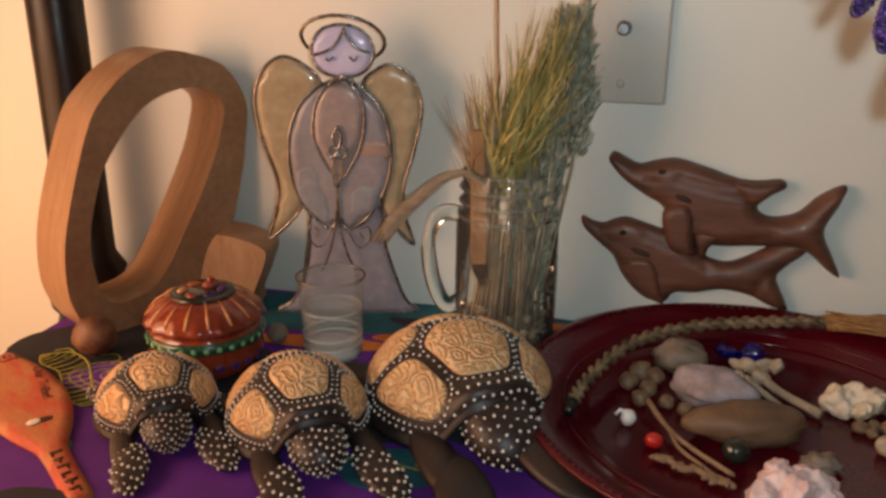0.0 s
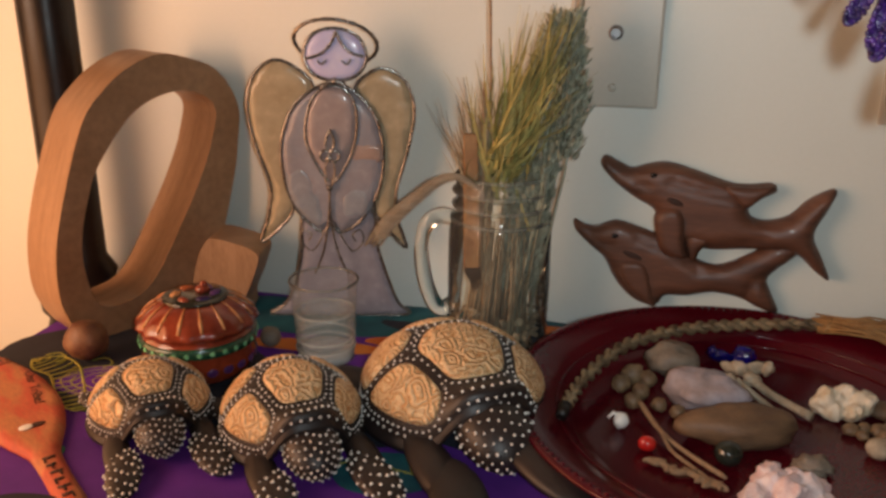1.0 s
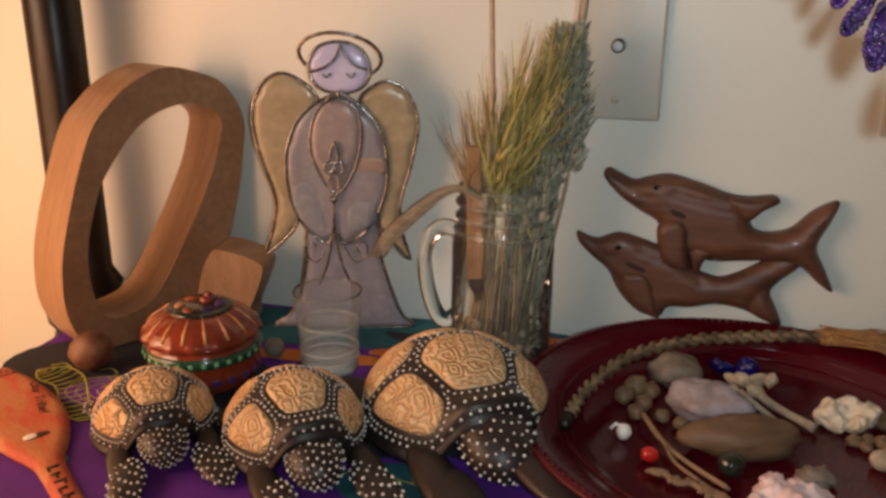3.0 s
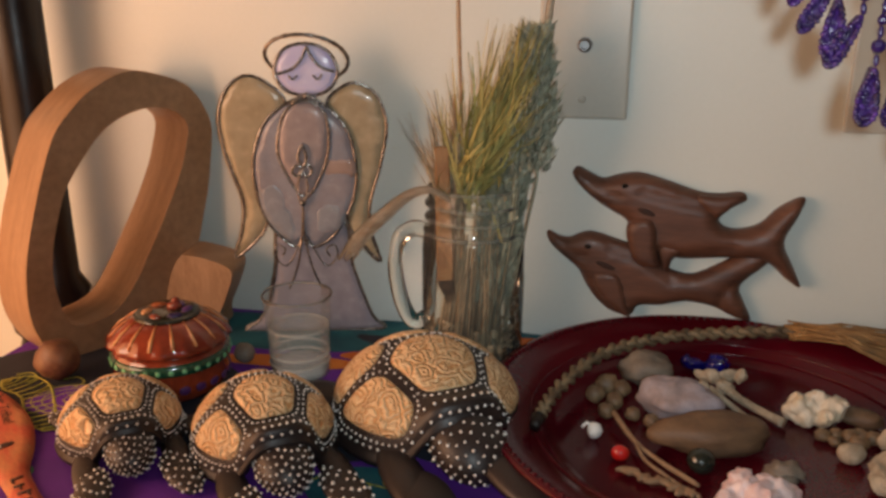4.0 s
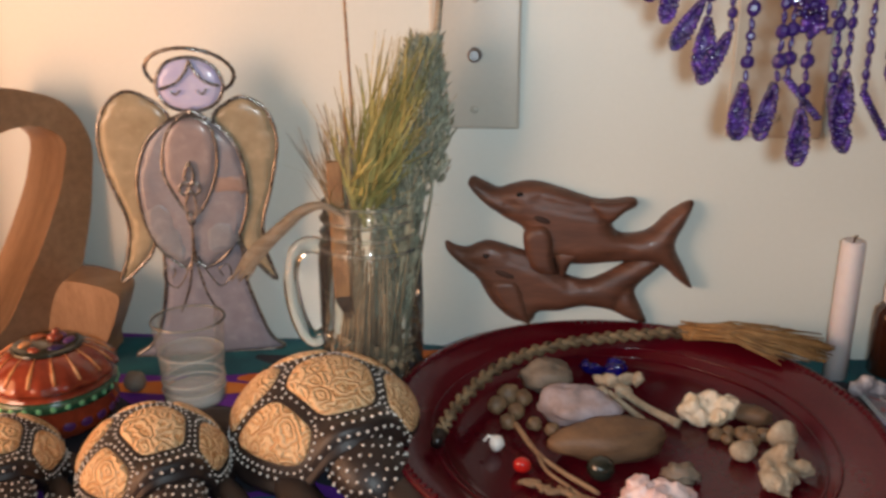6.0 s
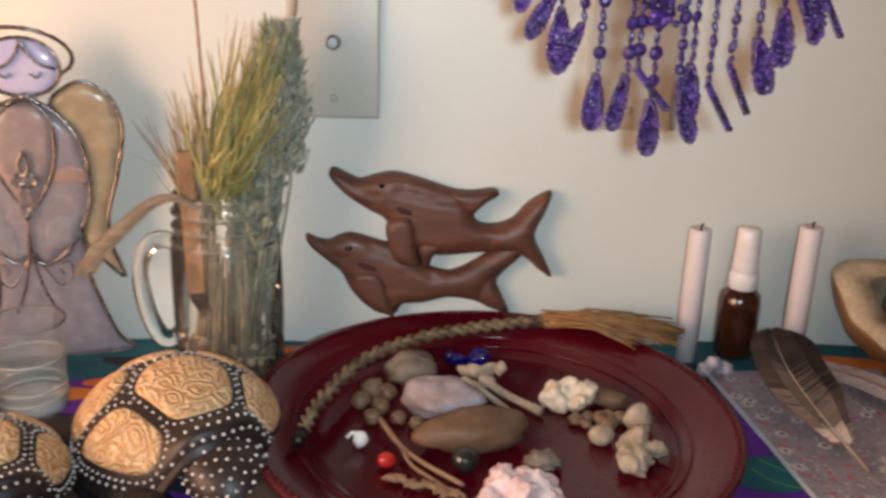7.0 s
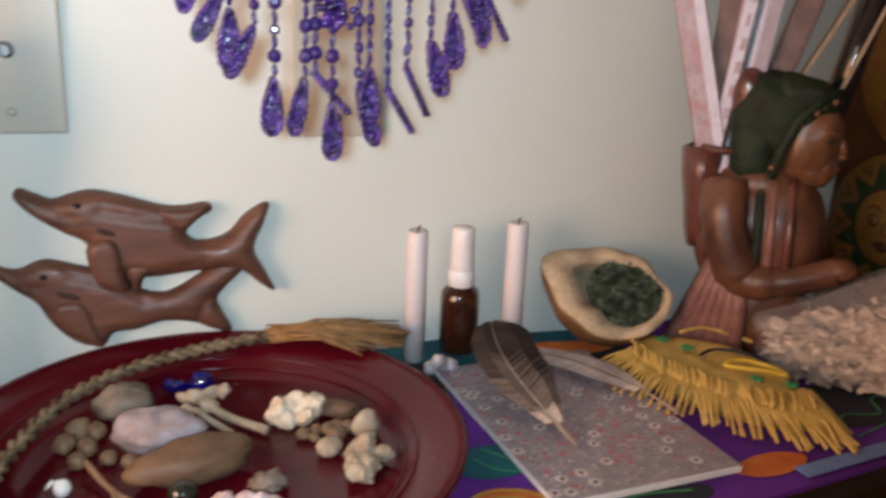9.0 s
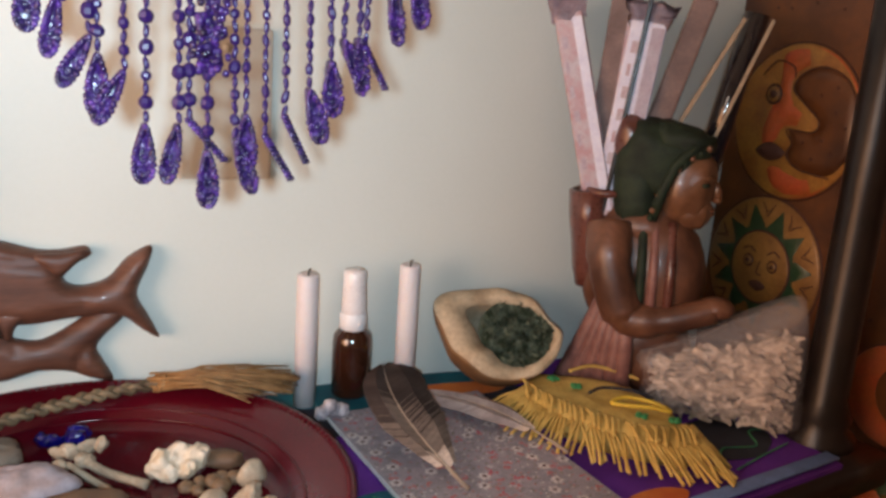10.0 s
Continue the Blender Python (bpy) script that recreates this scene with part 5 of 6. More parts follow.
def cobalt():
    bm = bmesh.new()
    rng = random.Random(3)
    for k in range(9):
        ball(bm, (rng.uniform(-.015, .015), rng.uniform(-.005, .005), rng.uniform(0.005, 0.009)), (rng.uniform(.006, .010), .005, .005), 0, 10, (rng.random(), rng.random(), rng.random() * 3), 0.35, k, 1.4)
    for v in bm.verts:
        v.co.z = max(v.co.z, 0.0)
    fused(solid("cobalt_glass", bm, COBALT, "lump of deep cobalt blue glass", "glass lump", pose(0.105, -0.068, ZP, 0, 0, 6)), 0.0008)


cobalt()


def bone_piece():
    ob = thing("bone", pose(0.112, -0.098, ZP), "small dry bone with a flared knobbly head", "bone")
    part("shaft", tube(spline([(0.002, -0.004, 0.009), (0.014, -0.022, 0.006), (0.038, -0.046, 0.0045)], 6), [0.0042, 0.0040, 0.0036, 0.0033, 0.0031, 0.0030, 0.0029, 0.0028, 0.0028, 0.0028, 0.0029, 0.0031, 0.0034], 10), BONE, ob)
    part("side_spur", tube(spline([(-0.006, -0.008, 0.007), (0.006, -0.026, 0.004), (0.016, -0.042, 0.003)], 5), 0.0022, 8), BONE, ob)
    bm = bmesh.new()
    for x, y, z, r in ((-0.012, 0.004, 0.010, (0.006, 0.003, 0.004)), (-0.004, 0.000, 0.012, (0.007, 0.005, 0.005)), (0.008, 0.003, 0.012, (0.009, 0.003, 0.006)), (0.015, 0.002, 0.013, (0.004, 0.004, 0.006)),
                       (-0.010, -0.008, 0.007, (0.006, 0.003, 0.004)), (0.004, -0.008, 0.008, (0.007, 0.004, 0.005))):
        ball(bm, (x, y, z), r, 0, 12, (0.2, 0.3, x * 60), 0.35, x * 90, 1.3)
    fused(part("knuckle", bm, BONE, ob), 0.0007)


bone_piece()


def cluster(name, label, material, x, y, lumps, category, rough=0.3, seg=14, freq=1.6, z=ZP):
    bm = bmesh.new()
    for k, (dx, dy, dz, r) in enumerate(lumps):
        ball(bm, (dx, dy, dz), r, 0, seg, (0.3 * k, 0.2 * k, 0.7 * k), rough, k * 1.9 + x * 50, freq)
    for v in bm.verts:
        v.co.z = max(v.co.z, 0.0)
    return fused(solid(name, bm, material, label, category, pose(x, y, z)))


cluster("coral_piece", "chunk of cream coral with lumpy ridges", CORAL, 0.1705, -0.130, [(0.9 * cx, 0.9 * cy, 0.92 * cz, tuple(0.9 * q for q in cr)) for cx, cy, cz, cr in [(-0.012, 0, 0.010, (0.010, 0.010, 0.011)), (0, 0.003, 0.012, (0.011, 0.009, 0.012)), (0.012, 0, 0.012, (0.010, 0.009, 0.012)),
        (0.004, -0.007, 0.007, (0.013, 0.006, 0.007)), (-0.006, -0.006, 0.006, (0.008, 0.007, 0.007)), (0.018, 0.003, 0.015, (0.005, 0.006, 0.007))]], "coral", 0.45)
cluster("pink_crystal", "pale pink lumpy crystal cluster at the plate's front", PINKROCK, 0.121, -0.246,
        [(-0.0176, -0.0080, 0.0080, (0.0088, 0.0080, 0.0080)), (-0.0096, 0.0032, 0.0112, (0.0096, 0.0088, 0.0104)), (0.0000, -0.0048, 0.0128, (0.0096, 0.0088, 0.0104)), (-0.0096, 0.0064, 0.0168, (0.0064, 0.0064, 0.0064)), (0.0096, 0.0016, 0.0120, (0.0096, 0.0088, 0.0096)),
         (0.0176, -0.0048, 0.0080, (0.0080, 0.0088, 0.0080)), (0.0032, 0.0064, 0.0144, (0.0072, 0.0064, 0.0064)), (-0.0032, -0.0112, 0.0064, (0.0104, 0.0056, 0.0064)), (0.0160, 0.0048, 0.0096, (0.0080, 0.0064, 0.0080))], "crystal cluster", 0.4)
cluster("shell_fragment", "broken cream seashell fragment with ridges", BONE, 0.200, -0.199, [(0, 0, 0.007, (0.012, 0.017, 0.007)), (-0.004, -0.012, 0.006, (0.010, 0.010, 0.006)), (0.004, 0.011, 0.011, (0.010, 0.006, 0.009)),
        (0.014, 0.002, 0.008, (0.008, 0.006, 0.005))], "shell", 0.4)
for k, (x, y, r) in enumerate(((0.0345, -0.116, 0.0098), (0.0265, -0.131, 0.0082), (0.040, -0.138, 0.0075), (0.035, -0.153, 0.0070), (0.0525, -0.153, 0.0062), (0.0645, -0.160, 0.0062), (0.0445, -0.1195, 0.0080))):
    stone("nut", "small round dried brown nut" if k else "large round dried brown nut", NUT, x, y, (r * 0.85, r * 0.8, r * 0.78), k * 40, 0.22, k * 1.3, 1.5, 14, "nut")
for k, (x, y, r) in enumerate(((0.172, -0.153, 0.0055), (0.181, -0.149, 0.0050), (0.189, -0.152, 0.0060), (0.196, -0.148, 0.0055), (0.193, -0.160, 0.0065), (0.203, -0.151, 0.0060), (0.178, -0.158, 0.0045))):
    stone("small_pebble", "tiny tan pebble in a little heap", NUT, x, y, (r, r * 0.85, r * 0.75), k * 50, 0.25, 20 + k, 1.4, 12, "pebble")
stone("pale_pebble", "pale tan pebble standing beside the shell", BONE, 0.2125, -0.160, (0.0095, 0.007, 0.0095), 10, 0.22, 12.0, category="pebble")
bm = bmesh.new()
ball(bm, (0, 0, 0.0058), (0.0048, 0.0048, 0.0056), 0, 12, None, 0.2, 3.0)
tube([(-0.002, 0, 0.009), (-0.005, 0, 0.011), (-0.008, 0, 0.007)], 0.0013, 6, False, bm)
solid("white_bead", bm, DOT, "tiny white snail shell on the plate", "shell", pose(0.0285, -0.183, ZP))


def twig():
    ob = thing("forked_twig", pose(0, 0, ZP), "brittle forked dry brown twig with a lichen tip", "twig")
    part("stem", tube(spline([(0.040, -0.160, 0.008), (0.052, -0.185, 0.005), (0.066, -0.205, 0.004), (0.091, -0.229, 0.003)], 6), [0.0019] * 6 + [0.0016] * 12 + [0.0011], 7), TWIG, ob)
    part("branch", tube(spline([(0.054, -0.188, 0.005), (0.060, -0.208, 0.004), (0.072, -0.222, 0.003), (0.087, -0.242, 0.004)], 6), [0.0013] * 18 + [0.0018], 7), TWIG, ob)
    rng = random.Random(8)
    bm = bmesh.new()
    for k in range(16):
        t = k / 15
        ball(bm, (0.048 + 0.040 * t, -0.219 - 0.020 * t + rng.uniform(-.003, .003), 0.0032), (rng.uniform(.003, .006), rng.uniform(.0015, .003), .002), 0, 8, (0, 0, rng.uniform(-1, 1)), 0.4, k)
    fused(part("lichen_tip", bm, TWIG, ob, "crumbled pale bark"), 0.0006)


twig()


def braid():
    ob = thing("sweetgrass_braid", pose(0, 0, 0), "long braid of dried sweetgrass with a loose tasselled end", "grass braid")
    path = spline([(-0.006, -0.200, 0.026), (-0.001, -0.178, 0.0285), (0.010, -0.139, 0.0275), (0.028, -0.101, 0.0275), (0.053, -0.073, 0.0275), (0.083, -0.054, 0.028), (0.113, -0.044, 0.0290), (0.145, -0.038, 0.0305), (0.178, -0.034, 0.032)], 16)
    n = len(path)
    for s in range(3):
        pts, rad = [], []
        for i, p in enumerate(path):
            d = (path[min(i + 1, n - 1)] - path[max(i - 1, 0)]).normalized()
            side = d.cross(Vector((0, 0, 1))).normalized()
            ph = i * 0.42 + s * 2 * math.pi / 3
            pts.append(p + side * (0.0031 * math.sin(ph)) + Vector((0, 0, 0.0022 * math.sin(2 * ph))))
            rad.append(0.0026 * (0.58 + 0.30 * min(1, i / 40)) * (1 + 0.22 * noise.noise((i * 0.35, s * 5.0, 2.0))))
        part("strand", tube(pts, rad, 8), BRAID, ob)
    rng = random.Random(12)
    bm = bmesh.new()
    for k in range(170):
        a = Vector((0.172 + rng.uniform(-.008, .008), -0.034 + rng.gauss(0, 0.0035), 0.032 + rng.gauss(0, 0.0028)))
        q = rng.gauss(0, 1)
        b = Vector((0.262 + rng.uniform(-.032, .012) - 0.004 * abs(q), -0.062 + 0.012 * q, 0.0300 + abs(rng.gauss(0, 0.004))))
        mid = a.lerp(b, 0.5) + Vector((0, rng.gauss(0.004, 0.003), 0.004))
        tube([a, mid, b], [0.0007, 0.0008, 0.0005], 4, False, bm)
    tagged(part("loose_tassel", bm, STRAW, ob), kind="stuff")
    part("tie", tube([(0.174 + 0.0022 * math.sin(a), -0.034 + 0.0068 * math.cos(a), 0.032 + 0.0058 * math.sin(a)) for a in [2 * math.pi * k / 20 for k in range(20)]], 0.0016, 6, True), STRAW, ob)
    part("charred_end", tube([(-0.0078, -0.209, 0.0235), (-0.006, -0.199, 0.0260)], [0.0035, 0.0048], 10), BLACKWOOD, ob, "blackened burnt end")


braid()


# ---- right end of the shelf ----
def notebook():
    ob = thing("floral_notebook", pose(0.3655, -0.166, 0.0015, 0, 0, 2.5), "thin notebook with a faded grey and pink floral cover", "notebook")
    bm = bmesh.new()
    box(bm, (-0.069, -0.0985, 0.0), (0.069, 0.0965, 0.0035))
    part("page_block", bm, PAGE, ob, smooth=False)
    bm = bmesh.new()
    box(bm, (-0.0685, -0.0965, 0.0036), (0.0690, 0.0965, 0.0046), bevel=0.0003)
    cover = part("cover", bm, FLORALGREY, ob, smooth=False)
    rng = random.Random(21)

    def flower(bm, x, y, r, petals):
        for k in range(petals):
            a = 2 * math.pi * k / petals + x * 90
            ball(bm, (x + r * 0.6 * math.cos(a), y + r * 0.6 * math.sin(a), 0.00465), (r * 0.42, r * 0.34, 0.00012), 0, 7, (0, 0, a))
    spots = []
    while len(spots) < 330:
        p = Vector((rng.uniform(-.065, .065), rng.uniform(-.093, .093)))
        if all((p - q).length > 0.0058 for q in spots):
            spots.append(p)
    white, pink, dark, leaf = bmesh.new(), bmesh.new(), bmesh.new(), bmesh.new()
    for i, p in enumerate(spots):
        if i % 8 == 0:
            flower(white, p.x, p.y, 0.0050, 6)
            ball(dark, (p.x, p.y, 0.0048), (0.0018, 0.0018, 0.00015), 0, 7)
        elif i % 8 in (1, 4):
            for k in range(3):
                ball(pink, (p.x + rng.gauss(0, .002), p.y + rng.gauss(0, .002), 0.00464), (rng.uniform(.0012, .0028), rng.uniform(.0010, .0020), 0.0001), 0, 7, (0, 0, rng.uniform(0, 3)))
        else:
            for k in range(2):
                ball(leaf, (p.x + rng.gauss(0, .003), p.y + rng.gauss(0, .003), 0.00462), (rng.uniform(.0008, .0022), .0007, 0.0001), 0, 6, (0, 0, rng.uniform(0, 3)))
            ball(white, (p.x + rng.gauss(0, .003), p.y + rng.gauss(0, .003), 0.00463), (.0011, .0009, 0.0001), 0, 6)
            ball(pink, (p.x + rng.gauss(0, .003), p.y + rng.gauss(0, .003), 0.00463), (.0010, .0008, 0.0001), 0, 6)
    for nm, b, mt in (("white_flower_print", white, FLORALWHITE), ("pink_flower_print", pink, FLORALPINK), ("flower_centre_print", dark, FLORALDARK), ("leaf_print", leaf, GREYSTONE)):
        tagged(part(nm, b, mt, cover), kind="stuff")


notebook()


def candle(x, y, h, r, lean, label):
    ob = thing("taper_candle", pose(x, y, 0.0012, lean[0], lean[1], 0), label, "candle", "pair of candles")
    part("wax", lathe([(0, 0), (r, 0), (r * 1.0, h * 0.5), (r * 0.97, h - 0.002), (r * 0.86, h), (r * 0.45, h - 0.0012), (0, h - 0.0018)], 32), WAX, ob)
    part("wick", tube([(0, 0, h - 0.002), (0.0004, 0, h + 0.002), (0.0018, 0, h + 0.004)], 0.0008, 6), WICK, ob)


candle(0.2848, -0.0390, 0.1105, 0.0088, (0, 0), "pale pink pillar candle with a short burnt wick")
candle(0.3710, -0.0420, 0.1140, 0.0088, (0, 0), "taller pale pink pillar candle with a short burnt wick")


def spray_bottle():
    ob = thing("spray_bottle", pose(0.3235, -0.0400, 0.0062), "small amber glass spray bottle with a white pump", "spray bottle")
    part("bottle", lathe([(0, 0), (0.0135, 0), (0.0158, 0.002), (0.0160, 0.045), (0.0152, 0.052), (0.0105, 0.0575), (0.0095, 0.060), (0, 0.060)], 36), AMBER, ob)
    pump = part("pump", lathe([(0.0104, 0.0575), (0.0112, 0.058), (0.0112, 0.069), (0.0100, 0.0715), (0.0078, 0.085), (0.0078, 0.090), (0, 0.091)], 32), WHITEPL, ob, "white plastic pump collar")
    part("overcap", lathe([(0.0100, 0.0712), (0.0102, 0.073), (0.0093, 0.094), (0.0092, 0.1045), (0.0080, 0.1065), (0, 0.107)], 32), CAPPL, pump, "cloudy plastic overcap")
    bm = bmesh.new()
    ball(bm, (0.0015, -0.0111, 0.064), (0.0014, 0.0012, 0.0014), 0, 8)
    part("nozzle", bm, CAPPL, pump)


spray_bottle()
bm = bmesh.new()
rng = random.Random(31)
for k in range(7):
    ball(bm, (rng.uniform(-.010, .010), rng.uniform(-.006, .006), rng.uniform(.004, .014)), (rng.uniform(.004, .006), .005, .0055), 0, 9, (rng.random(), 0, rng.random()), 0.5, k, 1.5)
for v in bm.verts:
    v.co.z = max(v.co.z, 0)
quartz = solid("quartz_crystal", bm, mat("cloudy_quartz", (0.62, 0.57, 0.60), (0.30, 0.27, 0.30), scale=120, rough=0.12, bump=0.5, coat=0.6), "small clear faceted quartz crystal on the notebook's corner", "crystal",
              pose(0.2940, -0.080, 0.0060), smooth=False)
fused(quartz, 0.0008)


def feather(name, label, base, tip, width, colours, rise, bend, start=0.12):
    """Quill from base to tip with two vanes of single barbs: dark outside, paler towards the quill's foot, downy at the foot."""
    ob = thing(name, pose(*base), label, "feather", "two feathers")
    v = Vector(tip) - Vector(base)
    side = Vector((-v.y, v.x, 0)).normalized()
    N = 110

    def spine(t):
        return v * t + side * (bend * math.sin(math.pi * t)) + Vector((0, 0, rise * math.sin(math.pi * t * 0.9)))
    rng = random.Random(17)
    part("quill", tube([spine(t / 20) for t in range(21)], [0.0016 if t < 3 else 0.0010 - 0.0008 * t / 20 for t in range(21)], 7), QUILL, ob)
    for s in (1, -1):
        bm = bmesh.new()
        for k in range(N * 2):
            t = start + (1 - start) * k / (2 * N)
            e = (t - start) / (1 - start)
            w = width[0 if s > 0 else 1] * min(1, 0.25 + e / 0.30) ** 0.8 * math.sqrt(max(0.0, 1 - max(0, (e - 0.55) / 0.46) ** 2.0))
            w *= rng.uniform(0.96, 1.02) if rng.random() > 0.03 else 0.82
            p = spine(t)
            d = (spine(min(1, t + 0.02)) - spine(t - 0.02)).normalized()
            end = p + side * s * w + d * w * 0.75 + Vector((0, 0, -0.0010 - 0.08 * w))
            mid = p + side * s * w * 0.5 + d * w * 0.34 + Vector((0, 0, 0.0014))
            h = d * (v.length / N * 0.62)
            far = 2 if e < 0.06 else (1 if e + rng.uniform(-.12, .12) < 0.26 else 0)
            near = 2 if e < 0.09 else (1 if e + rng.uniform(-.16, .16) < (0.56 if s > 0 else 0.36) else 0)
            add(bm, [p - h, p + h, mid + h, mid - h], [(0, 1, 2, 3)], near)
            add(bm, [mid - h, mid + h, end + h * 0.8, end - h * 0.8], [(0, 1, 2, 3)], far)
        tagged(part("vane", bm, [colours[0], colours[1], DOWN], ob), kind="stuff")
    return ob


feather("feather", "long dark brown feather with a pale quill lying on the notebook", (0.344, -0.213, 0.0075), (0.3455, -0.056, 0.030), (0.020, 0.034), (FEATHERM, FEATHERMID), 0.012, 0.016)
feather("feather", "paler grey-brown feather half under the pouch", (0.438, -0.192, 0.0085), (0.380, -0.068, 0.0095), (0.018, 0.018), (FEATHERPALE, FEATHERPALE), 0.007, -0.006, 0.24)


def gourd():
    """Half gourd lying on its side, open towards the room, filled with dried leaves."""
    ob = thing("gourd_bowl", frame_of((0.462, -0.062), (0.6, -0.38), 0.001) @ pose(0, 0, 0), "half gourd bowl with pale cut rim, filled with dried herbs", "gourd bowl")
    bm = bmesh.new()
    A, B, C = 0.051, 0.043, 0.056
    nz = Vector((0.26, 0.70, 0.66)).normalized()
    nx = Vector((0.98, -0.12, -0.15))
    nx = (nx - nz * nx.dot(nz)).normalized()
    ny = nz.cross(nx)
    tilt = Matrix((nx, ny, nz)).transposed()
    cen = Vector((-0.006, 0.050, 0.006))
    n, rings = 56, 14

    def pt(t, a, k):
        # t 0 at the rim, 1 at the pole behind
        ang = t * math.pi / 2
        r = math.cos(ang)
        point = 1 + 0.38 * max(0, math.cos(a - math.pi + 0.55)) ** 6 * (1 - t)
        wob = 1 + 0.035 * noise.noise((2 * math.cos(a), 2 * math.sin(a), t))
        return cen + tilt @ Vector((k * A * r * math.cos(a) * point * wob, k * B * r * math.sin(a) * wob, 0.012 * (1 - t) * noise.noise((1.7 * math.cos(a), 1.7 * math.sin(a), 4.0)) - k * C * math.sin(ang) * 1.15))
    out = [[bm.verts.new(pt(i / rings, 2 * math.pi * k / n, 1)) for k in range(n)] for i in range(rings)]
    inn = [[bm.verts.new(pt(i / rings, 2 * math.pi * k / n, 0.70 + 0.03 * math.sin(3 * k * 2 * math.pi / n)) + tilt @ Vector((0.011 * (1 - i / rings), 0.002 * (1 - i / rings), 0.0))) for k in range(n)] for i in range(rings)]
    for grid, sl in ((out, 0), (inn, 1)):
        for a, b in zip(grid, grid[1:]):
            for k in range(n):
                bm.faces.new((a[k], a[(k + 1) % n], b[(k + 1) % n], b[k])).material_index = sl
        bm.faces.new(grid[-1]).material_index = sl
    for k in range(n):
        bm.faces.new((out[0][k], out[0][(k + 1) % n], inn[0][(k + 1) % n], inn[0][k])).material_index = 1
    lowest = min(v.co.y for v in bm.verts)
    for v in bm.verts:
        v.co.y = max(v.co.y - lowest, 0.0)
    drop = Vector((0, -lowest, 0))
    part("half_shell", bm, [GOURDOUT, GOURDIN], ob)
    # wide pale flesh band on the front, and the leaf filling
    bm = bmesh.new()
    rows = []
    for i in range(9):
        rows.append([bm.verts.new(drop + cen + tilt @ Vector((0.014 + A * 0.70 * i / 8 * math.cos(a), 0.002 + B * 0.76 * i / 8 * math.sin(a), -0.006 + 0.004 * noise.noise((9 * i / 8 * math.cos(a), 9 * i / 8 * math.sin(a), 1))))) for a in [2 * math.pi * k / 40 for k in range(40)]])
    for a, b in zip(rows, rows[1:]):
        for k in range(40):
            bm.faces.new((a[k], a[(k + 1) % 40], b[(k + 1) % 40], b[k]))
    bmesh.ops.remove_doubles(bm, verts=bm.verts[:], dist=1e-6)
    fill = part("herb_filling", bm, DRIEDHERB, ob, "dark green crumbled dried leaves")
    rng = random.Random(9)
    bm = bmesh.new()
    for k in range(520):
        a, r = rng.uniform(0, 6.28), math.sqrt(rng.random())
        p = drop + cen + tilt @ Vector((0.014 + A * 0.64 * r * math.cos(a), 0.002 + B * 0.70 * r * math.sin(a), -0.004 + rng.uniform(-.002, .003)))
        d = Vector((rng.gauss(0, 1), rng.gauss(0, 1), rng.gauss(0, 1))).normalized() * rng.uniform(.002, .005)
        s = d.cross(Vector((rng.gauss(0, 1), rng.gauss(0, 1), 1))).normalized() * 0.0012
        add(bm, [p - d, p + s, p + d, p - s], [(0, 1, 2, 3)])
    tagged(part("leaf_litter", bm, DRIEDHERB, fill), kind="stuff")


gourd()


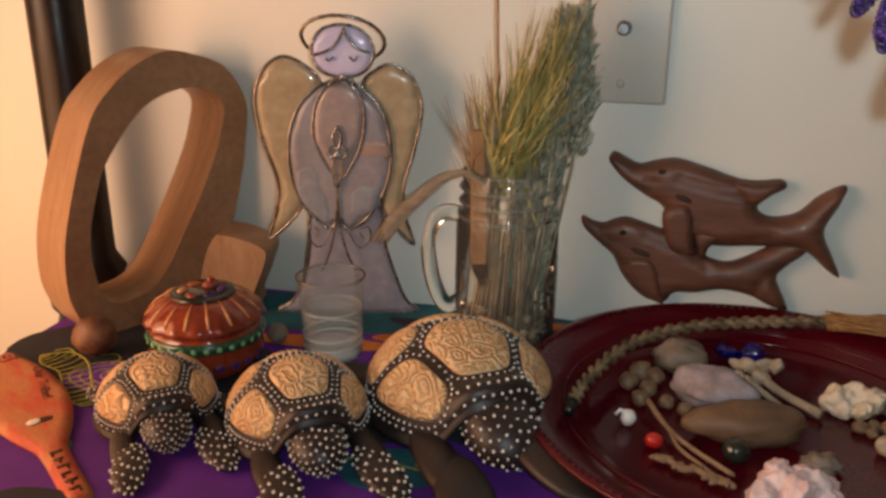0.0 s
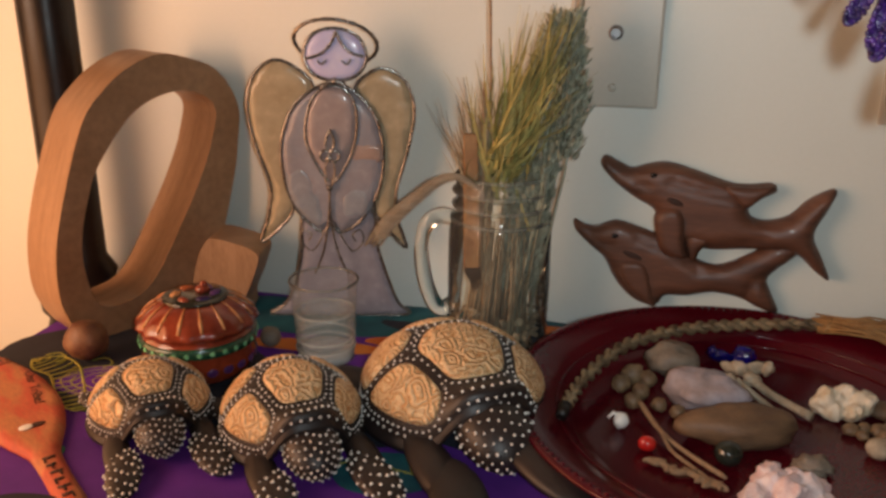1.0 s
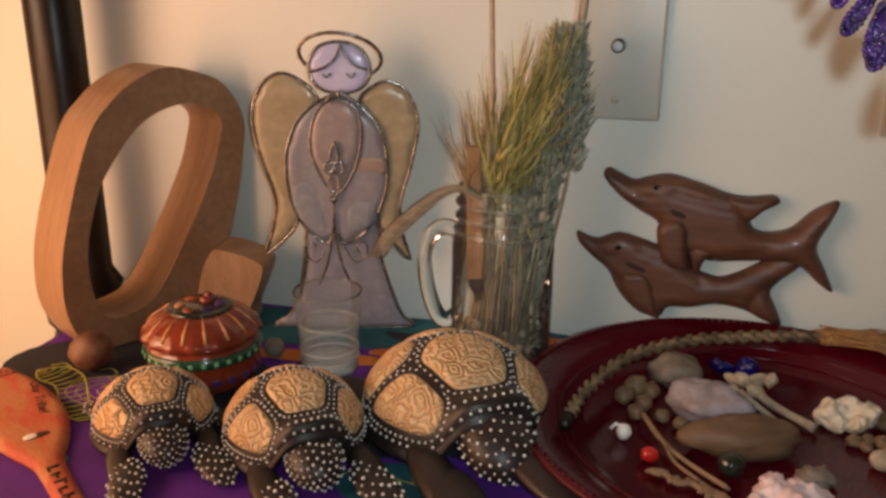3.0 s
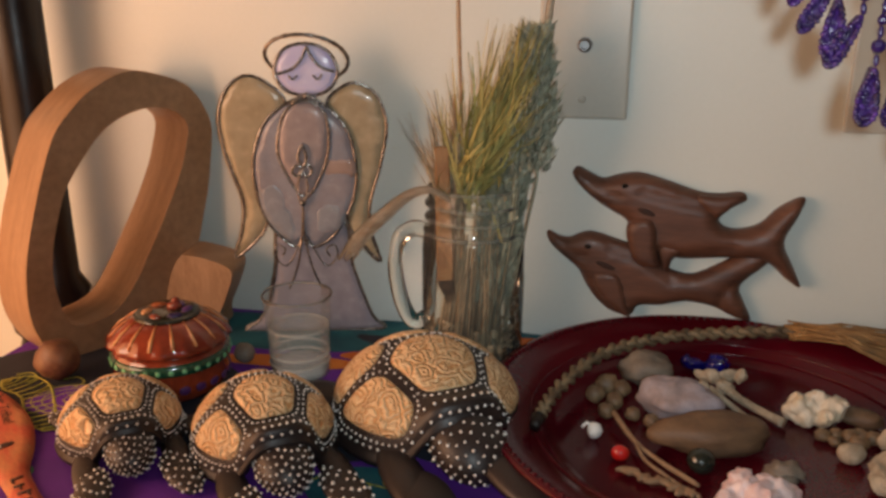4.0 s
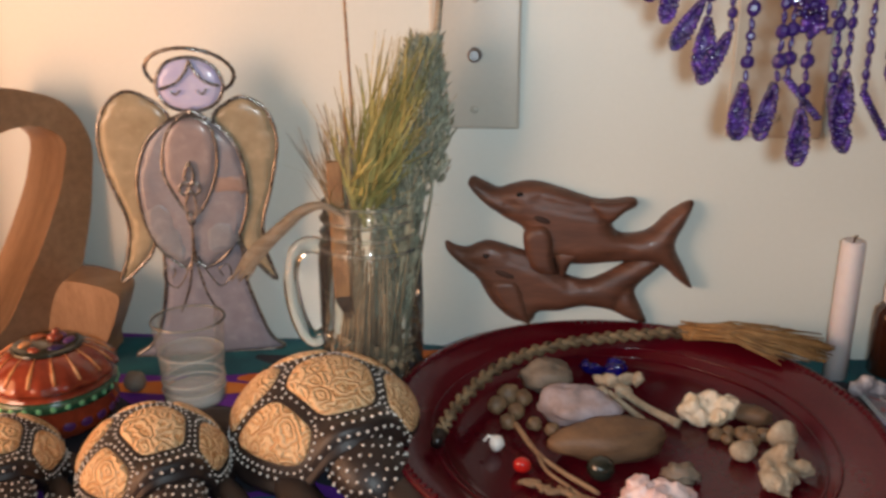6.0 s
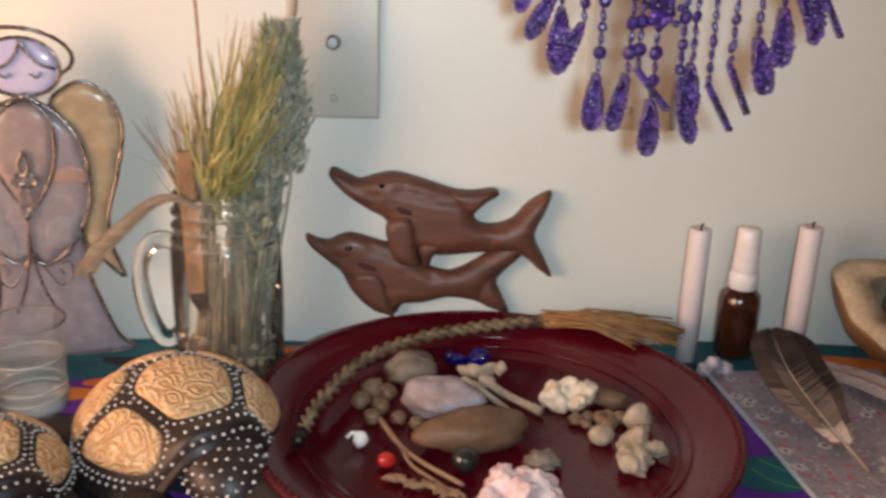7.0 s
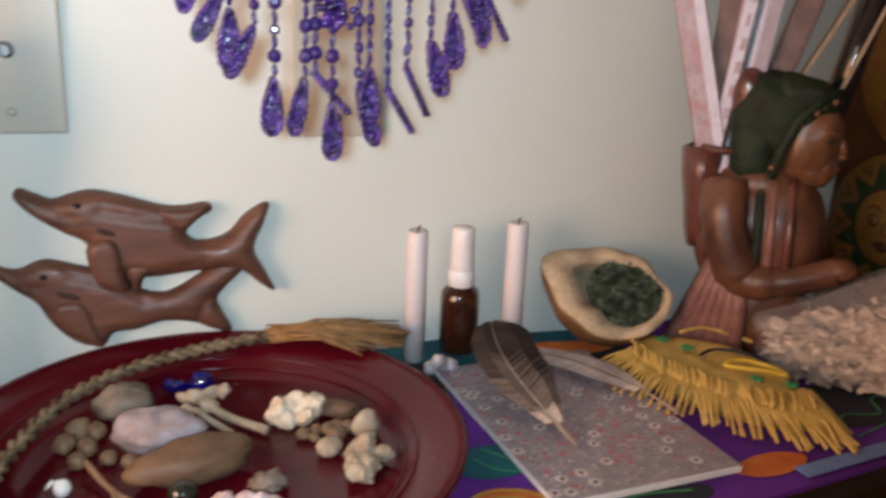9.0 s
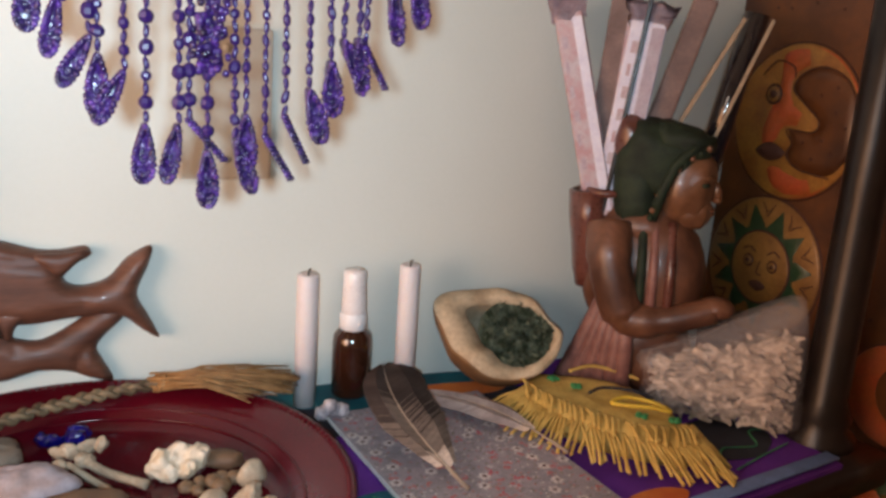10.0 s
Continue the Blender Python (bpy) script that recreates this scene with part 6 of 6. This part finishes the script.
def pouch():
    ob = thing("leather_pouch", pose(0, 0, 0.003), "fringed yellow leather pouch with green beadwork and lacing", "pouch")
    loop = spline([(0.452, -0.100), (0.466, -0.080), (0.485, -0.074), (0.515, -0.088), (0.548, -0.122), (0.552, -0.160), (0.545, -0.208), (0.530, -0.232), (0.500, -0.222), (0.470, -0.190), (0.452, -0.150), (0.445, -0.120)], 6, True)
    body = part("body", pillow([p.to_tuple() for p in loop], 0.020, 0.026, 0.007, 0.0, extra=lambda p: 0.0035 * noise.noise((p.x * 45, p.y * 45, 2.0)) + 0.0015 * noise.noise((p.x * 130, p.y * 130, 5.0))), LEATHER, ob)
    edge = spline([(0.449, -0.098), (0.444, -0.125), (0.453, -0.155), (0.470, -0.192), (0.500, -0.224), (0.530, -0.234), (0.546, -0.212)], 60)
    rng = random.Random(14)
    for k in range(0, len(edge), 5):
        p = edge[k]
        q = Vector((p.x - 0.500, p.y + 0.140)).normalized()
        q = (q + Vector((rng.gauss(-.45, .22), rng.gauss(-0.9, .22)))).normalized()
        L = rng.uniform(0.020, 0.036)
        s = Vector((p.x - q.x * 0.012, p.y - q.y * 0.012, 0.0145))
        pts = [s, Vector((p.x, p.y, 0.013)), Vector((p.x + q.x * L * 0.5, p.y + q.y * L * 0.5, 0.0075 + rng.uniform(0, 0.003))), Vector((p.x + q.x * L, max(p.y + q.y * L, -0.2745), 0.0025 + rng.uniform(0, 0.002)))]
        part("fringe_strip", tube(spline(pts, 3), rng.uniform(0.0011, 0.0016), 5), LEATHER, body)
    inner = spline([(0.458, -0.092), (0.462, -0.125), (0.474, -0.155), (0.492, -0.188), (0.516, -0.206), (0.534, -0.208)], 40)
    for k in range(0, len(inner), 6):
        p = inner[k]
        q = Vector((rng.gauss(-.5, .2), rng.gauss(-1, .15))).normalized()
        L = rng.uniform(0.014, 0.026)
        pts = [Vector((p.x, p.y, 0.0205)), Vector((p.x + q.x * L * .5, p.y + q.y * L * .5, 0.0215)), Vector((p.x + q.x * L, p.y + q.y * L, 0.0165))]
        part("fringe_strip", tube(spline(pts, 3), rng.uniform(0.0011, 0.0015), 5), LEATHER, body)
    part("drawstring", tube(spline([(0.500, -0.100, 0.026), (0.525, -0.098, 0.027), (0.548, -0.107, 0.022), (0.562, -0.118, 0.018)], 6), 0.0016, 6), LEATHER, body)
    part("lace", tube(spline([(0.500, -0.160, 0.0228), (0.516, -0.158, 0.0245), (0.534, -0.172, 0.0225), (0.538, -0.186, 0.021), (0.525, -0.180, 0.0235), (0.508, -0.170, 0.0235)], 6, True), 0.0018, 6, True), LACE, body, "bright yellow lacing")
    part("dark_cord", tube(spline([(0.492, -0.140, 0.0235), (0.510, -0.135, 0.0240), (0.530, -0.148, 0.0240), (0.542, -0.160, 0.0205)], 6), 0.0014, 6), NAVY, body)
    for x, y in ((0.494, -0.120), (0.510, -0.185), (0.530, -0.200), (0.484, -0.100)):
        bm = bmesh.new()
        for a in range(4):
            ball(bm, (x + 0.003 * math.cos(a * 1.57 + x * 80), y + 0.003 * math.sin(a * 1.57 + x * 80), 0.0212), (0.0034, 0.0026, 0.0016), 0, 8, (0, 0, a * 1.57))
        part("green_leaf_patch", bm, GREENPAINT, body)


pouch()


def chip_bag():
    ob = thing("zip_bag", frame_of((0.600, -0.162), (0.487, -0.51), 0.0015), "clear zip bag full of pale wood chips", "plastic bag")
    rng = random.Random(23)
    loop = spline(mm([(-50, 0), (-54, 30), (-60, 46), (-20, 66), (20, 92), (58, 112), (68, 92), (72, 40), (70, 2), (10, -1)]), 6, True)
    film = part("film", pillow([(p.x, max(p.y, 0.0006)) for p in loop], 0.022, 0.034, 0.008, -0.020, extra=lambda p: 0.003 * noise.noise((p.x * 60, p.y * 60, 1))), FILM, ob)
    film.visible_shadow = False
    part("zip_strip", tube(spline(mm([(-60, 46, 2), (-20, 66, 3), (20, 92, 3), (58, 112, 2)]), 5), 0.0012, 6, flat=0.5), FILM, ob)
    bm = bmesh.new()
    tops = (lambda x: 0.036 + 0.052 * (x + 0.05) / 0.12)
    for k in range(500):
        x = rng.uniform(-.044, .062)
        y = rng.uniform(0.003, max(0.01, min(0.082, tops(x) + 0.006)))
        e = min(1, (x + 0.052) / 0.02, (0.072 - x) / 0.02)
        z = rng.uniform(-.014, .017 * e) if rng.random() < 0.45 else 0.0165 * e - rng.uniform(0, .004)
        L, w, t = rng.uniform(.009, .018), rng.uniform(.0032, .0062), rng.uniform(.0008, .0018)
        mt = Matrix.LocRotScale(Vector((x, y, z)), Euler((rng.gauss(0, .22), rng.gauss(0, .14), rng.gauss(0, .6))), Vector((L, w, t)))
        k1, k2, up, sk = rng.uniform(.15, .5), rng.uniform(.15, .5), rng.uniform(-1, 1), rng.uniform(-.4, .4)
        ring = ((-.5, -k1, 0), (0.0, -.5, up), (.5, -k2 + sk, 0), (.46, k2 + sk, 0), (0.05, .5, up), (-.45, k1, 0))
        add(bm, [mt @ Vector((c[0], c[1], c[2] + h)) for h in (-.5, .5) for c in ring],
            [(0, 5, 4, 1), (1, 4, 3, 2), (6, 7, 10, 11), (7, 8, 9, 10)] + [(i, (i + 1) % 6, (i + 1) % 6 + 6, i + 6) for i in range(6)])
    tagged(part("chip_heap", bm, CHIP, ob, smooth=False), "pale shredded wood chips", kind="stuff")


chip_bag()


def statue():
    """A carved wooden figure kept as one mesh: wood, face, green hood, rose cloth and red basket."""
    bm = bmesh.new()

    def e(c, r, slot, rot=(0, 0, 0), rough=0.06, seed=0.0):
        ball(bm, [v * MM for v in c], [v * MM for v in r], slot, 24, [radians(v) for v in rot], rough, seed, 1.2)
    e((-2, 108, 0), (44, 58, 34), 0, (0, 0, -8))
    e((4, 150, 0), (38, 24, 28), 0, (0, 0, -6))
    e((20, 108, 8), (42, 54, 30), 0)
    e((10, 45, 0), (46, 50, 36), 0)
    e((30, 30, 12), (34, 32, 30), 0)
    def block(c, r, slot, rot=(0, 0, 0), square=0.7, seed=0.0, rough=0.08):
        b = bmesh.new()
        bmesh.ops.create_uvsphere(b, u_segments=32, v_segments=20, radius=1)
        for v in b.verts:
            v.co = Vector([math.copysign(abs(q) ** square, q) for q in v.co]) * (1 + rough * noise.noise(v.co * 2.2 + Vector((seed, 0, 0))))
        merge(bm, b, slot, Matrix.LocRotScale(Vector(c) * MM, Euler([radians(q) for q in rot]), Vector(r) * MM))
    block((32, 190, 4), (25, 34, 24), 1, (0, 0, -4), 0.82)
    block((40, 168, 6), (17, 15, 17), 1, (0, 0, -8), 0.8)
    e((59, 187, 8), (4, 9, 5), 1, (0, 0, 16))
    e((60, 180, 9), (4.5, 3.5, 6), 1)
    e((56, 171, 9), (4, 2.2, 7), 0)
    e((55.5, 167.5, 9), (4, 2.4, 6), 1)
    e((46, 200, 14), (12, 3.5, 13), 1, (0, 0, -8))
    e((47, 193, 23), (5, 2.4, 4), 2)
    block((6, 210, -2), (35, 31, 31), 2, (0, 0, -16), 0.62, 2)
    block((24, 226, 0), (29, 15, 29), 2, (0, 0, -14), 0.7, 4)
    block((-8, 184, 0), (21, 36, 27), 2, (0, 0, 4), 0.7, 3)
    block((-18, 226, -2), (13, 20, 24), 4, (0, 0, -10), 0.7, 5)
    tube([Vector(p) * MM for p in ((8, 160, 27), (14, 186, 31), (22, 208, 30), (36, 224, 26), (50, 230, 14))], 0.0045, 8, False, bm, 2)
    for k in range(12):
        t = k / 11
        e((7 + 6 * t + 34 * t * t, 162 + 76 * t - 14 * t * t, 32 - 5 * t), (2.6, 2.6, 2.6), 1 if k % 2 else 2, seed=k, rough=0)
    # arm, hand, pendant straps and drapery
    tube([p * MM for p in spline([(-26, 150, 20), (-22, 120, 34), (-8, 82, 36), (4, 73, 36), (34, 78, 38), (68, 90, 33)], 6)], [0.020] * 6 + [0.0185] * 8 + [0.0155] * 8 + [0.012] * 9, 14, False, bm, 0)
    e((70, 92, 33), (16, 10, 12), 0)
    for x, sl in ((2, 2), (12, 3), (26, 4)):
        tube([p * MM for p in spline([(x, 158, 20), (x + 3, 120, 36), (x + 4, 86, 37)], 5)], 0.0042, 8, False, bm, sl)
    for k in range(6):
        tube([p * MM for p in spline([(-22 + 4 * k, 92, 22 + k), (-36 + 7 * k, 50, 26 + 2 * k), (-54 + 11 * k, 4, 24 + 2 * k)], 5)], 0.0074, 8, False, bm, 3)
    # ribbed basket on the back
    b = lathe([(0.0, 0.088), (0.011, 0.090), (0.0135, 0.105), (0.0150, 0.13), (0.0165, 0.15), (0.0175, 0.176), (0.014, 0.178), (0.013, 0.15), (0, 0.15)], 20, 1.35, lambda a, z: 1 + 0.05 * math.cos(8 * a) + 0.03 * math.sin(z * 420))
    merge(bm, b, 4, Matrix(((1, 0, 0, -0.0330), (0, 0, 1, 0), (0, -1, 0, -0.002), (0, 0, 0, 1))) @ pose(0, 0, 0, 0, -5, 0))
    tube([Vector((-33 + 17 * math.cos(a), 177, -2 + 23 * math.sin(a))) * MM for a in [2 * math.pi * k / 24 for k in range(24)]], 0.0035, 8, True, bm, 4)
    for v in bm.verts:
        v.co.y = max(v.co.y, 0.0)
    solid("wooden_statue", bm, [STATUEWOOD, STATUEFACE, STATUEGREEN, STATUEPINK, STATUERED], "carved dark wooden figure with a green hood and basket holding incense", "statue",
          frame_of((0.575, -0.080), (0.557, -0.48), 0.001))


statue()
SF = frame_of((0.575, -0.080), (0.557, -0.48), 0.001)


def slat(name, label, category, p0, p1, w, th, material, z=0.0, stripe=None, top=True, group=""):
    a, b = Vector((p0[0], p0[1], z * 1000)) * MM, Vector((p1[0], p1[1], z * 1000)) * MM
    L = (b - a).length
    bm = bmesh.new()
    box(bm, (-w / 2, 0, -th / 2), (w / 2, L, th / 2), bevel=min(w, th) * 0.2)
    ang = math.atan2(-(b - a).x, (b - a).y)
    m = SF @ Matrix.Translation(a) @ Euler((0, 0, ang)).to_matrix().to_4x4()
    if stripe is None:
        return solid(name, bm, material, label, category, m, group, smooth=False)
    ob = thing(name, m, label, category, group)
    part("sleeve", bm, material, ob, smooth=False)
    bm = bmesh.new()
    box(bm, (w * 0.12, 0.004, th / 2 + 0.0002), (w * 0.46, L - 0.004, th / 2 + 0.0007))
    part("side_panel", bm, stripe, ob, smooth=False)
    for k in range(0 if material is PAPERDARK else 7):
        bm = bmesh.new()
        y = 0.022 + k * (L - 0.03) / 7
        box(bm, (-w * 0.34, y, th / 2 + 0.0002), (-w * (0.14 + 0.05 * (k % 3)), y + 0.010, th / 2 + 0.0004))
        part("print_bar", bm, PAPERRED if material is not PAPERRED else PAPERPINK, ob, smooth=False)
    if top:
        bm = bmesh.new()
        rng = random.Random(int(w * 1e5))
        rows = []
        for i in range(7):
            v = i / 6
            rows.append([bm.verts.new((w * (u - 0.5) * (1.05 + 0.5 * v) + 0.004 * noise.noise((u * 3, v * 3, w * 900)), L - 0.006 + 0.022 * v + 0.007 * noise.noise((u * 4, v * 2, w * 500 + 3)),
                                      0.002 + 0.010 * noise.noise((u * 3.3, v * 2.6, w * 700 + 7)))) for u in [j / 8 for j in range(9)]])
        for p, q in zip(rows, rows[1:]):
            for j in range(8):
                bm.faces.new((p[j], p[j + 1], q[j + 1], q[j]))
        bmesh.ops.solidify(bm, geom=bm.faces[:], thickness=0.0004)
        part("torn_flap", bm, PAPERPINK, ob, "crumpled torn paper flap")
    return ob


slat("incense_packet", "red and pink printed paper incense packet, torn open", "incense packet", (-36, 155), (-82, 325), 0.024, 0.010, PAPERRED, 0.006, LILACPAPER, group="incense packets")
slat("incense_packet", "pink printed paper incense packet, torn open", "incense packet", (-30, 160), (-14, 322), 0.030, 0.010, LILACPAPER, 0.004, PAPERPINK, group="incense packets")
slat("incense_packet", "dark brown incense packet standing behind the pink ones", "incense packet", (-46, 150), (-34, 345), 0.026, 0.006, PAPERDARK, -0.006, PAPERRED, False, group="incense packets")
slat("incense_box", "long brown cardboard incense box behind the statue", "incense box", (-20, 150), (30, 345), 0.020, 0.012, PAPERDARK, -0.012)
slat("incense_stick", "bare wooden incense stick leaning on the statue", "incense stick", (10, 215), (62, 330), 0.0035, 0.0035, STICKM, -0.008, group="incense sticks")
slat("incense_stick", "thin pale incense stick leaning on the statue", "incense stick", (46, 215), (84, 330), 0.003, 0.003, STICKM, -0.004, group="incense sticks")
slat("incense_stick", "thin black incense stick between the packets", "incense stick", (-34, 160), (-14, 345), 0.004, 0.004, BLACKWOOD, 0.010, group="incense sticks")
solid("black_tube", tube([(0.044, 0.170, -0.020), (0.058, 0.2525, -0.020), (0.072, 0.335, -0.020)], 0.0105, 18), GLOSSBLACK, "glossy black incense tube leaning behind the statue", "incense tube", SF)


def painted_board():
    ob = thing("painted_screen", frame_of((0.737, -0.002), (0, -1)), "ochre wooden screen painted with a moon and sun faces", "painted screen")
    bm = bmesh.new()
    box(bm, (0.0, -0.75, -0.022), (0.42, 0.46, 0.0), bevel=0.003)
    board = part("panel", bm, BOARDM, ob, smooth=False)

    def disc(x, y, r, material, z, name, th=0.003, n=48):
        r = r * MM
        b = lathe([(0, 0), (r, 0), (r, th * 0.5), (r * 0.97, th), (0, th)], n)
        b.transform(Matrix.Translation((x * MM, y * MM, z * MM)))
        return part(name, b, material, board)

    def flat(pts, material, z, name, per=4, th=0.0008):
        lp = spline(mm(pts), per, True) if per > 1 else [Vector(p) for p in mm(pts)]
        b = pillow([p.to_tuple()[:2] for p in lp], th, 0.0008, 0.012)
        b.transform(Matrix.Translation((0, 0, z * MM)))
        return part(name, b, material, board)

    def line(pts, z, r=0.0009, name="painted_line"):
        part(name, tube([(p.x, p.y, z * MM) for p in spline(mm(pts), 5)], r, 5, flat=0.4), INK, board)
    # moon
    disc(85, 245, 74, INK, -1.5, "dark_outline")
    disc(85, 245, 72, MOONYEL, 0, "moon_disc")
    flat([(62, 308), (85, 315), (120, 308), (145, 285), (152, 268), (136, 288), (110, 298), (88, 292), (78, 278), (84, 262), (108, 248), (104, 238), (78, 238), (70, 226), (54, 216), (48, 236), (58, 262), (62, 285)], MOONORG, 2.6, "orange_cheek")
    flat([(60, 200), (82, 202), (105, 196), (135, 200), (120, 182), (92, 175), (72, 182)], MOONORG, 2.6, "orange_chin")
    flat([(150, 268), (136, 288), (112, 297), (90, 291), (80, 276), (97, 262), (114, 249), (108, 238), (82, 238), (88, 226), (84, 214), (100, 203), (132, 202), (150, 222), (156, 245)], BOARDM, 2.9, "night_field")
    line([(150, 270), (136, 288), (112, 297), (90, 291), (80, 276), (97, 262), (114, 249), (108, 238), (80, 238), (88, 226), (84, 214), (100, 203), (134, 200)], 3.8)
    flat([(46, 214), (62, 224), (82, 216), (66, 206)], INK, 3.4, "dark_mouth")
    line([(42, 286), (56, 300), (76, 296), (80, 286)], 3.6)
    disc(58, 269, 10, INK, 2.8, "eye_outline", 0.0012, 24)
    disc(58, 269, 7.5, SUNYEL, 3.4, "eye_ground", 0.0012, 24)
    disc(58, 269, 4, INK, 4.2, "eye_pupil", 0.0010, 20)
    for x, y in ((112, 272), (128, 280), (108, 255), (130, 258), (142, 246), (120, 232), (100, 228), (132, 222), (112, 214)):
        disc(x, y, 1.6, INK, 3.2, "painted_dot", 0.0008, 12)
    # sun
    disc(74, 102, 71, INK, -1.5, "dark_outline")
    disc(74, 102, 69, SUNYEL, 0, "sun_disc")
    star = []
    for k in range(22):
        r = 67 if k % 2 == 0 else 43
        a = math.pi / 22 + 2 * math.pi * k / 22
        star.append((74 + r * math.cos(a), 102 + r * math.sin(a)))
    flat(star, SUNGREEN, 2.6, "green_star", 1)
    for k in range(11):
        a = math.pi / 22 + math.pi / 11 + 2 * math.pi * k / 11
        for r, w in ((64, 0.12), (60, 0.07)):
            line([(74 + r * math.cos(a - w), 102 + r * math.sin(a - w)), (74 + (r - 9) * math.cos(a), 102 + (r - 9) * math.sin(a)), (74 + r * math.cos(a + w), 102 + r * math.sin(a + w))], 3.0, 0.0007)
    disc(74, 102, 37, INK, 3.0, "face_outline", 0.0008)
    disc(74, 102, 35, SUNYEL, 3.4, "sun_face", 0.0012)
    for x in (60, 90):
        disc(x, 106, 6.5, INK, 4.2, "eye_outline", 0.0008, 20)
        disc(x, 106, 4.6, SUNYEL, 4.8, "eye_ground", 0.0008, 20)
        disc(x, 106, 2.3, INK, 5.2, "eye_pupil", 0.0008, 16)
    line([(52, 116), (60, 120), (68, 116)], 5.0)
    line([(82, 116), (90, 121), (98, 117)], 5.0)
    flat([(64, 84), (75, 89), (86, 84), (75, 78)], INK, 4.4, "dark_mouth")
    line([(75, 108), (72, 96), (78, 95)], 5.0)
    # lower motifs beyond the post
    disc(232, 30, 46, INK, -1.5, "dark_outline")
    disc(232, 30, 44, MOONORG, 0, "moon_disc")
    disc(246, 34, 28, BOARDM, 2.8, "night_field", 0.001)
    disc(222, -78, 50, SUNGREEN, 0, "sun_disc")
    for k in range(10):
        a = 2 * math.pi * k / 10
        flat([(222 + 48 * math.cos(a), -78 + 48 * math.sin(a)), (222 + 30 * math.cos(a + .25), -78 + 30 * math.sin(a + .25)), (222 + 30 * math.cos(a - .25), -78 + 30 * math.sin(a - .25))], SUNYEL, 2.8, "yellow_ray", 1)
    disc(222, -78, 28, MOONORG, 3.0, "sun_face", 0.0012)
    rng = random.Random(41)
    for k in range(46):
        x, y = rng.uniform(6, 300), rng.uniform(-60, 400)
        if math.hypot(x - 85, y - 245) > 78 and math.hypot(x - 74, y - 102) > 75:
            disc(x, y, 1.6, INK, -0.4, "painted_dot", 0.0007, 10)


painted_board()
